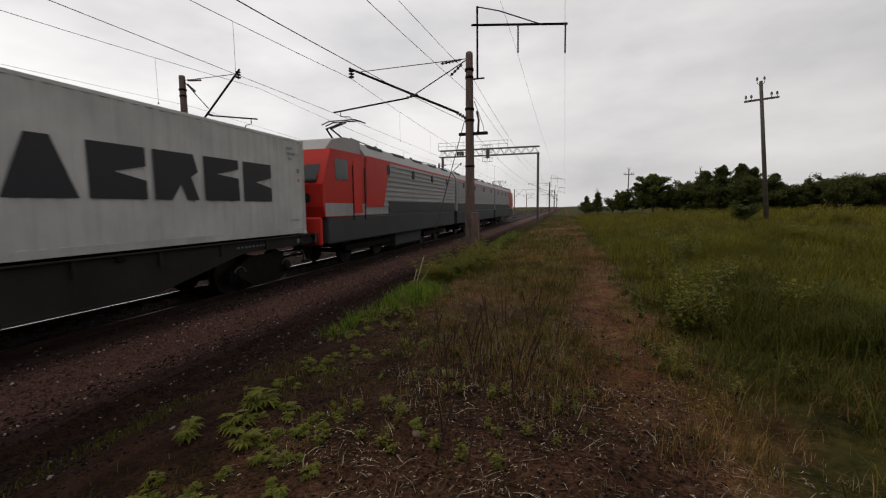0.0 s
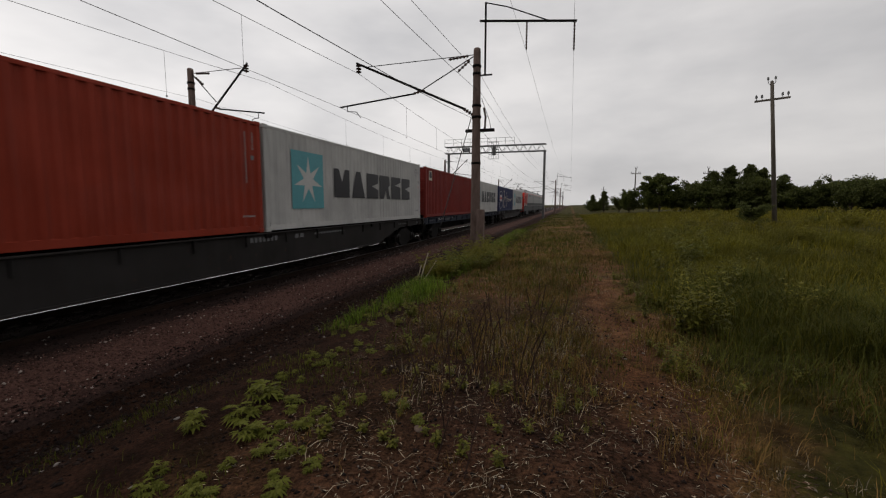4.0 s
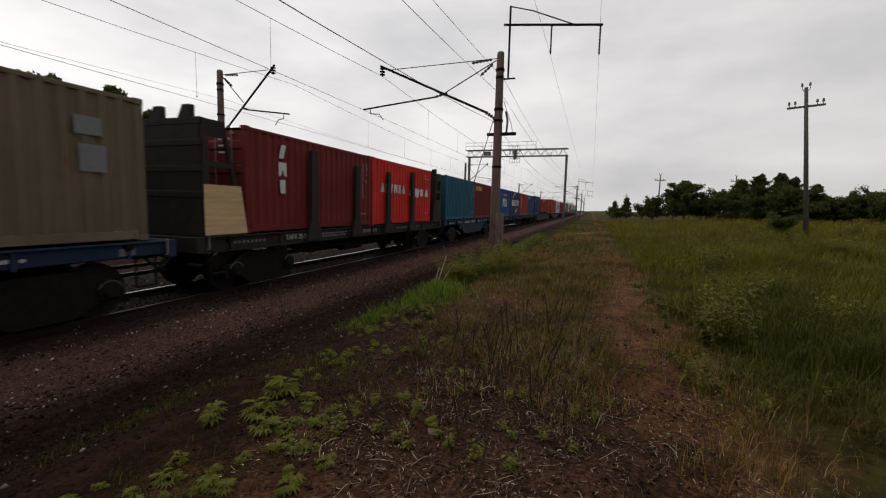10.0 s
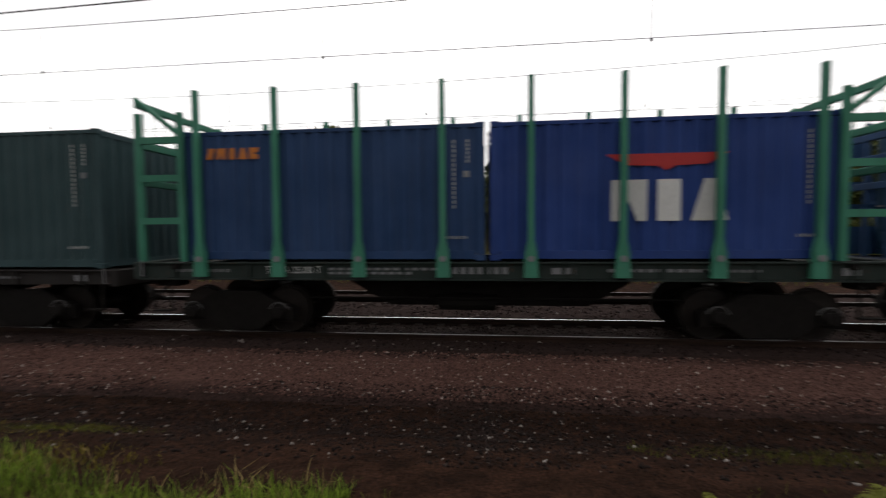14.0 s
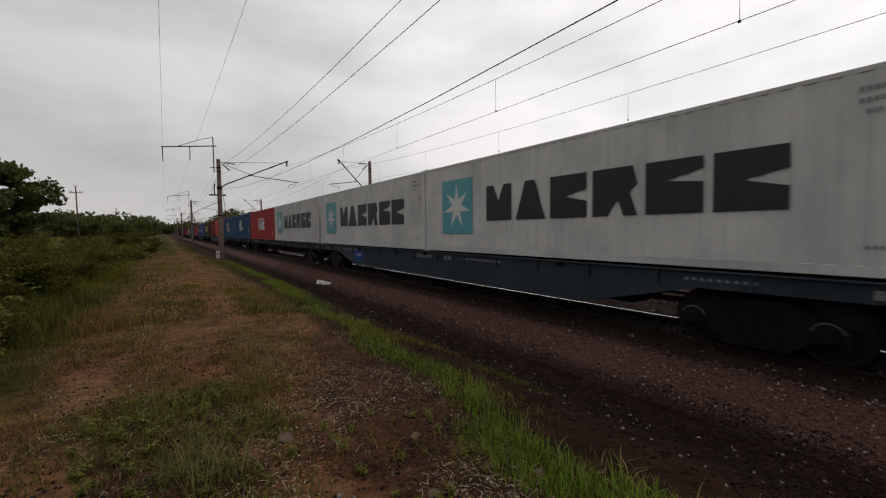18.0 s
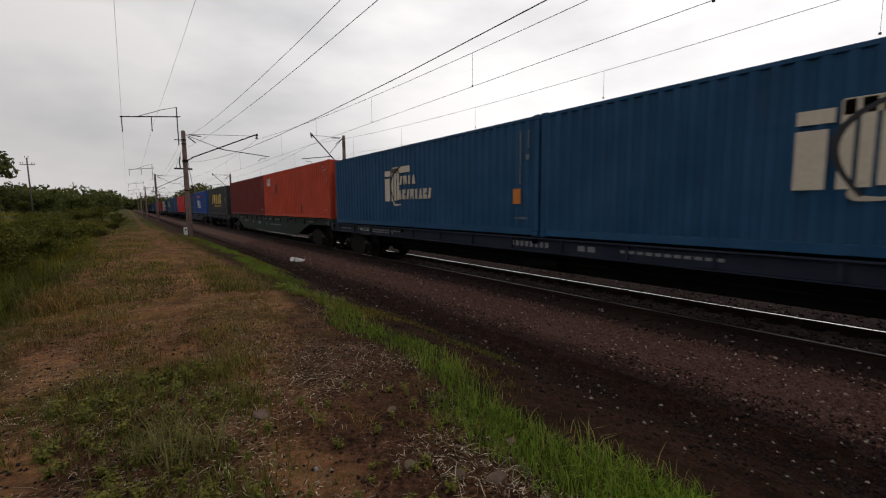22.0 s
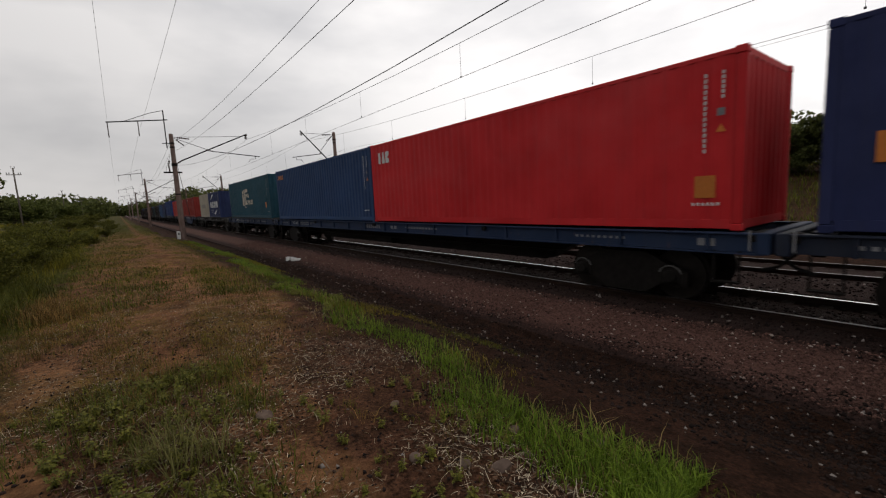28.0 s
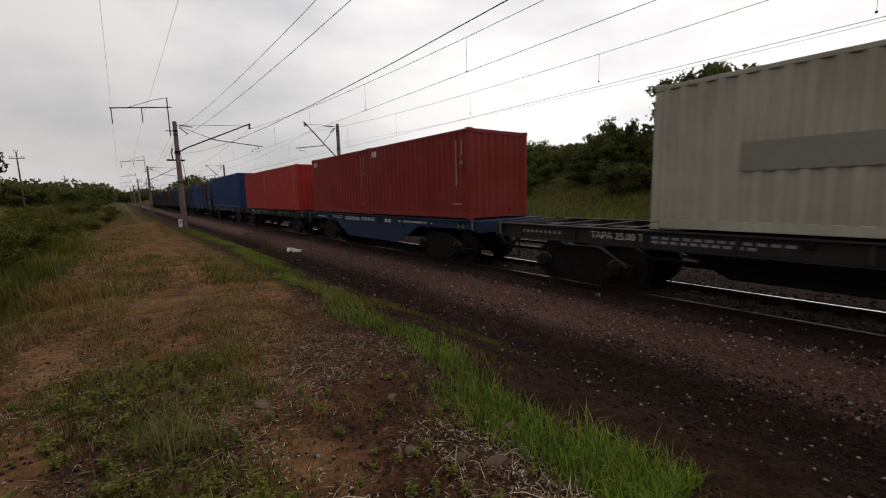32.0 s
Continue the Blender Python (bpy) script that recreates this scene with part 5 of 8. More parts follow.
def timber_frames(ob, length, floor, mat, style):
    """End walls and stanchions of a converted timber wagon."""
    floor -= RZ
    hl, mt = length / 2, M[mat]
    for s in (-1, 1):
        y = s * (hl - 0.1)
        for x in (-1.3, 1.3):
            part("end_bracket", bracket(y, s, x, floor, style), mt, ob)
        if style == "closed":
            part("end_wall", box(-1.25, 1.25, y - 0.035, y + 0.035, floor, floor + 2.45, 0.01), mt, ob, "grimy sheet-steel end wall")
            for xx in (-0.85, 0.0, 0.85):
                part("end_stub", extrude([(xx - 0.2, floor + 2.45), (xx + 0.2, floor + 2.45), (xx + 0.2, floor + 2.78), (xx - 0.02, floor + 2.78)], y - 0.06, y + 0.06, "y"), mt, ob)
        rows = (0.9, 1.45, 2.0, 2.45) if style in ("solid", "closed") else (1.6, 2.35, 3.15)
        for z in rows:
            part("end_rail", box(-1.3, 1.3, y - 0.05, y + 0.05, floor + z - 0.07, floor + z + 0.07, 0.01), mt, ob)
        if style == "solid":
            for i in range(5):
                xx = -1.05 + i * 0.52
                part("end_upright", box(xx - 0.04, xx + 0.04, y - 0.045, y + 0.045, floor, floor + 2.75, 0.01), mt, ob)
        elif style == "posts":
            for i in range(9):
                xx = -1.1 + i * 0.275
                part("end_bar", tube((xx, y, floor + 2.4), (xx, y, floor + 3.15), 0.012, 0.012, 5), mt, ob)
            part("end_hoop", path_tube([(1.3, y - s * 0.95, floor + 2.5), (1.3, y, floor + 3.25)], 0.05), mt, ob)
            part("end_hoop", path_tube([(-1.3, y - s * 0.95, floor + 2.5), (-1.3, y, floor + 3.25)], 0.05), mt, ob)
    n = 8 if style == "posts" else 6
    span = (hl - 1.1) * 0.95
    for i in range(n):
        y = -span + 2 * span * i / (n - 1)
        for x in (-1.32, 1.32):
            if style == "posts":
                g = join(extrude([(y - 0.13, floor - 0.3), (y + 0.13, floor - 0.3), (y + 0.11, floor + 0.15), (y + 0.055, floor + 0.4), (y + 0.05, floor + 3.35), (y - 0.05, floor + 3.35), (y - 0.055, floor + 0.4), (y - 0.11, floor + 0.15)], x - 0.05, x + 0.05, "x"))
                part("stanchion", g, mt, ob, "green-painted steel stanchion")
                part("pivot", lathe([(0, 0.06), (0.03, 0.06)], (x + 0.05 if x > 0 else x - 0.08, y, floor + 0.05), (1, 0, 0), 10), M["decal_faint"], ob)
            else:
                top = 2.3 if i in (1, 4) or style == "wide" else 2.1
                g = extrude([(y - 0.35, floor - 0.3), (y + 0.35, floor - 0.3), (y + 0.16, floor + 0.3), (y + 0.13, floor + top), (y - 0.13, floor + top), (y - 0.16, floor + 0.3)], x - 0.045, x + 0.045, "x")
                if 0 < i < n - 1:
                    part("stanchion", g, mt, ob, "flat plate stanchion")

# ---- the train: lengths behind the datum, which passes the camera's foot at 0 s ----
F40, F20, HC, STD = 12.192, 6.058, 2.896, 2.591
LOW = 1.04


def grey_star(u, floor=LOW, mat="pale_grey", doors=-1, label="pale grey forty-foot container with a star and black bars"):
    c = container(u, F40, HC, mat, label, floor, doors)
    star_logo(c, F40, HC)
    codes(c, F40, HC, False, "decal_faint", True)
    return c


wagon(-12.0, 13.2, LOW, "wagon_black", "belly", "grime-black long container wagon with fish-bellied sides")
grey_star(-11.6)
c = container(0.65, F40, HC, "navy", "navy blue forty-foot container with a looping cream script", LOW)
script_logo(c)
codes(c, F40, HC, False)
wagon(13.45, 38.55, LOW, "wagon_navy", "sill", "dark blue long container wagon with white stencil rows")
grey_star(13.75)
c = container(26.02, F40, HC, "rust_red", "rust-red forty-foot container with a small pale emblem", LOW)
codes(c, F40, HC)
mark(c, "emblem", [rect(-5.55, -5.0, 2.15, 2.7)], "decal_cream", "small square emblem")
mark(c, "emblem_centre", [rect(-5.48, -5.07, 2.3, 2.64)], "decal_black", "", FACE + 0.004)
wagon(38.8, 63.9, LOW, "wagon_black", "belly", "grime-black long container wagon with fish-bellied sides")
grey_star(39.15)
c = container(51.45, F40, HC, "rust_orange", "orange-red forty-foot container with a column of white marks", LOW)
column_words(c, -5.3, 2.5, 6, 0.2)
codes(c, F40, HC)
w = wagon(64.25, 89.75, 1.18, "wagon_black", "shallow", "black long container wagon, half of its deck empty")
c = container(64.55, F20, STD, "rust_orange", "orange-red twenty-foot container with its doors to the rear", 1.18, -1)
column_words(c, -2.35, 2.4, 6, 0.21)
codes(c, F20, STD)
c = container(83.3, F20, STD, "mid_blue", "blue twenty-foot container with a small red and white emblem", 1.18)
codes(c, F20, STD, False, "decal_white", True)
mark(c, "emblem", [rect(-2.45, -2.05, 1.98, 2.1)], "decal_white")
mark(c, "emblem_flame", [rect(-2.4, -2.1, 2.12, 2.32)], "decal_red", "small red shape")
mark(c, "brand_blocks", bars(-2.75, -1.75, 1.86, 1.93, 10), "decal_white")

wagon(89.95, 115.5, LOW, "wagon_navy", "sill", "black-blue long container wagon with pale stencil rows")
c = container(90.25, F20, STD, "deep_blue", "dark blue twenty-foot container with small white marks high up", LOW)
small_words(c, -2.45, -1.3, 2.13, 2.36, 5, "decal_white", 2)
mark(c, "emblem_flame", [rect(-2.85, -2.55, 2.15, 2.3)], "decal_red", "small red shape")
codes(c, F20, STD)
c = container(96.5, F20, STD, "rust_orange", "orange-red twenty-foot container with a column of white marks", LOW)
column_words(c, -2.3, 2.38, 6, 0.23)
codes(c, F20, STD)
c = container(102.75, F20, STD, "navy", "navy twenty-foot container with white blocks and two swooshes", LOW)
swoosh_logo(c, -2.2, 1.06, 1.0)
codes(c, F20, STD)
c = container(109.1, F20, STD, "bright_blue", "bright blue twenty-foot container with red wings over white blocks", LOW)
bird_logo(c, -0.6, 0.95, 1.0)
codes(c, F20, STD)

wagon(116.3, 129.2, LOW, "wagon_blue", "shallow", "blue forty-foot wagon with a white stencilled row", marks="decal_white")
c = container(116.7, F20, STD, "maroon", "brick-red twenty-foot container with yellow blocks high up", LOW)
small_words(c, -2.55, -0.95, 2.02, 2.32, 5, "decal_yellow", 1)
codes(c, F20, STD, False)
c = container(122.78, F20, STD, "teal_blue", "teal blue twenty-foot container with columns of pale marks", LOW, 1)
codes(c, F20, STD)

w = wagon(129.95, 144.9, LOW, "wagon_brown", "sill", "grimy dark brown wagon with end frames and plate stanchions")
timber_frames(w, 14.95, LOW, "wagon_brown", "closed")
mark(w, "board", [[(-7.42, LOW + 0.35), (-6.25, LOW + 0.35), (-6.42, LOW + 1.44), (-7.42, LOW + 1.44)]], "plywood", "pale plywood board on the end bracket", 1.36)
c = container(131.3, F20, STD, "bright_red", "bright red twenty-foot container with white blocks behind a stanchion", LOW)
small_words(c, -2.4, -0.1, 1.3, 1.65, 6, "decal_white", 5)
small_words(c, 0.3, 2.7, 1.25, 1.6, 4, "decal_white", 2)
mark(c, "logo_flag", [[(0.55, 1.35), (1.6, 1.55), (1.35, 1.15)], [(0.5, 1.85), (0.9, 1.75), (0.62, 1.3)]], "decal_white", "white pennant shape", FACE + 0.003)
codes(c, F20, STD, False)
c = container(137.5, F20, STD, "maroon", "dark maroon twenty-foot container with white marks", LOW)
column_words(c, -1.9, 2.4, 3, 0.36)
codes(c, F20, STD)

wagon(145.55, 158.45, LOW, "wagon_blue", "shallow", "blue forty-foot wagon with a white stencilled row", marks="decal_white")
c = container(145.95, F20, STD, "beige", "rust-streaked beige twenty-foot container", LOW)
column_words(c, -2.35, 2.35, 8, 0.17, "decal_tan")
mark(c, "faded_patch", [rect(1.95, 2.35, 1.2, 1.65), rect(1.9, 2.3, 1.8, 2.1)], "decal_faint")
c = container(152.05, F20, STD, "dark_brown", "dark brown twenty-foot container with faint marks", LOW)
mark(c, "code_mark", bars(-2.0, 1.4, 2.3, 2.4, 9, False, 0.3) + bars(-2.4, -2.1, 1.75, 2.25, 4, True), "decal_faint")

wagon(160.05, 174.65, LOW, "wagon_blue", "sill", "blue flat wagon with an open plank deck", deck="planks", marks="decal_faint")
c = container(163.8, F20, STD, "rust_red", "red twenty-foot container with white marks, alone on its wagon", LOW + 0.035, 1)
column_words(c, -2.2, 2.4, 3, 0.36)
codes(c, F20, STD)
wagon(175.5, 188.3, LOW, "wagon_blue", "sill", "blue flat wagon with an open plank deck", deck="planks", marks="decal_faint")
c = container(178.4, F20, STD, "dull_green", "dull green twenty-foot container with a cream striped emblem", LOW + 0.035, 1)
ring_logo(c, -1.5, 0.95, 0.92)
codes(c, F20, STD)

w = wagon(189.0, 203.05, 1.16, "wagon_blue", "sill", "blue timber wagon with end frames and plate stanchions", marks="decal_faint")
timber_frames(w, 14.05, 1.16, "frame_blue", "solid")
ring_logo(w, -6.9, 1.62, 0.4)
c = container(190.0, F40, HC, "slate_blue", "slate blue forty-foot container held between plate stanchions", 1.16)
ring_logo(c, -1.35, 1.02, 1.0)
codes(c, F40, HC)
w = wagon(203.75, 217.9, 1.2, "wagon_green", "sill", "dark green timber wagon with tall bright green stanchions", marks="decal_faint")
timber_frames(w, 14.15, 1.2, "frame_green", "posts")
c = container(204.7, F20, STD, "ink_blue", "deep blue twenty-foot container with red wings over white blocks", 1.2)
bird_logo(c, -0.95, 0.72, 1.0)
codes(c, F20, STD)
c = container(210.85, F20, STD, "deep_blue", "dark blue twenty-foot container with orange blocks high up", 1.2)
small_words(c, -2.5, -1.4, 2.02, 2.24, 5, "decal_orange", 2)
codes(c, F20, STD)

w = wagon(218.45, 243.35, LOW, "wagon_black", "belly", "black long container wagon with fish-bellied sides and pale plates")
mark(w, "faded_patch", [rect(1.6, 2.2, 0.82, 0.92), rect(4.8, 5.6, 0.66, 0.86), rect(-2.2, -1.5, 0.7, 0.8)], "decal_teal", "faded teal stencil patch", 1.227)
c = container(218.75, F40, HC, "dull_green", "dull dark green forty-foot container with a cream striped emblem", LOW)
ring_logo(c, -1.35, 0.95, 1.0)
codes(c, F40, HC)
c = container(231.0, F40, HC, "slate_blue", "slate blue forty-foot container with a pale striped emblem", LOW)
ring_logo(c, -1.35, 0.95, 1.0, "decal_white")
codes(c, F40, HC)
wagon(243.6, 268.6, LOW, "wagon_black", "belly", "black long container wagon with fish-bellied sides and pale plates")
c = container(243.95, F40, HC, "cream", "old cream forty-foot container with rust runs and bold black marks", LOW)
star_logo(c, F40, HC)
c = container(256.2, F40, HC, "dark_slate", "dark slate forty-foot container with a cream striped emblem", LOW)
ring_logo(c, -1.35, 0.95, 1.0)
w = wagon(268.85, 293.85, LOW, "dark_slate", "belly", "slate grey long container wagon with a blue repainted panel")
mark(w, "blue_panel", [rect(-6.85, -5.85, 0.62, 1.14)], "bright_blue", "bright blue repainted panel", 1.227)
mark(w, "data_bar", bars(-6.6, -6.0, 0.92, 0.97, 7), "decal_white", "", 1.229)
grey_star(269.15, LOW, "pale_grey", 1)
grey_star(281.4)
wagon(294.0, 318.65, LOW, "wagon_navy", "sill", "dark blue long container wagon with white stencil rows")
grey_star(294.05)
c = container(306.2, F40, HC, "hull_red", "red forty-foot container with bold white blocks under a notched bar", LOW)
peak_logo(c, -1.5, 0.98)
codes(c, F40, HC)
mark(c, "label_square", [rect(5.0, 5.3, 0.5, 0.85)], "decal_orange", "orange square label")
mark(c, "brand_blocks", bars(-5.9, -5.3, 2.45, 2.56, 5), "decal_white")
wagon(318.9, 343.9, LOW, "wagon_navy", "sill", "dark blue long container wagon with white stencil rows")
for u in (319.1, 331.35):
    c = container(u, F40, HC, "royal_blue", "clean blue forty-foot container with a cream striped emblem", LOW)
    ring_logo(c, -1.35, 0.95, 1.0)
    codes(c, F40, HC, True, "decal_faint")
    mark(c, "label_square", [rect(5.28, 5.54, 0.8, 1.18)], "decal_orange", "orange square label")
w = wagon(344.1, 369.0, 1.2, "wagon_green", "belly", "dark green long container wagon with fish-bellied sides")
mark(w, "faded_patch", [rect(-1.9, -1.2, 0.92, 1.08), rect(0.4, 0.6, 0.9, 1.05)], "decal_teal", "faded teal stencil patch", 1.227)
mark(w, "faded_patch", [rect(-3.6, -3.4, 0.95, 1.1), rect(1.4, 3.9, 0.95, 1.0), rect(-6.4, -5.2, 1.05, 1.12)], "decal_faint", "worn pale stencil patch", 1.227)
c = container(344.3, F40, HC, "orange_red", "faded orange forty-foot container with patched panels", 1.2)
mark(c, "brand_blocks", blocks(-5.2, -4.3, 2.05, 2.55, 3, 0.15, 0, 0.32, 4), "decal_white", "white letter-sized blocks")
codes(c, F40, HC, False)
mark(c, "repaint_patch", [rect(-3.3, -2.8, 1.5, 2.1), rect(1.8, 2.05, 0.25, 0.75)], "maroon", "darker repainted patch", FACE - 0.002)
c = container(356.55, F40, HC, "maroon", "dark red forty-foot container with columns of pale marks", 1.2)
codes(c, F40, HC)
wagon(369.3, 384.0, LOW, "wagon_navy", "sill", "dark blue flat wagon with an open plank deck and stencil rows", deck="planks")
c = container(370.6, F40, HC, "charcoal", "charcoal forty-foot container with slanted yellow blocks, doors ahead", LOW + 0.035, 1)
small_words(c, -2.85, 2.85, 1.15, 2.15, 5, "decal_yellow", 2, 0.12)
mark(c, "brand_blocks", blocks(-1.35, 2.75, 0.83, 1.03, 9, 0.55, 0, 0.3, 3), "decal_yellow")
codes(c, F40, HC, False)
mark(c, "label_square", [rect(5.0, 5.26, 1.3, 1.68)], "decal_orange", "orange square label")
wagon(384.05, 409.2, LOW, "wagon_navy", "belly", "blue-black long container wagon with fish-bellied sides")
c = container(384.4, F40, HC, "bright_blue", "bright blue forty-foot container with red wings over white blocks", LOW)
bird_logo(c, -1.9, 0.75, 1.35)
codes(c, F40, HC)
c = container(396.65, F40, HC, "navy", "navy forty-foot container with white blocks and two swooshes", LOW)
swoosh_logo(c, -2.2, 1.15, 1.0)
mark(c, "label_square", [rect(-5.55, -5.15, 0.95, 1.35)], "decal_orange", "orange square label")
wagon(409.45, 434.5, LOW, "wagon_blue", "sill", "blue long container wagon with pale stencil rows")
c = container(409.75, F40, HC, "crimson", "clean red forty-foot container with white marks", LOW)
mark(c, "brand_blocks", blocks(-5.55, -4.75, 2.15, 2.55, 3, 0.15, 0, 0.32, 4), "decal_white", "white letter-sized blocks")
codes(c, F40, HC, True, "decal_white", True)
mark(c, "label_square", [rect(5.38, 5.7, 0.55, 0.92)], "decal_orange", "orange square label")
c = container(422.0, F40, HC, "deep_blue", "dark blue forty-foot container with orange blocks high up", LOW)
small_words(c, -5.7, -4.7, 2.35, 2.58, 5, "decal_orange", 2)
codes(c, F40, HC, True, "decal_white", True)
wagon(434.75, 449.0, LOW, "wagon_blue", "sill", "blue flat wagon with an open plank deck", deck="planks")
c = container(435.95, F40, HC, "sea_green", "sea-green forty-foot container with a cream striped emblem", LOW + 0.035)
ring_logo(c, -1.35, 0.95, 1.0)
codes(c, F40, HC, True, "decal_faint")
mark(c, "label_square", [rect(5.0, 5.25, 0.72, 1.08)], "decal_orange", "orange square label")
wagon(449.35, 469.4, LOW, "wagon_black", "sill", "black sixty-foot wagon, its front third empty")
c = container(453.3, F20, STD, "night_blue", "dark blue twenty-foot container with white blocks and two swooshes", LOW)
swoosh_logo(c, -2.0, 1.0, 0.98)
text_on(c, "eco container", -1.75, 0.68, 0.2, "decal_white", FACE)
text_on(c, "bamboo flooring", -1.75, 0.45, 0.2, "decal_white", FACE)
codes(c, F20, STD)
c = container(459.4, F20, STD, "tan", "pale tan twenty-foot container with a painted-over patch", LOW)
mark(c, "repaint_patch", [rect(-1.6, 0.9, 1.0, 1.45)], "patch_grey", "grey painted-over patch", FACE - 0.002)
wagon(470.2, 483.2, LOW, "wagon_blue", "shallow", "blue forty-foot wagon with a white stencilled row", marks="decal_white")
for u in (470.6, 476.7):
    c = container(u, F20, STD, "rust_red", "red twenty-foot container with columns of white marks", LOW)
    codes(c, F20, STD)
    small_words(c, -2.7, -2.35, 2.2, 2.4, 2, "decal_white", 2)
wagon(484.2, 498.6, LOW, "wagon_black", "sill", "grime-black flat wagon under red containers")
for u in (485.2, 491.3):
    c = container(u, F20, STD, "hull_red", "red twenty-foot container with white marks", LOW)
    codes(c, F20, STD)
wagon(499.5, 512.5, LOW, "wagon_navy", "sill", "dark blue flat wagon")
c = container(500.0, F40, HC, "mid_blue", "plain blue forty-foot steel container", LOW)
codes(c, F40, HC)
# the tail of the train, far off
TAIL = [("wagon_brown", "frame_blue", "dark_brown"), ("wagon_brown", "wagon_brown", "dark_slate"), ("wagon_green", "wagon_green", "dull_green"), ("wagon_brown", "wagon_brown", "maroon"), ("wagon_brown", "wagon_brown", "dark_brown"), ("wagon_black", "wagon_brown", "charcoal"), ("wagon_brown", "wagon_brown", "deep_blue"), ("wagon_brown", "wagon_brown", "dark_brown")]
for i, (wm, fm, cm) in enumerate(TAIL):
    u = 513.6 + 15.0 * i
    w = wagon(u, u + 14.1, LOW, wm, "sill", "dark timber wagon with end frames, carrying containers", False, False)
    timber_frames(w, 14.1, LOW, fm, "solid")
    container(u + 0.95, F20, STD, cm, "dark weathered twenty-foot container", LOW)
    container(u + 7.1, F20, STD, "dark_brown" if i % 2 else "deep_blue", "dark weathered twenty-foot container", LOW)

# ---- the three-section electric locomotive ahead of the first wagon ----


LEVELS = (0.0, 0.62, 1.32, 1.72, 3.35, 4.1, 5.52, 7.0)
BODY = (0.0, 0.62, 1.54, 2.03, 3.9, 4.5, 5.57, 7.05)


def raised(name, geo, mat, parent, label=""):
    """A part of the locomotive's body, which rides above its bogies; heights go by the levels of skirt, band, eaves and roof."""
    verts = [(x, y, float(np.interp(z, LEVELS, BODY))) for x, y, z in geo[0]]
    return part(name, (verts, geo[1]), mat, parent, label, pose(0, 0, -RZ))


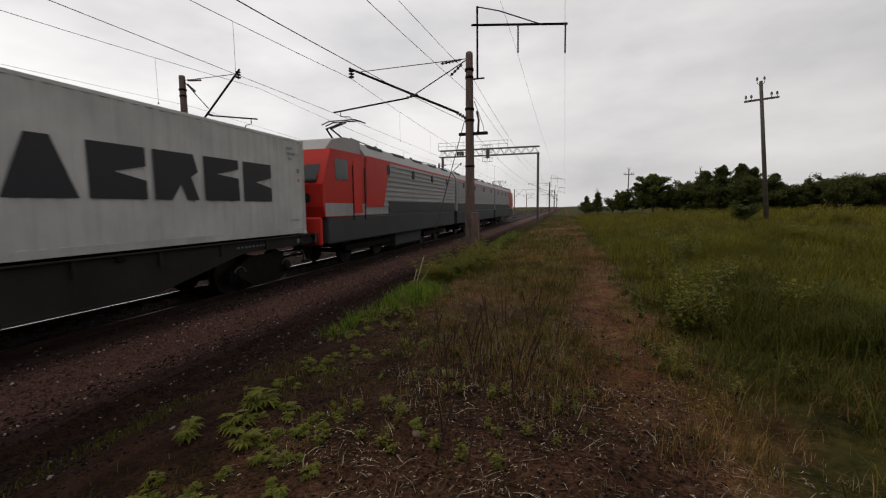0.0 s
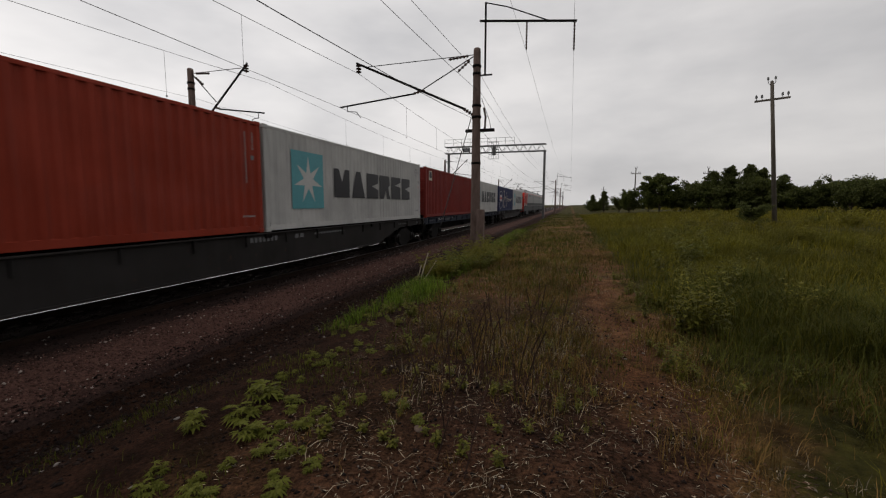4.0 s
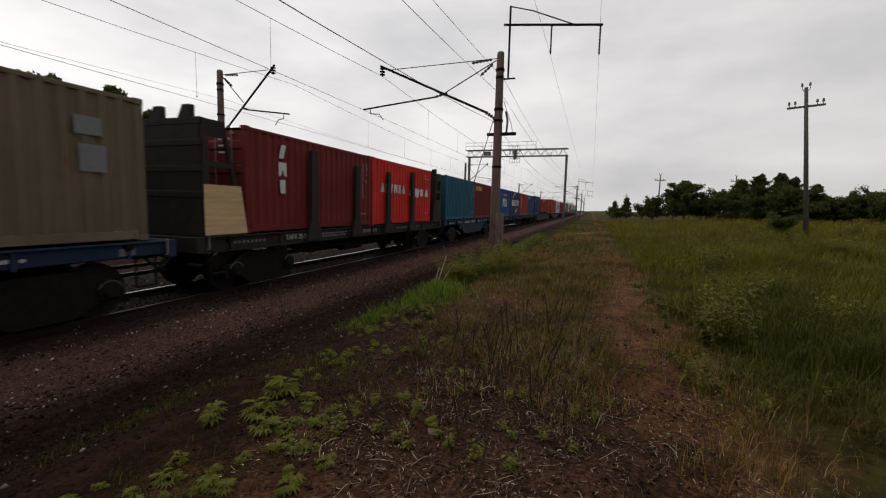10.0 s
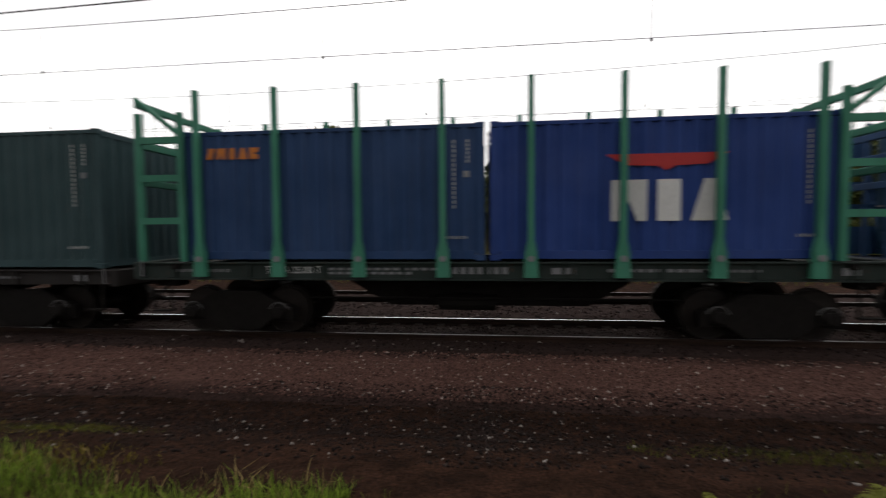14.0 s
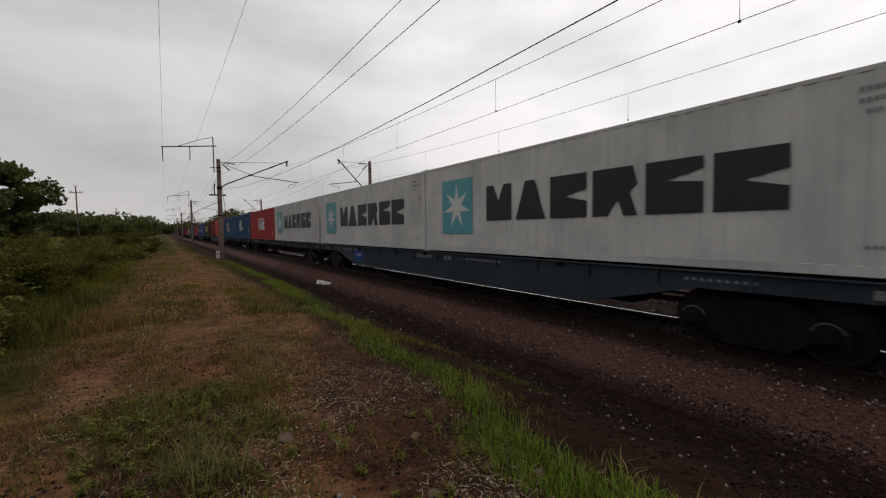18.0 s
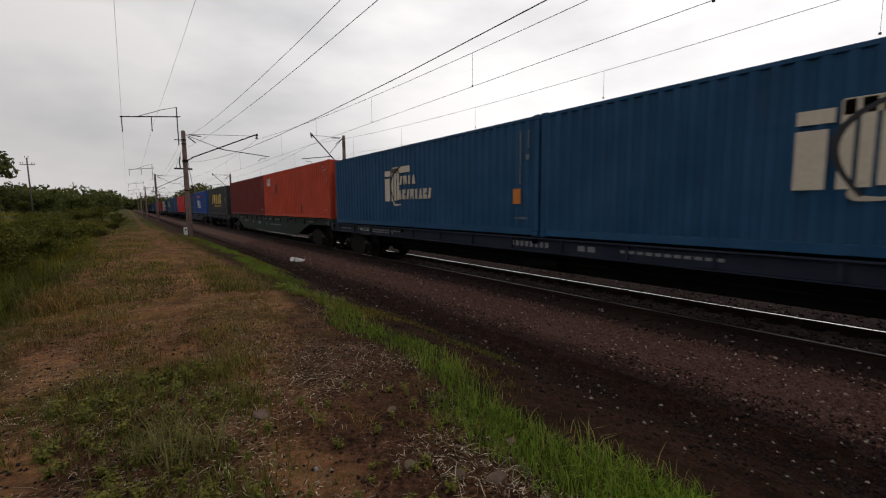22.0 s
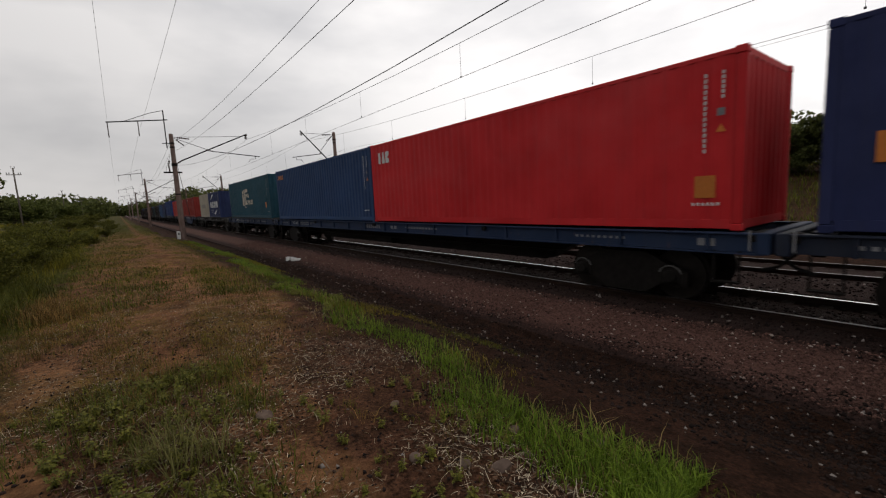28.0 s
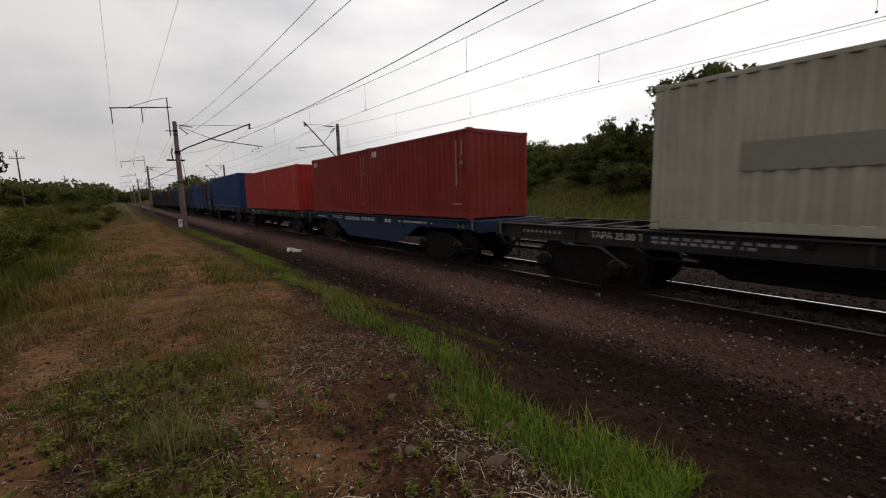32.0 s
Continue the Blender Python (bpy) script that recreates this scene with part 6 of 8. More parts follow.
def loco_section(u_rear, cab, label):
    """One section, 17 m long; cab is -1 for a cab at its rear, +1 at its front, 0 for none."""
    L, hw = 17.1, 1.5
    uc = u_rear - L / 2 - 0.25
    ob = thing("locomotive_section", pose(X1, -uc, RZ), label, "locomotive", "locomotive sections")
    hl = L / 2
    side_lo = hl if cab <= 0 else hl - 2.9
    y0, y1 = (-hl + 3.0 if cab < 0 else -hl), (hl - 3.0 if cab > 0 else hl)
    raised("skirt", join(box(-hw, hw, -hl + 0.2, hl - 0.2, 0.62, 1.32, 0.04)), M["loco_grey"], ob, "dark grey lower body")
    wall = [box(-hw, hw, y0, y1, 1.32, 3.35, 0.03)]
    for i in range(9):
        z = 1.62 + i * 0.19
        raised("rib", box(hw, hw + 0.035, y0 + 0.6, y1 - 0.2, z, z + 0.085, 0.012), M["loco_silver"], ob)
    raised("body_wall", join(*wall), M["loco_silver"], ob, "ribbed silver-grey body side")
    raised("roof", extrude([(-hw, 3.35), (-1.15, 3.95), (-0.85, 4.1), (0.85, 4.1), (1.15, 3.95), (hw, 3.35)], y0, y1, "y"), M["loco_silver"], ob, "grey sloped roof")
    raised("lower_panel", box(hw, hw + 0.036, y0 + (2.2 if cab < 0 else 0.3), y1 - 0.2, 1.36, 1.8, 0.01), M["loco_grey"], ob, "dark grey lower side panel")
    raised("belt_stripe", box(-hw - 0.004, hw + 0.004, y0 + 0.2, y1, 3.28, 3.36), M["loco_red"], ob, "thin red stripe")
    for i in range(5):
        yy = y0 + 1.6 + i * (y1 - y0 - 3.2) / 4
        raised("roof_vent", box(-0.7, 1.22, yy - 0.75, yy + 0.75, 3.62, 4.02, 0.05), M["loco_grey"], ob, "dark louvred roof vent")
    for i in range(6):
        yy = y0 + 1.0 + i * (y1 - y0 - 2.0) / 5
        raised("roof_insulator", lathe([(0, 0.05), (0.05, 0.11), (0.12, 0.05), (0.17, 0.11), (0.24, 0.05), (0.29, 0.1), (0.38, 0.04)], (0.35 if i % 2 else -0.35, yy, 4.08), (0, 0, 1), 10), M["insulator"], ob)
    raised("bus_bar", path_tube([(0.35, y0 + 1.0, 4.47), (-0.3, (y0 + y1) / 2, 4.5), (0.35, y1 - 1.0, 4.47)], 0.03), M["wire"], ob)
    for i in range(4):
        yy = y0 + 2.2 + i * (y1 - y0 - 4.4) / 3
        raised("round_window", lathe([(0, 0.2), (0.045, 0.2), (0.05, 0.15)], (hw, yy, 3.0), (1, 0, 0), 14), M["loco_grey"], ob)
    if cab:
        s = cab
        ye = s * hl
        outline = [(s * (hl - 3.0), 1.32), (ye, 1.32), (ye + s * 0.12, 1.6), (ye + s * 0.1, 2.25), (s * (hl - 0.45), 3.3), (s * (hl - 3.0), 3.35)]
        raised("cab", extrude(outline, -hw - 0.002, hw + 0.002, "x"), M["loco_red"], ob, "bright red driver's cab")
        slash = [(s * (hl - 3.0), 1.6), (s * (hl - 4.6), 1.6), (s * (hl - 5.4), 3.3), (s * (hl - 3.0), 3.3)]
        raised("red_slash", extrude(slash, hw + 0.038, hw + 0.042, "x"), M["loco_red"], ob, "red panel cut on a slant")
        raised("cab_roof", extrude([(s * (hl - 3.0), 3.35), (s * (hl - 0.45), 3.3), (s * (hl - 0.9), 3.75), (s * (hl - 1.8), 4.0), (s * (hl - 3.0), 4.05)], -1.3, 1.3, "x"), M["loco_silver"], ob, "pale grey cab roof")
        raised("cab_base", box(-hw - 0.004, hw + 0.004, min(ye, s * (hl - 3.0)), max(ye, s * (hl - 3.0)), 1.32, 1.72, 0.02), M["loco_silver"], ob, "silver band below the cab")
        raised("windscreen", extrude([(ye + s * 0.11, 2.32), (s * (hl - 0.40), 3.15), (s * (hl - 0.44), 3.15), (ye + s * 0.05, 2.32)], -1.25, 1.25, "x"), M["glass"], ob, "dark sloped windscreen")
        raised("side_window", box(hw, hw + 0.012, min(s * (hl - 0.7), s * (hl - 1.55)), max(s * (hl - 0.7), s * (hl - 1.55)), 2.4, 3.05, 0.004), M["glass"], ob, "dark cab side window")
        raised("cab_door", box(hw, hw + 0.02, min(s * (hl - 2.0), s * (hl - 2.65)), max(s * (hl - 2.0), s * (hl - 2.65)), 1.4, 3.1, 0.006), M["loco_red"], ob)
        for yy in (1.85, 2.8):
            raised("handrail", path_tube([(hw + 0.06, s * (hl - yy), 1.2), (hw + 0.06, s * (hl - yy), 2.9)], 0.02), M["dark_steel"], ob)
        raised("buffer_plate", box(-1.4, 1.4, min(ye, ye + s * 0.15), max(ye, ye + s * 0.15), 0.6, 1.32, 0.04), M["loco_red"], ob, "red end apron")
        for x in (-0.9, 0.9):
            raised("headlight", lathe([(0, 0.14), (0.06, 0.14), (0.08, 0.1)], (x, ye + s * 0.08, 1.85), (0, s, 0), 14), M["glass"], ob)
        pan = raised("pantograph", join(path_tube([(-0.3, s * (hl - 4.0), 4.15), (-0.1, s * (hl - 2.9), 4.75), (-0.1, s * (hl - 4.1), 5.35)], 0.04), path_tube([(0.3, s * (hl - 4.0), 4.15), (0.1, s * (hl - 2.9), 4.75), (0.1, s * (hl - 4.1), 5.35)], 0.04)), M["dark_steel"], ob, "raised dark pantograph")
        part("collector", join(path_tube([(-0.95, s * (hl - 4.25), 5.4), (-0.6, s * (hl - 4.25), 5.52), (0.6, s * (hl - 4.25), 5.52), (0.95, s * (hl - 4.25), 5.4)], 0.025), path_tube([(-0.95, s * (hl - 3.95), 5.4), (-0.6, s * (hl - 3.95), 5.52), (0.6, s * (hl - 3.95), 5.52), (0.95, s * (hl - 3.95), 5.4)], 0.025)), M["dark_steel"], pan, "double collector bow")
    if cab >= 0:
        raised("gangway", box(-0.8, 0.8, -hl - 0.25, -hl + 0.1, 1.2, 3.4, 0.04), M["rubber"], ob, "black rubber gangway")
    if cab <= 0:
        raised("gangway", box(-0.8, 0.8, hl - 0.1, hl + 0.25, 1.2, 3.4, 0.04), M["rubber"], ob, "black rubber gangway")
    wheelset, frame_, bolster, spring, arcm, cap = bogie_meshes()
    for yb in (-4.6, 4.6):
        bo = part("bogie", join(box(-1.1, 1.1, yb - 0.4, yb + 0.4, 0.5, 0.8, 0.05), box(0.98, 1.18, yb - 2.1, yb + 2.1, 0.52, 0.78, 0.04), box(-1.18, -0.98, yb - 2.1, yb + 2.1, 0.52, 0.78, 0.04)), M["dark_steel"], ob, "dark two-axle motor bogie")
        for s in (-1.45, 1.45):
            part("wheelset", wheelset, None, bo, at=pose(0, yb + s, 0.5))
    part("under_tank", box(-1.2, 1.2, -1.9, 1.9, 0.3, 0.95, 0.05), M["loco_grey"], ob)
    coupler(ob, -hl, -1)
    MOVING.append((ob, uc, RZ))


loco_section(-12.0, -1, "rear section of a red and silver electric locomotive")
loco_section(-29.6, 0, "middle section of a silver electric locomotive without a cab")
loco_section(-47.2, 1, "leading section of a red and silver electric locomotive")

# ---- vegetation ----


GX, GY, GZ = np.array(gx), np.array(gy), np.array([v[2] for v in gv]).reshape(len(gy), len(gx))


def heights(x, y):
    """Ground height at many points, read off the ground's own mesh."""
    i = np.clip(np.searchsorted(GX, x) - 1, 0, len(GX) - 2)
    j = np.clip(np.searchsorted(GY, y) - 1, 0, len(GY) - 2)
    a, b = (x - GX[i]) / (GX[i + 1] - GX[i]), (y - GY[j]) / (GY[j + 1] - GY[j])
    return (GZ[j, i] * (1 - a) + GZ[j, i + 1] * a) * (1 - b) + (GZ[j + 1, i] * (1 - a) + GZ[j + 1, i + 1] * a) * b


LATTICE = np.random.default_rng(99).uniform(-1, 1, (256, 256))


def patch_noise(x, y, scale):
    """Smooth value noise from -1 to 1, two octaves."""
    out = 0.0
    for k, w in ((1.0, 0.65), (2.3, 0.35)):
        u, v = x * scale * k + 71.3, y * scale * k + 37.7
        i, j = np.floor(u).astype(int), np.floor(v).astype(int)
        a, b = u - i, v - j
        a, b = a * a * (3 - 2 * a), b * b * (3 - 2 * b)
        i0, i1, j0, j1 = i % 256, (i + 1) % 256, j % 256, (j + 1) % 256
        out = out + w * ((LATTICE[j0, i0] * (1 - a) + LATTICE[j0, i1] * a) * (1 - b) + (LATTICE[j1, i0] * (1 - a) + LATTICE[j1, i1] * a) * b)
    return out


def blades(name, n, region, h0, h1, width, mat, label, seed, droop=0.5, category="grass"):
    """Many single blades: region(rng, n) gives their feet. Each is a tapered strip bent once."""
    rng = np.random.default_rng(seed)
    x, y = region(rng, n)
    n = len(x)
    z = heights(x, y) - 0.01
    h = rng.uniform(h0, h1, n) * rng.uniform(0.6, 1.0, n) * (1 + 0.6 * patch_noise(x, y, 0.8))
    t = rng.uniform(0, 2 * np.pi, n)
    lean = rng.uniform(0.1, droop, n) * h
    w = width * rng.uniform(0.6, 1.3, n)
    cx, sx = np.cos(t), np.sin(t)
    v = np.empty((n, 5, 3))
    base = np.stack([x, y, z], -1)
    sidev = np.stack([-sx, cx, 0 * x], -1) * (w / 2)[:, None]
    mid = base + np.stack([cx * lean * 0.3, sx * lean * 0.3, h * 0.6], -1)
    tip = base + np.stack([cx * lean, sx * lean, h * rng.uniform(0.75, 1.0, n)], -1)
    v[:, 0], v[:, 1], v[:, 2], v[:, 3], v[:, 4] = base - sidev, base + sidev, mid + sidev * 0.75, mid - sidev * 0.75, tip
    i = np.arange(n)[:, None] * 5
    f = np.concatenate([i + [0, 1, 2], i + [0, 2, 3], i + [3, 2, 4]], 0)
    return stuff_mesh(name, v.reshape(-1, 3), f, mat, label, category)


def patchy(rng, n, x0, x1, y0, y1, scale, level, ypow=1.0):
    """Feet spread over a rectangle, thinned by a noise, denser towards y = 0."""
    m = int(n * 2.2)
    x = rng.uniform(x0, x1, m)
    s = rng.uniform(0, 1, m)
    if y0 >= 0:
        y = y0 + (y1 - y0) * s ** ypow
    elif y1 <= 0:
        y = y1 - (y1 - y0) * s ** ypow
    else:
        y = np.where(rng.uniform(0, 1, m) < 0.5, y1 * s ** ypow, y0 * s ** ypow)
    keep = patch_noise(x, y, scale) + rng.uniform(-0.25, 0.25, m) > level
    return x[keep][:n], y[keep][:n]


def where(fn, *args, **kw):
    """A region thinned by a chance fn(x, y) from 0 to 1."""
    def region(r, n):
        x, y = patchy(r, n, *args, **kw)
        k = r.uniform(0, 1, len(x)) < fn(x, y)
        return x[k], y[k]
    return region


def ramp(a, b, v):
    return np.clip((v - a) / (b - a), 0, 1)


def verge_line(y):
    """The bank's shoulder above the ditch."""
    return np.interp(y, [-40, -20, -11, -5, -2, -1, 0.5, 2.0, 3.0, 6.5, 12, 30], [-3.6, -3.4, -3.05, -2.72, -2.24, -2.05, -2.0, -2.15, -2.3, -3.0, -3.2, -3.5])


def path_line(y):
    """The middle of the trodden path."""
    return np.where(y > 0, np.clip(0.38 + 0.03 * y, 0, 0.75), np.clip(0.28 + 0.11 * y, -1.15, 0.6))


def off_path(x, y):
    return ramp(0.15, 0.45, np.abs(x - path_line(y) + 0.15 * np.sin(y * 1.1)))


def near_verge(half):
    return lambda x, y: ramp(half, half * 0.35, np.abs(x - verge_line(y) - 0.15 * np.sin(y * 1.9)))


def field_edge(x, y):
    edge = np.interp(y, [-40, -16, -8, -5, 2, 5, 8, 20], [1.2, 1.0, 1.0, 1.5, 2.2, 1.35, 1.05, 1.05])
    return ramp(0.0, 0.5, x - edge - 0.2 * np.sin(y * 2.3) - 0.15 * np.sin(y * 5.1))


# the shoulder above the ditch
blades("verge_grass", 30000, where(near_verge(0.75), -4.4, -1.0, 1.0, 40, 0.9, 0.0, ypow=1.4), 0.03, 0.13, 0.008, M["grass_weedy"], "thin green grass along the ditch edge", 1, 0.9)
blades("verge_grass", 26000, where(lambda x, y: near_verge(0.8)(x, y) * ramp(4.5, 8, y), -4.4, -1.6, 4.5, 32, 0.9, -0.1, ypow=1.3), 0.1, 0.36, 0.011, M["grass_green"], "lush green grass along the ditch edge", 14, 0.9)
blades("verge_grass", 66000, where(near_verge(0.42), -4.2, -1.5, -32, -0.9, 1.1, -0.22, ypow=2.0), 0.05, 0.21, 0.0075, M["grass_green"], "short bright green grass strip along the ditch", 2, 0.95)
blades("verge_grass", 3500, where(near_verge(0.62), -4.2, -1.5, -14, -0.9, 0.8, -0.1, ypow=1.6), 0.05, 0.2, 0.007, M["grass_dry"], "yellowed grass among the green strip", 16, 1.3)
blades("verge_grass", 26000, where(lambda x, y: ramp(-2.5, -7.0, y), -4.4, -2.7, -40, -2.5, 0.8, 0.15, ypow=1.5), 0.03, 0.1, 0.008, M["grass_field"], "thin grass in the ditch", 12, 0.9)
blades("verge_grass", 4000, where(lambda x, y: ramp(1.0, 0.2, np.hypot((x + 3.95) / 0.5, (y + 4.6) / 1.3)), -4.7, -3.3, -6.2, -3.0, 1.0, -0.3, ypow=1.0), 0.03, 0.11, 0.007, M["grass_weedy"], "thin olive grass in the ditch", 17, 1.0)
blades("verge_grass", 5000, lambda r, n: patchy(r, n, -4.8, -2.9, 1.5, 30, 0.8, 0.3, ypow=1.4), 0.03, 0.1, 0.008, M["grass_weedy"], "thin grass in the ditch", 13, 0.9)


def tufts(name, n, per, fn, x0, x1, y0, y1, h0, h1, mat, seed, label, width=0.005, spread=0.04, ypow=1.5, level=-0.2):
    """Blades gathered in small tufts."""
    def region(rg, m):
        cx, cy = where(fn, x0, x1, y0, y1, 0.9, level, ypow=ypow)(rg, n)
        k = rg.integers(0, len(cx), len(cx) * per)
        return cx[k] + rg.normal(0, spread, len(k)), cy[k] + rg.normal(0, spread, len(k))
    blades(name, n * per, region, h0, h1, width, mat, label, seed, 1.3)


def bank_ahead(x, y):
    return (0.3 + 0.7 * np.maximum(off_path(x, y), ramp(8, 13, y))) * ramp(2.4, 4.4, y + 0.5 * x + 0.35 * np.sin(3 * x)) * ramp(0.3, 1.1, x - verge_line(y))


def bank_behind(x, y):
    sand = np.minimum(np.minimum(np.hypot((x + 0.72) / 0.42, (y + 2.2) / 0.55), np.hypot((x - 0.68) / 0.26, (y + 3.6) / 0.75)), np.hypot((x - 0.78) / 0.3, (y + 5.6) / 0.8))
    return (0.25 + 0.75 * off_path(x, y)) * ramp(0.9, 1.3, sand) * ramp(0.4, 1.2, x - verge_line(y)) * (1 - 0.8 * bare_soil(x, y))


def bare_soil(x, y):
    """The strip of dark bare soil between the path and the verge, behind."""
    edge = np.interp(y, [-8.5, -6.6, -3.2, -1.0], [-2.3, -1.65, -0.7, -0.5]) + 0.18 * np.sin(y * 4.1) + 0.25 * patch_noise(x, y, 1.2)
    return ramp(0.25, -0.2, x - edge)


tufts("grass_tufts", 900, 15, bank_ahead, -2.6, 1.3, 2.6, 14, 0.05, 0.26, M["grass_mixed"], 53, "dry brown grass tufts on the bank", 0.0045, 0.06, 1.5, 0.1)
tufts("grass_tufts", 800, 14, bank_ahead, -2.4, 1.3, 3.0, 14, 0.04, 0.2, M["grass_bank"], 52, "low green tufts on the bank", 0.006, 0.07, 1.5, 0.0)
tufts("dry_grass", 700, 7, bank_ahead, -2.1, 0.9, 2.0, 12, 0.05, 0.2, M["straw_blade"], 64, "bleached grass tufts on the bank", 0.003, 0.06)
tufts("dry_grass", 420, 8, bank_behind, -2.0, 1.1, -10, -1.4, 0.03, 0.13, M["straw_blade"], 65, "bleached grass tufts on the bank", 0.003, 0.06)
tufts("dry_grass", 150, 6, lambda x, y: 0.9 + 0 * x, -2.0, 1.6, 1.3, 4.0, 0.03, 0.12, M["straw_blade"], 71, "bleached grass tufts on the dark soil", 0.0028, 0.05)
tufts("dry_grass", 120, 6, lambda x, y: bare_soil(x, y) * ramp(0.2, 0.5, x - verge_line(y)), -2.5, -0.5, -8, -1.2, 0.02, 0.1, M["straw_blade"], 72, "bleached grass tufts on the dark soil", 0.0028, 0.05)
tufts("grass_tufts", 90, 14, lambda x, y: 0.9 + 0 * x, -1.9, 1.6, 1.4, 3.8, 0.03, 0.12, M["grass_mixed"], 56, "dry grass tufts on the dark soil")
tufts("grass_tufts", 130, 14, lambda x, y: bare_soil(x, y) * ramp(0.2, 0.5, x - verge_line(y)), -2.5, -0.5, -8, -1.2, 0.03, 0.12, M["grass_bank"], 73, "low green tufts on the dark soil")
tufts("grass_tufts", 900, 14, bank_behind, -2.0, 1.2, -10, -1.4, 0.03, 0.12, M["grass_bank"], 51, "low green tufts on the bank")
tufts("grass_tufts", 420, 16, lambda x, y: ramp(1.1, 0.3, np.hypot((x - 0.02) * 0.9 + 0.5 * patch_noise(x, y, 1.9), (y + 3.2) * 0.5)), -0.8, 0.9, -5, -1.9, 0.05, 0.17, M["grass_weedy"], 57, "dark green tufts beside the path", 0.007, 0.07, 1.0)
tufts("grass_tufts", 6, 46, lambda x, y: 1.0 + 0 * x, -0.32, 0.05, -3.45, -2.9, 0.2, 0.44, M["grass_pale"], 74, "tall spiky pale green grass tuft", 0.007, 0.05, 1.0)
tufts("grass_tufts", 600, 14, bank_behind, -2.2, 1.2, -9, -1.4, 0.04, 0.16, M["grass_mixed"], 58, "dry brown grass tufts on the bank")
blades("moss", 60000, where(bank_behind, -2.4, 1.3, -26, -3.6, 0.7, -0.05, ypow=1.4), 0.012, 0.05, 0.008, M["moss"], "low mossy growth on the soil", 59, 1.2, "moss")
blades("moss", 36000, where(bank_ahead, -2.6, 1.3, 3.5, 24, 0.7, 0.0, ypow=1.3), 0.015, 0.07, 0.008, M["moss"], "low mossy growth on the soil", 60, 1.2, "moss")
blades("bank_grass", 36000, where(lambda x, y: np.maximum(off_path(x, y), 0.8 * ramp(9, 14, y)) * ramp(6, 12, y), -3.4, 1.4, 6, 80, 0.4, -0.1, ypow=1.3), 0.05, 0.22, 0.012, M["grass_weedy"], "grass on top of the bank", 5, 0.9)
blades("bank_grass", 30000, where(lambda x, y: 0.35 + 0.65 * off_path(x, y), -2.9, 1.3, -90, -9, 0.4, -0.2, ypow=1.5), 0.04, 0.15, 0.013, M["grass_weedy"], "short grass on top of the bank", 6, 0.9)
tufts("dry_grass", 22, 60, lambda x, y: 1.0 + 0 * x, 0.55, 1.3, -10.6, -8.6, 0.12, 0.42, M["grass_mixed"], 66, "dead brown brush beside the path", 0.006, 0.16, 1.0)
# round the camera's own standing place
tufts("grass_tufts", 160, 14, lambda x, y: ramp(0.4, 1.0, x - verge_line(y)), -2.2, 1.4, -1.8, 1.8, 0.03, 0.12, M["grass_mixed"], 67, "dry grass tufts on the bank", 0.005, 0.05, 1.0)
blades("verge_grass", 7000, where(near_verge(0.45), -3.0, -1.2, -1.6, 1.6, 0.9, -0.2, ypow=1.0), 0.03, 0.12, 0.008, M["grass_weedy"], "thin green grass along the ditch edge", 15, 0.9)
blades("field_grass", 16000, where(lambda x, y: ramp(1.6, 2.6, x), 1.0, 9, -3.6, 3.0, 0.5, -0.4, ypow=1.0), 0.1, 0.36, 0.008, M["grass_meadow"], "dense soft meadow grass beside the path", 68, 1.5)


# the meadow, and its ragged low edge
def red_soil(x, y):
    """Chance of growth round the bare reddish patch beside the path."""
    return ramp(0.75, 1.15, np.hypot((x - 1.25) / 0.75, (y - 3.1) / 0.95) + 0.3 * patch_noise(x, y, 1.7))


tufts("grass_tufts", 1300, 16, lambda x, y: red_soil(x, y) * ramp(0.75, 1.2, x - 0.25 * np.sin(y * 3)), 0.5, 4.0, 1.2, 9, 0.04, 0.17, M["grass_bank"], 61, "low grass at the meadow's edge", 0.006, 0.07, 1.2)
tufts("grass_tufts", 500, 12, lambda x, y: (0.25 + 0.75 * red_soil(x, y)) * ramp(0.7, 1.4, x), 0.6, 3.4, 1.2, 7, 0.04, 0.2, M["grass_mixed"], 62, "dry grass at the meadow's edge", 0.006, 0.07, 1.2)
tufts("grass_tufts", 900, 16, lambda x, y: ramp(1.0, 1.5, x), 0.8, 4.0, -10, -3.0, 0.04, 0.16, M["grass_bank"], 63, "low grass at the meadow's edge", 0.006, 0.07, 1.2)
blades("field_grass", 100000, where(lambda x, y: field_edge(x, y) * red_soil(x, y), 1.0, 9, 1.8, 28, 0.5, -0.3, ypow=1.2), 0.08, 0.3, 0.007, M["grass_weedy"], "dense soft meadow grass beside the path", 54, 1.5)
blades("field_grass", 80000, where(field_edge, 1.0, 9, -28, -3.2, 0.5, -0.3, ypow=1.2), 0.06, 0.24, 0.007, M["grass_weedy"], "dense soft meadow grass beside the path", 55, 1.5)
blades("field_grass", 100000, where(field_edge, 1.3, 22, 6, 66, 0.3, -0.35, ypow=1.25), 0.2, 0.55, 0.015, M["grass_meadow"], "tall uncut meadow grass", 7, 1.3)
blades("field_grass", 80000, where(field_edge, 1.5, 22, -75, -8, 0.3, -0.3, ypow=1.25), 0.18, 0.5, 0.015, M["grass_meadow"], "tall uncut meadow grass", 8, 1.3)
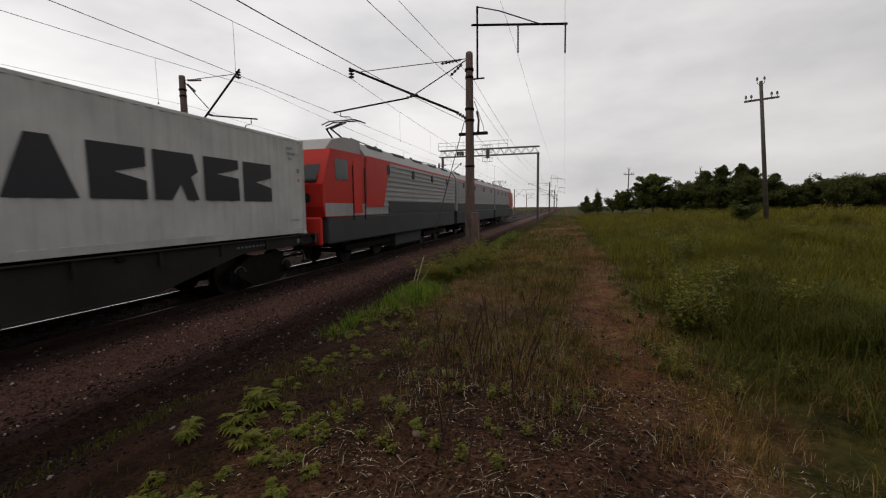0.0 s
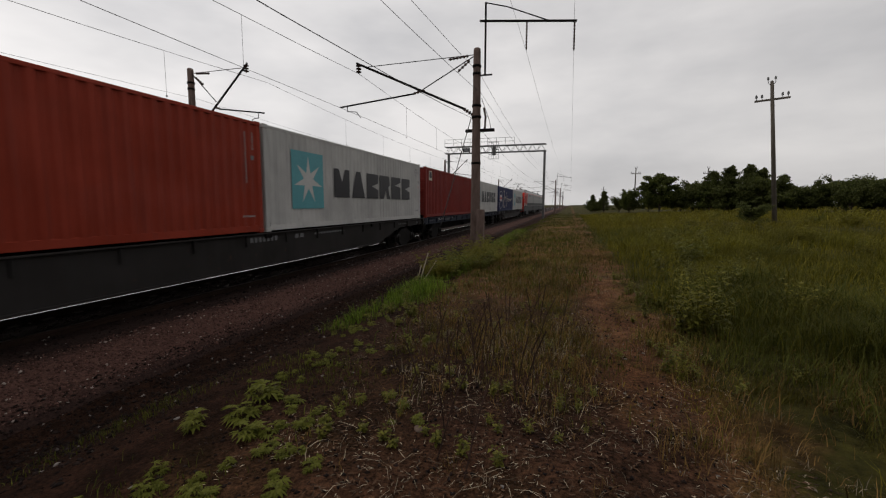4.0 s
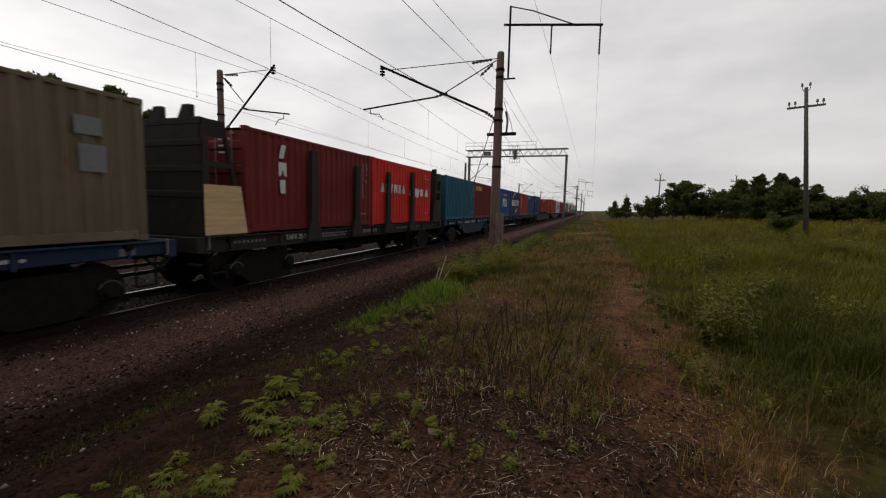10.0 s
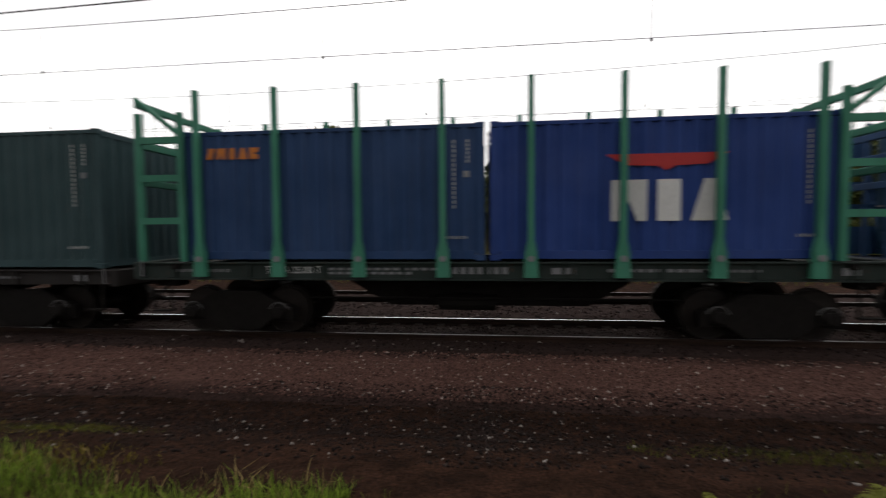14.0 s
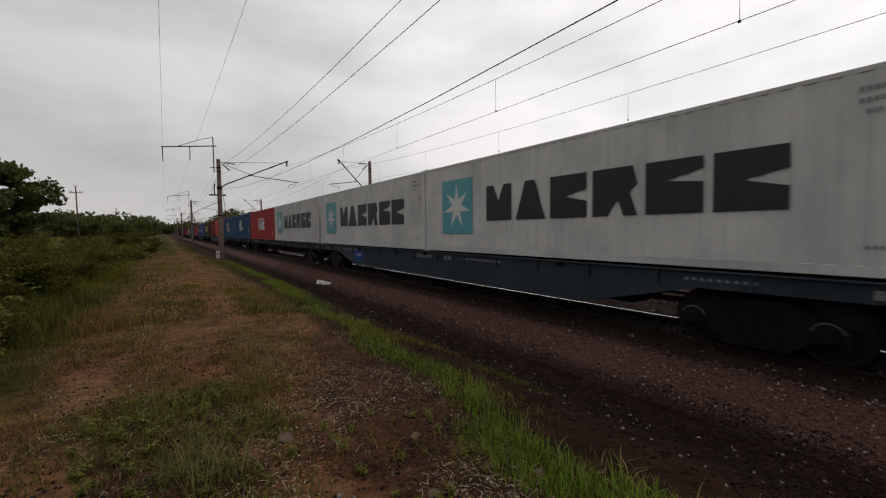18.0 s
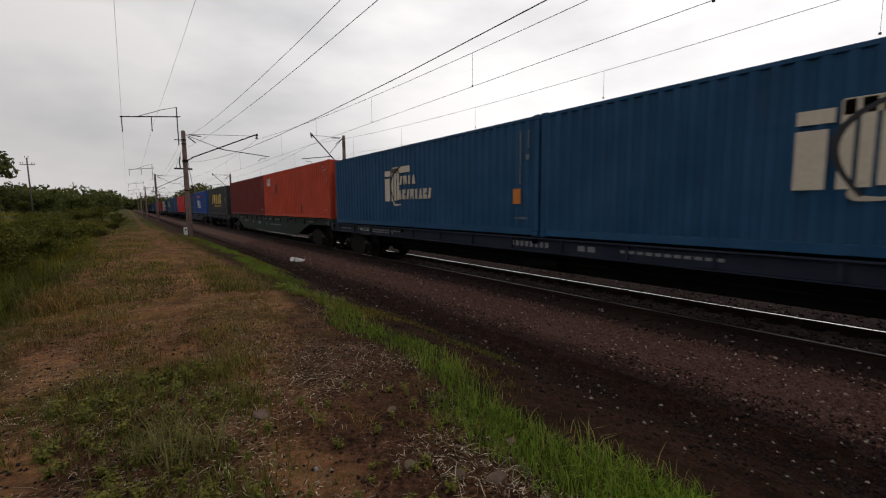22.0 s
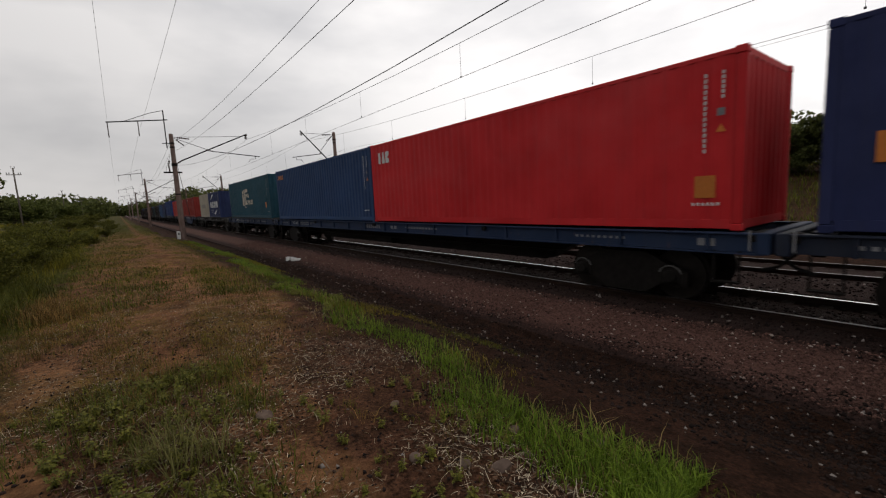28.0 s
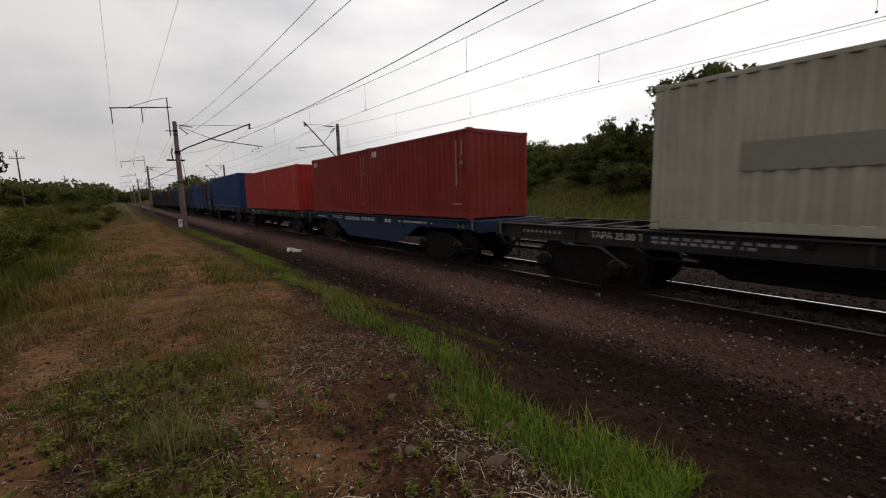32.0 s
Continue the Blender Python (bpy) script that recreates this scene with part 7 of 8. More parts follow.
# soft mounds of tall grass that break the meadow up
tufts("tall_grass", 120, 300, lambda x, y: ramp(1.9, 2.8, x), 2.4, 11, 5.2, 22, 0.3, 0.65, M["grass_mound"], 81, "soft mounds of tall uncut grass", 0.006, 0.36, 1.2)
tufts("tall_grass", 46, 180, lambda x, y: ramp(1.6, 2.2, x), 1.7, 4.2, 4.8, 8.5, 0.3, 0.6, M["grass_weedy"], 82, "dark green mounds of tall grass", 0.009, 0.18, 1.0)
tufts("tall_grass", 130, 300, lambda x, y: ramp(1.3, 2.2, x), 1.3, 9, -26, -4.5, 0.4, 0.85, M["grass_mound"], 83, "soft mounds of tall uncut grass", 0.007, 0.3, 1.2)
tufts("tall_grass", 70, 170, lambda x, y: ramp(1.2, 1.9, x), 1.2, 4.5, -14, -4.2, 0.35, 0.75, M["grass_weedy"], 84, "dark green mounds of tall grass", 0.009, 0.2, 1.0)
blades("far_grass", 50000, lambda r, n: patchy(r, n, 16, 90, -140, 140, 0.05, -0.4), 0.35, 0.8, 0.07, M["grass_meadow"], "far meadow grass", 9, 1.1)
blades("far_grass", 140000, lambda r, n: patchy(r, n, -50, -18.3, -80, 90, 0.1, -0.45), 0.2, 0.55, 0.03, M["grass_far"], "meadow grass beyond the tracks", 10, 1.3)


# fallen straw, flat on the soil
def litter(name, n, fn, x0, x1, y0, y1, mat, seed, l0=0.025, l1=0.1, w0=0.0012, w1=0.0034, label="scattered bleached straw on the soil"):
    """Bent straws, each of two flat lengths."""
    r = np.random.default_rng(seed)
    x, y = where(fn, x0, x1, y0, y1, 1.3, -0.1, ypow=1.7)(r, n)
    n = len(x)
    z = heights(x, y) + 0.008
    t, l, w = r.uniform(0, 6.28, n), r.uniform(l0, l1, n), r.uniform(w0, w1, n)
    t2 = t + r.normal(0, 0.18, n)
    rise, rise2 = r.uniform(-0.05, 0.4, n), r.uniform(-0.4, 0.4, n)
    d = np.stack([np.cos(t), np.sin(t), rise], -1) * (l / 2)[:, None]
    d2 = np.stack([np.cos(t2), np.sin(t2), rise2], -1) * (l / 2)[:, None]
    s = np.stack([-np.sin(t), np.cos(t), 0 * t], -1) * w[:, None]
    c = np.stack([x, y, z + np.maximum(0, -rise2) * l * 0.5], -1)
    v = np.stack([c - d - s * 0.6, c - s, c + s, c - d + s * 0.6, c + d2 - s * 0.5, c + d2 + s * 0.5], 1)
    f = np.concatenate([np.arange(n)[:, None] * 6 + [0, 1, 2, 3], np.arange(n)[:, None] * 6 + [1, 4, 5, 2]], 0)
    stuff_mesh(name, v.reshape(-1, 3), f, mat, label, "straw")


def on_bank(x, y):
    return ramp(-0.1, 0.3, x - verge_line(y))


litter("straw", 1900, on_bank, -2.7, 1.5, 1.2, 11, M["straw_blade"], 31, 0.02, 0.09, 0.001, 0.0024)
litter("straw", 2200, on_bank, -2.5, 1.4, 1.0, 6.0, M["straw_blade"], 33, 0.01, 0.04, 0.0018, 0.0042)
litter("straw", 4600, on_bank, -2.6, 1.3, -8, -1.0, M["straw_blade"], 34, 0.01, 0.04, 0.0018, 0.0042)
litter("straw", 5200, on_bank, -2.8, 1.4, -11, -1.2, M["straw_blade"], 32, 0.02, 0.09, 0.001, 0.0024)
litter("straw", 300, on_bank, -2.4, 1.3, -5, -1.3, M["straw_blade"], 35, 0.1, 0.24, 0.0014, 0.003)
litter("straw", 200, on_bank, -2.2, 1.3, 1.3, 6, M["straw_blade"], 36, 0.1, 0.24, 0.0014, 0.003)
litter("straw", 2600, on_bank, -2.5, 1.3, -1.6, 1.6, M["straw_blade"], 39, 0.012, 0.07, 0.001, 0.0026)
litter("dead_leaves", 5200, on_bank, -2.4, 1.3, -7, -1.0, M["dead_leaf"], 37, 0.015, 0.05, 0.003, 0.008, "withered leaves on the soil")
litter("dead_leaves", 5200, on_bank, -2.4, 1.5, 1.0, 7, M["dead_leaf"], 38, 0.015, 0.05, 0.003, 0.008, "withered leaves on the soil")


def pebbles(name, n, x0, x1, y0, y1, s0, s1, mat, seed, zf, label, ypow=1.7):
    """Loose angular stones, each a jittered octahedron."""
    r = np.random.default_rng(seed)
    x, y = patchy(r, n, x0, x1, y0, y1, 0.5, -0.6, ypow=ypow)
    n = len(x)
    z = zf(x, y)
    s = s0 + (s1 - s0) * r.uniform(0, 1, n) ** 2
    o = np.array([(1, 0, 0), (0, 1, 0), (-1, 0, 0), (0, -1, 0), (0, 0, 0.75), (0, 0, -0.75)])
    v = o[None] * s[:, None, None] * r.uniform(0.55, 1.25, (n, 6, 1)) + r.normal(0, 0.2, (n, 6, 3)) * s[:, None, None]
    t = r.uniform(0, 6.28, n)
    ct, st = np.cos(t)[:, None], np.sin(t)[:, None]
    v = np.stack([v[..., 0] * ct - v[..., 1] * st, v[..., 0] * st + v[..., 1] * ct, v[..., 2]], -1)
    v += np.stack([x, y, z + 0.2 * s], -1)[:, None]
    f0 = np.array([(0, 1, 4), (1, 2, 4), (2, 3, 4), (3, 0, 4), (1, 0, 5), (2, 1, 5), (3, 2, 5), (0, 3, 5)])
    f = (np.arange(n)[:, None, None] * 6 + f0).reshape(-1, 3)
    stuff_mesh(name, v.reshape(-1, 3), f, mat, label, "stones")


BX, BZ = [p[0] for p in reversed(bed)], [p[1] for p in reversed(bed)]


def bed_z(a, b):
    return np.interp(a, BX, BZ)


def stone_material(name, lo, hi, pale):
    m, nt, b, tc = material(name, 0.9)
    g = nt.nodes.new("ShaderNodeNewGeometry")
    r = nt.nodes.new("ShaderNodeValToRGB")
    e = r.color_ramp.elements
    e[0].position, e[0].color = 0.0, (*lo, 1)
    e[1].position, e[1].color = 0.962, (*hi, 1)
    x = e.new(0.975)
    x.color = (*pale, 1)
    nt.links.new(g.outputs["Random Per Island"], r.inputs["Fac"])
    n = noise_tex(nt, tc.outputs["Object"], 30.0, 4.0)
    nt.links.new(mixrgb(nt, math_node(nt, "MULTIPLY", n, 0.5), r.outputs["Color"], dark(lo, 0.7)), b.inputs["Base Color"])
    bump(nt, b, n, 0.4, 0.004)
    return m


M["crushed"] = stone_material("crushed_stone", (0.04, 0.0195, 0.0155), (0.16, 0.086, 0.068), (0.42, 0.36, 0.32))
M["gravel"] = stone_material("soil_gravel", (0.0065, 0.0042, 0.0036), (0.030, 0.018, 0.0145), (0.25, 0.22, 0.2))
pebbles("ballast_stones", 66000, -7.6, -6.1, -32, 36, 0.007, 0.03, M["crushed"], 41, bed_z, "loose crushed ballast stones", 1.5)
pebbles("ballast_stones", 9000, -12.4, -9.9, -30, 34, 0.02, 0.05, M["gravel"], 42, bed_z, "loose crushed ballast stones", 1.3)
pebbles("ballast_stones", 12000, -9.8, -7.4, -30, 34, 0.015, 0.042, M["gravel"], 45, bed_z, "loose crushed ballast stones", 1.3)
pebbles("gravel", 11000, -2.6, 0.9, -7, 7, 0.004, 0.02, M["gravel"], 43, heights, "small stones and cinders in the soil", 1.5)
pebbles("gravel", 30000, -6.5, -4.6, -30, 34, 0.008, 0.034, M["gravel"], 46, lambda a, b: np.maximum(bed_z(a, b), heights(a, b)), "dark cinders at the ballast's foot", 1.5)
pebbles("gravel", 9000, -5.2, -3.2, -20, 24, 0.008, 0.03, M["gravel"], 44, heights, "cinders in the ditch", 1.5)

# ---- broad-leaved weeds in the foreground ----


def star_leaf(vs, fs, root, d, size, r, lobes=7):
    """One palmate leaf on the stem's corner root: narrow pointed lobes fanned about d, drooping at their tips."""
    side = d.cross(Vector((0, 0, 1))).normalized()
    up = side.cross(d).normalized()
    p = Vector(vs[root])
    for i in range(lobes):
        ang = (i - (lobes - 1) / 2) * 0.62 + r.uniform(-0.1, 0.1)
        dd = (d * math.cos(ang) + side * math.sin(ang)).normalized()
        ss = dd.cross(up).normalized()
        ll = size * (1.0 - 0.13 * abs(ang)) * r.uniform(0.8, 1.1)
        n = len(vs)
        vs += [tuple(c) for c in (p + dd * ll * 0.5 + ss * ll * 0.14 + up * ll * 0.06, p + dd * ll - Vector((0, 0, ll * r.uniform(0.1, 0.35))), p + dd * ll * 0.5 - ss * ll * 0.14 + up * ll * 0.06)]
        fs.append((root, n, n + 1, n + 2))


def weed_mesh(name, seed, stems, h, leaf, mat):
    """A weed of several leaning stems from one root, each with tiers of palmate leaves, all one piece."""
    r = random.Random(seed)
    vs, fs = [(0, 0, 0)], []
    for s in range(stems):
        a = r.uniform(0, 6.28)
        lean = r.uniform(0.2, 1.1)
        hh = h * r.uniform(0.45, 1.0)
        top = Vector((math.cos(a) * lean * hh, math.sin(a) * lean * hh, hh))
        tiers = 2 + int(h > 0.5) * 4
        below = 0
        for k in range(tiers):
            p = top * (k + 1) / tiers
            n = len(vs)
            vs += [tuple(p), tuple(p + Vector((0.005, 0.004, -0.01)))]
            fs.append((below, n, n + 1))
            below = n
            for b in ([r.uniform(0, 6.28)] if k == tiers - 1 else [r.uniform(0, 6.28) for _ in range(2)]):
                d = Vector((math.cos(b), math.sin(b), r.uniform(-0.2, 0.25))).normalized()
                root = below
                if k < tiers - 1:
                    m = len(vs)
                    q = p + d * leaf * 0.45
                    vs += [tuple(q), tuple(q + Vector((0.003, 0.003, -0.006)))]
                    fs.append((below, m, m + 1))
                    root = m
                star_leaf(vs, fs, root, d, leaf * r.uniform(0.55, 1.0), r)
    me = bpy.data.meshes.new(name)
    me.from_pydata(vs, [], fs)
    me.materials.append(M[mat])
    return me




def broad_mesh(name, seed, stems, h, leaf, mat):
    """An upright weed: stems with spiralling oval leaves, each leaf folded along its rib."""
    r = random.Random(seed)
    vs, fs = [], []
    for s in range(stems):
        a, lean, hh = r.uniform(0, 6.28), r.uniform(0.05, 0.5), h * r.uniform(0.55, 1.0)
        top = Vector((math.cos(a) * lean * hh, math.sin(a) * lean * hh, hh))
        side = Vector((-math.sin(a), math.cos(a), 0)) * 0.004
        n = len(vs)
        vs += [tuple(-side), tuple(side), tuple(top)]
        fs.append((n, n + 1, n + 2))
        tiers = max(3, int(hh / (leaf * 0.75)))
        for k in range(tiers):
            p = top * ((k + 0.8) / (tiers + 0.3))
            for b in (2.4 * k + a, 2.4 * k + a + 2.6):
                d = Vector((math.cos(b), math.sin(b), r.uniform(-0.15, 0.55))).normalized()
                e = d.cross(Vector((0, 0, 1))).normalized()
                u = e.cross(d)
                ll = leaf * r.uniform(0.6, 1.15) * (1.0 - 0.35 * k / tiers)
                n = len(vs)
                vs += [tuple(p), tuple(p + d * ll * 0.45 + e * ll * 0.3 + u * ll * 0.1), tuple(p + d * ll * 0.5), tuple(p + d * ll - Vector((0, 0, ll * 0.22))), tuple(p + d * ll * 0.45 - e * ll * 0.3 + u * ll * 0.1)]
                fs += [(n, n + 1, n + 2), (n + 1, n + 3, n + 2), (n + 2, n + 3, n + 4), (n, n + 2, n + 4)]
    me = bpy.data.meshes.new(name)
    me.from_pydata(vs, [], fs)
    me.materials.append(M[mat])
    return me


WEEDS = [weed_mesh("weed", 50 + i, 4, 0.2, 0.15, "leaf_weed") for i in range(4)]
LOW_WEEDS = [broad_mesh("low_weed", 90 + i, 7, 0.16, 0.055, "leaf_broad") for i in range(4)]
TALL = [weed_mesh("tall_weed", 70 + i, 18, 0.9, 0.13, "leaf_weed" if i == 0 else "leaf_meadow") for i in range(3)]
BROAD = [broad_mesh("tall_weed", 80 + i, 15, 0.85, 0.13, "leaf_broad" if i != 1 else "leaf_meadow") for i in range(3)]
r = random.Random(5)
spots = []
for i in range(40):
    cy = 1.3 + 8.5 * (i / 40) ** 1.4
    cx = float(verge_line(cy)) + r.gauss(0.05, 0.42)
    for j in range(r.randint(2, 5)):
        spots.append((cx + r.gauss(0, 0.2), cy + r.gauss(0, 0.3), r.uniform(0.2, 0.5)))
for cx, cy in ((-2.45, 2.6), (-2.25, 2.4), (-2.6, 2.95), (-2.8, 2.45)):
    spots.append((cx, cy, r.uniform(0.7, 0.95)))
for i in range(14):
    y = r.uniform(-1.2, 1.3)
    spots.append((float(verge_line(y)) + r.gauss(0.1, 0.35), y, r.uniform(0.3, 0.6)))
for i in range(30):
    y = r.uniform(8.5, 30)
    spots.append((float(verge_line(y)) + r.gauss(0.25, 0.4), y, r.uniform(0.8, 1.7)))
for i in range(16):
    y = r.uniform(-13, -6)
    spots.append((float(verge_line(y)) + r.gauss(0, 0.25), y, r.uniform(0.4, 0.8)))
for i, (a, b, s) in enumerate(spots):
    o = new("weed", WEEDS[i % 4])
    o.matrix_basis = pose(a, b, height(a, b) - 0.01, 0, 0, r.uniform(0, 360)) @ Matrix.Scale(s, 4)
    tagged(o, "low green weed with lobed leaves at the bank's edge", "weed", "weeds on the bank")
spots = []
for i in range(120):
    y = r.uniform(-4.7, -1.9)
    spots.append((r.gauss(0.02, 0.42), y, r.uniform(0.4, 1.1)))
for i in range(40):
    spots.append((r.uniform(-2.0, -0.9), r.uniform(-3.6, -1.4), r.uniform(0.35, 0.75)))
for i in range(110):
    spots.append((r.uniform(-1.9, 0.3), 2.4 + 8 * r.random() ** 1.3, r.uniform(0.35, 1.0)))
for i in range(46):
    spots.append((r.gauss(1.15, 0.3), r.uniform(3.6, 10), r.uniform(0.5, 1.4)))
for i in range(40):
    y = r.uniform(5, 15)
    spots.append((float(verge_line(y)) + r.gauss(0.35, 0.35), y, r.uniform(0.8, 1.9)))
for i, (a, b, s) in enumerate(spots):
    o = new("low_weed", LOW_WEEDS[i % 4])
    o.matrix_basis = pose(a, b, height(a, b) - 0.01, 0, 0, r.uniform(0, 360)) @ Matrix.Scale(s, 4)
    tagged(o, "low dull green weed with small oval leaves", "weed", "low weeds on the bank")
spots = [(1.5, 5.6, 0.8), (1.62, 5.85, 0.95), (1.38, 5.8, 0.7), (1.75, 5.6, 0.75), (1.55, 6.1, 0.85), (0.95, 4.3, 0.38), (1.1, 4.45, 0.42), (1.02, 4.15, 0.3), (2.3, 7.2, 0.9), (2.0, 8.2, 0.8), (2.9, 6.4, 0.8), (1.9, 10, 0.9), (2.6, 11, 1.0), (-3.35, 13.6, 0.75), (-3.1, 14.2, 0.8), (-3.6, 12.8, 0.7), (-2.9, 15, 0.8), (-3.0, 11.6, 0.55), (-2.0, 13.5, 0.55), (-1.7, 14.5, 0.6)]
for i in range(24):
    spots.append((r.uniform(-3.2, -0.4), r.uniform(9, 24), r.uniform(0.25, 0.6)))
for i in range(34):
    spots.append((r.uniform(1.7, 9), r.uniform(5, 24), r.uniform(0.6, 1.1)))
for i in range(40):
    spots.append((r.uniform(1.5, 8), -r.uniform(4.6, 26), r.uniform(0.55, 1.0)))
for i, (a, b, s) in enumerate(spots):
    o = new("tall_weed", BROAD[i % 3])
    o.matrix_basis = pose(a, b, height(a, b) - 0.02, 0, 0, r.uniform(0, 360)) @ Matrix.Scale(s, 4)
    tagged(o, "upright leafy weed with broad oval leaves", "weed", "tall weeds in the field")
spots = [(-3.6, 13.0, 0.8), (-3.3, 14.5, 0.9), (-3.9, 11.5, 0.7), (-2.9, 16, 0.9)]
for i in range(14):
    spots.append((r.gauss(-2.8, 0.35), r.uniform(9.5, 15), r.uniform(0.45, 0.8)))
for i in range(24):
    spots.append((r.uniform(2.5, 14), r.uniform(12, 45), r.uniform(0.6, 1.2)))
for i in range(34):
    spots.append((r.uniform(1.9, 14), -r.uniform(5, 60), r.uniform(0.6, 1.5)))
for i, (a, b, s) in enumerate(spots):
    o = new("tall_weed", TALL[i % 3])
    o.matrix_basis = pose(a, b, height(a, b) - 0.02, 0, 0, r.uniform(0, 360)) @ Matrix.Scale(s, 4)
    tagged(o, "tall leafy weed standing in the meadow grass", "weed", "tall weeds in the field")

# dead stalks and the pale stick on the bank
for i in range(34):
    a, b = (-0.9, 4.2) if i < 2 else (r.gauss(-0.7, 0.35), r.gauss(4.6, 1.1))
    hh, lx, ly = r.uniform(0.3, 0.62), r.uniform(-0.15, 0.2), r.uniform(-0.12, 0.12)
    z = height(a, b)
    mid, tip = Vector((a + lx * 0.5, b + ly * 0.5, z + hh * 0.6)), Vector((a + lx, b + ly, z + hh))
    twigs = [tube(mid, mid + Vector((r.uniform(-0.1, 0.1), r.uniform(-0.08, 0.08), 0.12)), 0.003, 0.0015, 4), tube((mid + tip) / 2, (mid + tip) / 2 + Vector((r.uniform(-0.07, 0.07), r.uniform(-0.07, 0.07), 0.1)), 0.003, 0.0015, 4)]
    solid("dead_stalk", join(path_tube([(a, b, z - 0.02), mid, tip], 0.0055, 5), *twigs), M["twig"], "dry dark brown weed stalk with two side twigs", "stalk", "dead stalks")
for dx, dz in ((0, 0.75), (0.12, 0.5), (-0.1, 0.45)):
    a, b = -3.9 + dx, 10.7
    solid("bleached_stick", path_tube([(a, b, height(a, b) - 0.02), (a + 0.2 + dx, b + 0.1, height(a, b) + dz)], 0.017, 6), M["straw"], "pale bleached stick leaning out of the weeds", "stick", "bleached sticks")
# white litter at the ballast's foot and single stones
lit = thing("crumpled_bag", pose(-6.25, -19.9, -0.7), "crumpled white plastic bag on the ballast's edge", "litter")
for dy, dx, w in ((-0.28, 0.05, 0.2), (0.2, -0.04, 0.15), (0.46, 0.06, 0.1)):
    bmx = bmesh.new()
    bmesh.ops.create_icosphere(bmx, subdivisions=3, radius=w)
    for v in bmx.verts:
        k = noise.noise(v.co * 9.0 + Vector((dy, 0, 0))) + 0.5 * noise.noise(v.co * 21.0)
        v.co = Vector((v.co.x * 0.9, v.co.y * 1.7, max(-0.03, v.co.z * 0.42))) * (1 + 0.85 * k)
    bmx.verts.index_update()
    part("bag_fold", ([tuple(v.co) for v in bmx.verts], [tuple(v.index for v in f.verts) for f in bmx.faces]), M["decal_white"], lit, at=pose(dx, dy, 0.02, 0, 0, 90 * dy))
    bmx.free()
for i, (a, b, s) in enumerate(((-1.72, -1.75, 0.06), (-2.4, -1.5, 0.05), (-1.6, -2.85, 0.035), (-0.72, -3.3, 0.055), (-2.1, -2.0, 0.04), (-1.3, -2.1, 0.035), (-1.55, -1.9, 0.04), (-1.95, -1.75, 0.03), (-1.0, 2.7, 0.035))):
    bmx = bmesh.new()
    bmesh.ops.create_icosphere(bmx, subdivisions=2, radius=s)
    for v in bmx.verts:
        v.co = Vector((v.co.x * 1.25, v.co.y, v.co.z * 0.6)) * (1 + 0.5 * noise.noise(v.co * (3.5 / s) * 0.2 + Vector((i, 0, 0))))
    bmx.verts.index_update()
    g = [tuple(v.co) for v in bmx.verts], [tuple(v.index for v in f.verts) for f in bmx.faces]
    bmx.free()
    solid("stone", g, M["pale_stone"], "single weathered stone lying in the soil", "stone", "stones on the bank", at=pose(a, b, height(a, b) + 0.2 * s, 0, 0, 40 * i))

# ---- trees and shrubs ----


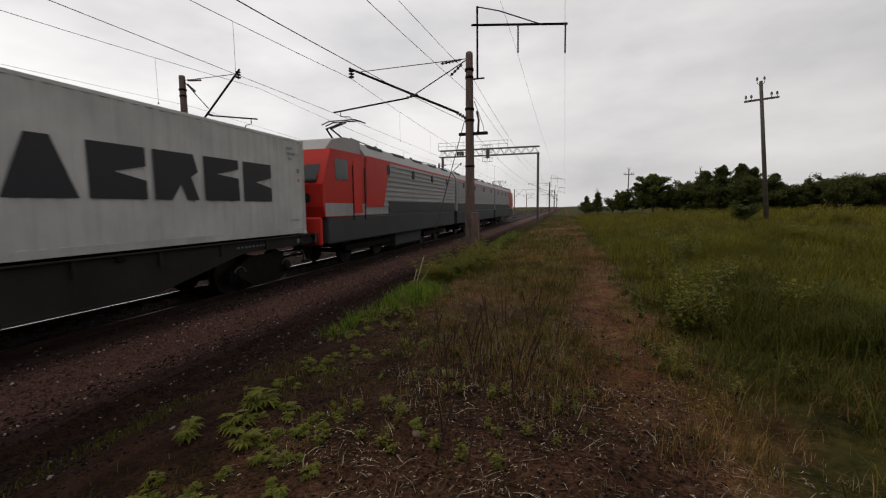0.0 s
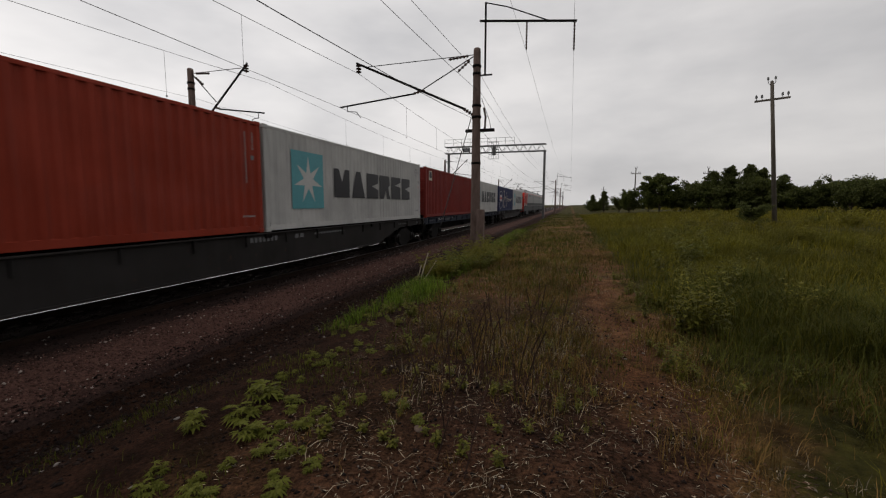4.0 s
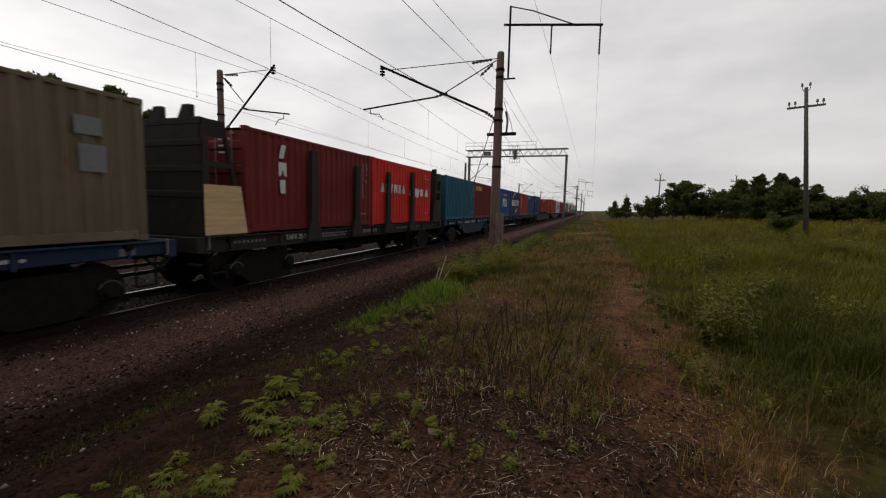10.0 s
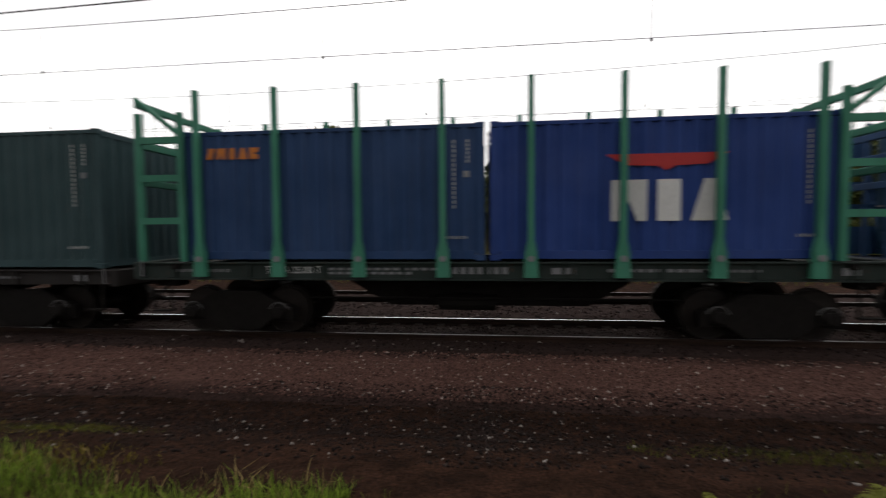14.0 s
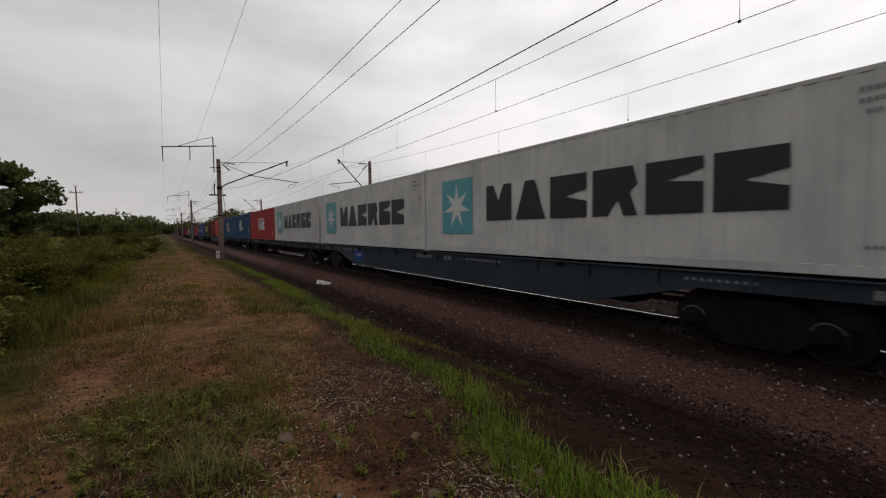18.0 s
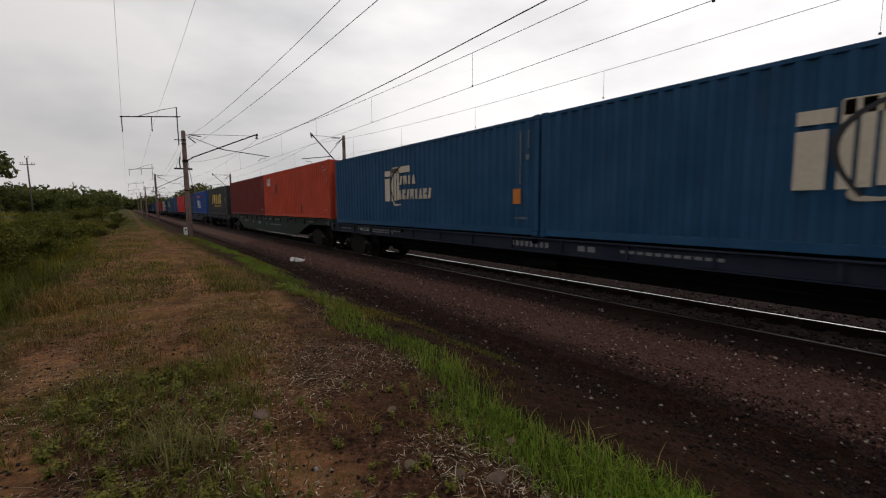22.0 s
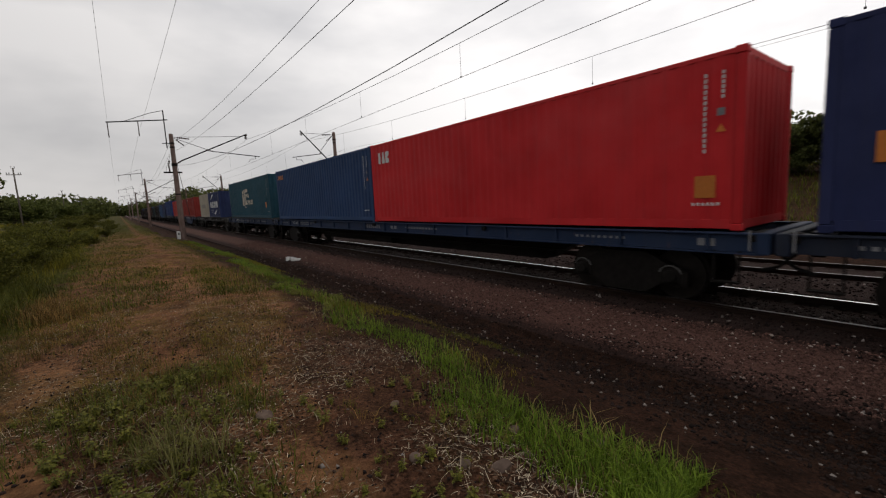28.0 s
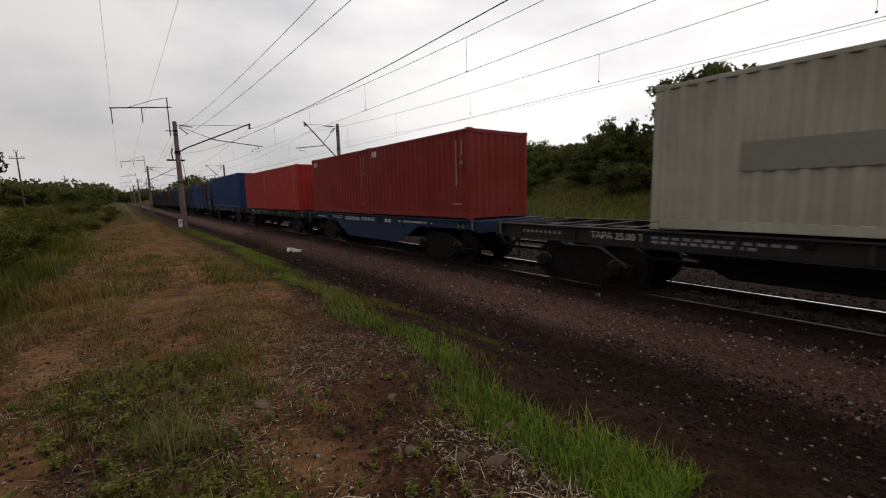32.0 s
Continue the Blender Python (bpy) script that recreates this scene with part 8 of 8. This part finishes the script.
def tree_meshes(seed, h, spread, leaf, count, shape):
    """A trunk with limbs, and a crown of leaf clumps round the limb ends. shape: round, tall or shrub."""
    r = random.Random(seed)
    ends, geo = [], []
    trunk_h = h * {"round": 0.1, "tall": 0.04, "shrub": 0.02}[shape]
    pts = [Vector((0, 0, -0.1))]
    lift = 0.185 if shape == "tall" else 0.155
    for i in range(5):
        pts.append(pts[-1] + Vector((r.uniform(-0.03, 0.03) * h, r.uniform(-0.03, 0.03) * h, h * lift)))
    rad = h * 0.022
    for i in range(5):
        geo.append(tube(pts[i], pts[i + 1], rad * (1 - i * 0.17), rad * (1 - (i + 1) * 0.17), 8))
    n = {"round": 46, "tall": 56, "shrub": 36}[shape]
    for i in range(n):
        t = (i + 0.5) / n
        z0 = trunk_h + (h * (0.9 if shape == "tall" else 0.72) - trunk_h) * t
        base = pts[min(5, int(max(0, z0 + 0.1) / (h * lift)))].copy()
        base.z = min(z0, pts[-1].z)
        a = i * 2.4 + r.uniform(-0.4, 0.4)
        wide = {"round": math.sin(math.pi * (0.18 + 0.75 * t)), "tall": 1.05 - 0.85 * t, "shrub": 1 - 0.45 * t}[shape] * spread * r.uniform(0.5, 1.3)
        rise = {"round": 0.35, "tall": 0.5, "shrub": 0.75}[shape] * wide * r.uniform(0.4, 1.7)
        tip = base + Vector((math.cos(a) * wide, math.sin(a) * wide, rise))
        mid = (base + tip) / 2 + Vector((0, 0, 0.08 * wide))
        geo.append(tube(base, mid, rad * 0.4, rad * 0.25, 5))
        geo.append(tube(mid, tip, rad * 0.25, rad * 0.08, 5))
        ends += [(tip, 1.0), (mid, 0.8), ((mid + tip) / 2, 0.9)]
    ends.append((pts[-1] + Vector((0, 0, h * 0.02)), 0.6))
    trunk = mesh_of("trunk", join(*geo), M["bark"])
    rng_ = np.random.default_rng(seed)
    k = rng_.integers(0, len(ends), count)
    cen = np.array([ends[i][0] for i in k])
    siz = np.array([ends[i][1] for i in k])
    off = rng_.normal(0, 1, (count, 3))
    off /= np.linalg.norm(off, axis=1)[:, None]
    off *= (rng_.uniform(0, 1, count) ** 0.5 * spread * 0.25 * siz * rng_.uniform(0.5, 1.3, len(ends))[k])[:, None] * np.array([1, 1, 0.75])
    c = cen + off
    c[:, 2] = np.maximum(c[:, 2], 0.05)
    d = rng_.normal(0, 1, (count, 3))
    d /= np.linalg.norm(d, axis=1)[:, None]
    e = np.cross(d, rng_.normal(0, 1, (count, 3)))
    e /= np.linalg.norm(e, axis=1)[:, None]
    s = leaf * rng_.uniform(0.5, 1.25, count)[:, None]
    v = np.stack([c - d * s, c - e * s * 0.55, c + d * s, c + e * s * 0.55], 1).reshape(-1, 3)
    f = np.arange(count)[:, None] * 4 + [0, 1, 2, 3]
    me = bpy.data.meshes.new("crown")
    me.vertices.add(len(v))
    me.vertices.foreach_set("co", v.astype(np.float32).ravel())
    me.loops.add(4 * count)
    me.loops.foreach_set("vertex_index", f.astype(np.int32).ravel())
    me.polygons.add(count)
    me.polygons.foreach_set("loop_start", np.arange(0, 4 * count, 4, dtype=np.int32))
    me.update(calc_edges=True)
    me.materials.append(M["leaf_scrub"] if seed > 400 else M["leaf_dark"] if seed % 2 else M["leaf_mid"])
    return trunk, me


KINDS = {
    "airy": [tree_meshes(105, 8.0, 3.1, 0.2, 6500, "round")] * 3,
    "round": [tree_meshes(101 + i, 8.0, 3.0, 0.17, 19000, "round") for i in range(3)],
    "tall": [tree_meshes(201 + i, 10.0, 2.7, 0.18, 16000, "tall") for i in range(3)],
    "meadow": [tree_meshes(401 + i, 2.6, 1.7, 0.075, 8000, "shrub") for i in range(3)],
    "shrub": [tree_meshes(301 + i, 3.0, 1.9, 0.12, 7000, "shrub") for i in range(3)],
}


def tree(kind, i, x, y, s, label, sz=1.0):
    tr, cr = KINDS[kind][i % 3]
    name = "bush" if kind in ("shrub", "meadow") else "tree"
    ob = thing(name, pose(x, y, height(x, y) - 0.1, 0, 0, (i * 77) % 360) @ Matrix.Diagonal((s, s, s * sz, 1)), label, name, "shrubs" if name == "bush" else "trees round the line")
    part("trunk", tr, None, ob)
    part("crown", cr, None, ob)
    return ob


r = random.Random(9)
# the row beyond the tracks, ahead
k = 0
for x, y, s in ((-43, 4, 0.9), (-40, 8, 1.0), (-38, 12, 1.0), (-42, 15, 1.1), (-38, 19, 1.1), (-42, 22, 1.15), (-39, 25.5, 1.05), (-42, 29, 1.0), (-40, 32, 0.95), (-44, 35, 0.8), (-40, 49.5, 1.0), (-43, 54, 0.78), (-46, 59, 0.7), (-44, 64, 0.62), (-45, 71, 0.72), (-47, 79, 0.6), (-46, 87, 0.7)):
    tree("tall", k, x, y, s * 1.02, "tall dark leafy tree in the row beyond the tracks", r.uniform(0.92, 1.08))
    k += 1
for i in range(13):
    tree("tall", k, -36 - r.uniform(0, 4), 8 + 2.1 * i + r.uniform(-0.6, 0.6), r.uniform(0.72, 1.0), "tall dark leafy tree in the row beyond the tracks", r.uniform(0.9, 1.08))
    k += 1
for i in range(26):
    tree("shrub", k, -26 - r.uniform(0, 7), 3 + 1.8 * i + r.uniform(-1, 1), r.uniform(0.4, 0.8), "low dark shrub at the foot of the tree row", r.uniform(0.75, 1.2))
    k += 1
for i in range(15):
    tree("airy" if i % 3 else "round", k, -44 - r.uniform(0, 5), 6 + 2.3 * i + r.uniform(-1, 1), r.uniform(0.86, 1.12), "dark leafy tree behind the row beyond the tracks", r.uniform(0.9, 1.1))
    k += 1
for i in range(20):
    tree("round", k, -46 - r.uniform(0, 6), 38 + 3.2 * i + r.uniform(-1, 1), r.uniform(0.55, 0.85), "dark leafy tree behind the row beyond the tracks", r.uniform(0.85, 1.1))
    k += 1
for i in range(44):
    tree("shrub", k, -33 - r.uniform(0, 10), 2 + 2.5 * i + r.uniform(-1.5, 1.5), r.uniform(0.9, 2.2), "dense dark shrub under the tree row beyond the tracks", r.uniform(0.8, 1.15))
    k += 1
for y in (92, 98, 104, 111, 118, 126, 135, 145, 155, 167, 180):
    tree("round", k, -36 - r.uniform(0, 10), y, r.uniform(0.8, 1.1), "dark leafy tree beyond the tracks")
    k += 1
# on the rising bank beyond the tracks, behind
for x, y, s, kd in ((-33.5, -13.3, 1.14, "airy"), (-34.5, -14.8, 0.42, "round"), (-36, -9.5, 0.5, "round"), (-37, -5.5, 0.42, "round"), (-40, -1, 0.55, "round"), (-39, -7, 0.45, "round"), (-40, 5, 0.8, "tall"), (-43, 9, 0.85, "tall"), (-37, -16, 0.5, "round"), (-41, -20, 0.55, "round"), (-42, -24, 0.6, "round"), (-40, -28, 0.55, "round"), (-43, -33, 0.6, "round"), (-44, -38, 0.6, "round"), (-46, -46, 0.65, "round")):
    tree(kd, k, x, y, s, "leafy tree on the grassy bank beyond the tracks")
    k += 1
for i in range(46):
    y = -56 + 1.45 * i
    tree("shrub", k, -30.5 - r.uniform(0, 12), y + r.uniform(-1, 1), r.uniform(0.7, 1.45), "dense shrub on the bank beyond the tracks", r.uniform(0.75, 1.2))
    k += 1
for i in range(22):
    y = -30 + 1.7 * i
    tree("shrub", k, -26.0 - r.uniform(0, 6.0), y + r.uniform(-1, 1), r.uniform(0.35, 0.85), "dense olive-green shrub on the lower bank beyond the tracks", r.uniform(0.75, 1.2))
    k += 1
# field side, ahead
tree("round", k, 12.9, 70, 0.9, "round dark broad-crowned tree at the field's far edge")
for x, y, s in ((19, 66, 1.9), (23, 62, 2.3), (26.5, 61, 2.0), (29, 58, 2.3), (33, 57, 1.9), (37, 56, 1.8), (41, 55, 1.7), (15.5, 72, 1.4), (9.5, 74, 1.3), (6.8, 80, 1.1), (44, 52, 1.7), (48, 50, 1.5), (53, 50, 1.6), (57, 45, 1.5), (62, 42, 1.6), (35, 62, 1.7), (17, 69, 1.5), (21, 67, 1.7), (31, 60, 1.8), (39, 58, 1.6), (46, 54, 1.5), (3.2, 92, 1.0), (5, 88, 1.1), (66, 40, 1.5), (70, 36, 1.5), (13.5, 73, 1.5), (16.5, 70, 1.7), (34, 59, 2.0), (42, 56, 1.9), (45, 54, 1.9), (51, 52, 1.9), (55, 48, 1.9), (60, 44, 1.9), (37.5, 58, 2.0)):
    k += 1
    tree("shrub", k, x + r.uniform(-1.5, 1.5), y + r.uniform(-3, 3), s * r.uniform(0.5, 0.85) * (0.78 if x > 27 else 0.9 if x > 21 else 1.0), "dense dark shrub in the hedge across the field", r.uniform(0.8, 1.2))
for x, y, s in ((20, 66, 0.5), (22, 64, 0.55), (19.5, 63, 0.66), (21.5, 62, 0.66), (24.5, 60, 0.5), (36, 60, 0.4), (43, 57, 0.36), (50, 54, 0.36), (6.0, 84, 0.45), (9.5, 78, 0.4), (18.5, 66, 0.62), (23, 63, 0.62), (33.5, 61, 0.42), (40, 59, 0.4), (47, 56, 0.38), (4.2, 90, 0.4), (18, 68, 0.48)):
    k += 1
    tree("tall", k, x, y, s * 0.95, "young tree standing out of the hedge")
k += 1
for i in range(30):
    x = 20 + 1.7 * i
    tree("shrub", k + i, x, 64 - 0.35 * (x - 20) + r.uniform(-2, 2), r.uniform(0.85, 1.2), "low dense shrub closing the hedge across the field", r.uniform(0.8, 1.1))
k += 30
tree("shrub", k, 10.8, 30.5, 0.42, "bush at the foot of the line pole")
# field side, behind
k += 1
tree("round", k, 11.5, -49, 1.2, "large dark broad-crowned tree in the field")
for x, y, s in ((15, -130, 1.9), (19, -135, 2.2), (23, -140, 2.2), (11, -150, 1.8), (4.4, -60, 0.9), (5.6, -46, 0.8), (3.2, -66, 0.9), (3.4, -80, 1.2), (5.5, -90, 1.2), (2.6, -52, 0.5), (2.2, -40, 0.42), (1.5, -31, 0.42), (1.1, -44, 0.5), (0.9, -58, 0.6), (1.3, -72, 0.8)):
    k += 1
    tree("meadow" if y > -100 else "shrub", k, x, y, s * (0.8 if y > -100 else 1), "leafy bush in the meadow beside the bank", 0.8)
for i in range(56):
    k += 1
    y = -7.0 - 36 * (i / 56) ** 1.3
    x = 1.75 + r.uniform(0, 1.0) * (0.9 + 0.2 * -y)
    tree("meadow", k, x, y + r.uniform(-0.8, 0.8), r.uniform(0.18, 0.55), "bushy dull green growth at the meadow's edge", r.uniform(0.75, 1.15))


# far woods all round, one joined belt
def far_woods(name, pts, h0, h1, seed, per=260, size=0.75):
    rg = np.random.default_rng(seed)
    cs = []
    for x, y in pts:
        h = rg.uniform(h0, h1)
        p = rg.normal(0, 1, (per, 3))
        p /= np.linalg.norm(p, axis=1)[:, None]
        p *= (rg.uniform(0, 1, per) ** 0.33)[:, None] * np.array([h * 0.55, h * 0.55, h * 0.5])
        cs.append(p + np.array([x, y, height(x, y) + h * 0.45]))
    c = np.concatenate(cs)
    n = len(c)
    d = rg.normal(0, 1, (n, 3))
    d /= np.linalg.norm(d, axis=1)[:, None]
    e = np.cross(d, rg.normal(0, 1, (n, 3)))
    e /= np.linalg.norm(e, axis=1)[:, None]
    s = size * rg.uniform(0.5, 1.3, n)[:, None]
    v = np.stack([c - d * s, c - e * s * 0.6, c + d * s, c + e * s * 0.6], 1).reshape(-1, 3)
    stuff_mesh(name, v, np.arange(n)[:, None] * 4 + [0, 1, 2, 3], M["leaf_dark"], "distant dark belt of woodland", "woods")


r2 = random.Random(77)
pts = []
for i in range(70):
    a = radians(-8 - 172 * i / 70)
    d = r2.uniform(150, 210)
    pts.append((-math.sin(a) * d + 8, math.cos(a) * d))
far_woods("far_woods", pts, 5, 8.5, 61)
pts = []
for i in range(60):
    a = radians(12 + 156 * i / 60)
    d = r2.uniform(170, 240)
    pts.append((-math.sin(a) * d - 20, math.cos(a) * d))
far_woods("far_woods", pts, 7, 11, 62)
pts = [(6 + 2.2 * i + r2.uniform(-2, 2), -250 - r2.uniform(0, 60)) for i in range(24)] + [(-28 - 3 * i, -260 - r2.uniform(0, 50)) for i in range(24)]
far_woods("far_woods", pts, 9, 14, 63, 420, 0.9)

far_woods("far_woods", [(-75 + 4.2 * i + r2.uniform(-2, 2), -735 - r2.uniform(0, 50)) for i in range(34)], 12, 22, 64, 300, 1.6)

# ---- sleepers, last ----
SLEEP = mesh_of("sleeper", join(extrude([(-1.35, -0.03), (-1.35, -0.15), (1.35, -0.15), (1.35, -0.03), (0.95, 0.0), (0.5, 0.0), (0.3, -0.035), (-0.3, -0.035), (-0.5, 0.0), (-0.95, 0.0)], -0.12, 0.12, "y"), box(-0.9, -0.66, -0.09, 0.09, 0.0, 0.03), box(0.66, 0.9, -0.09, 0.09, 0.0, 0.03)), M["concrete"])
for cx in (X1, X2):
    row = tagged(new("sleeper_row"), "row of grey concrete sleepers set in the ballast", "sleepers", "sleeper rows", "structure")
    for i in range(-56, 57):
        o = part("sleeper", SLEEP, None, row, at=pose(cx, i * 0.545 + (0.2 if cx == X2 else 0), RZ - 0.145 if cx == X2 else RZ - 0.165))
    vs = [box(cx - 1.35, cx + 1.35, y - 0.12, y + 0.12, RZ - 0.3, RZ - 0.16) for s in (-1, 1) for y in [s * (31.1 + 0.545 * i) for i in range(150)]]
    far = part("far_sleepers", join(*vs), M["concrete"], row)
    far["kind"] = "stuff"


# ---- what moves ----
TRAVEL = [(0, 0.0), (4, 60.843), (8, 121.476), (12, 181.363), (16, 239.833), (20, 296.57), (24, 352.513), (28, 407.368), (32, 461.553)]


def motions():
    for ob, uc, z in MOVING:
        walk(ob, [(t, pose(X1, s - uc, z)) for t, s in TRAVEL])


motions()
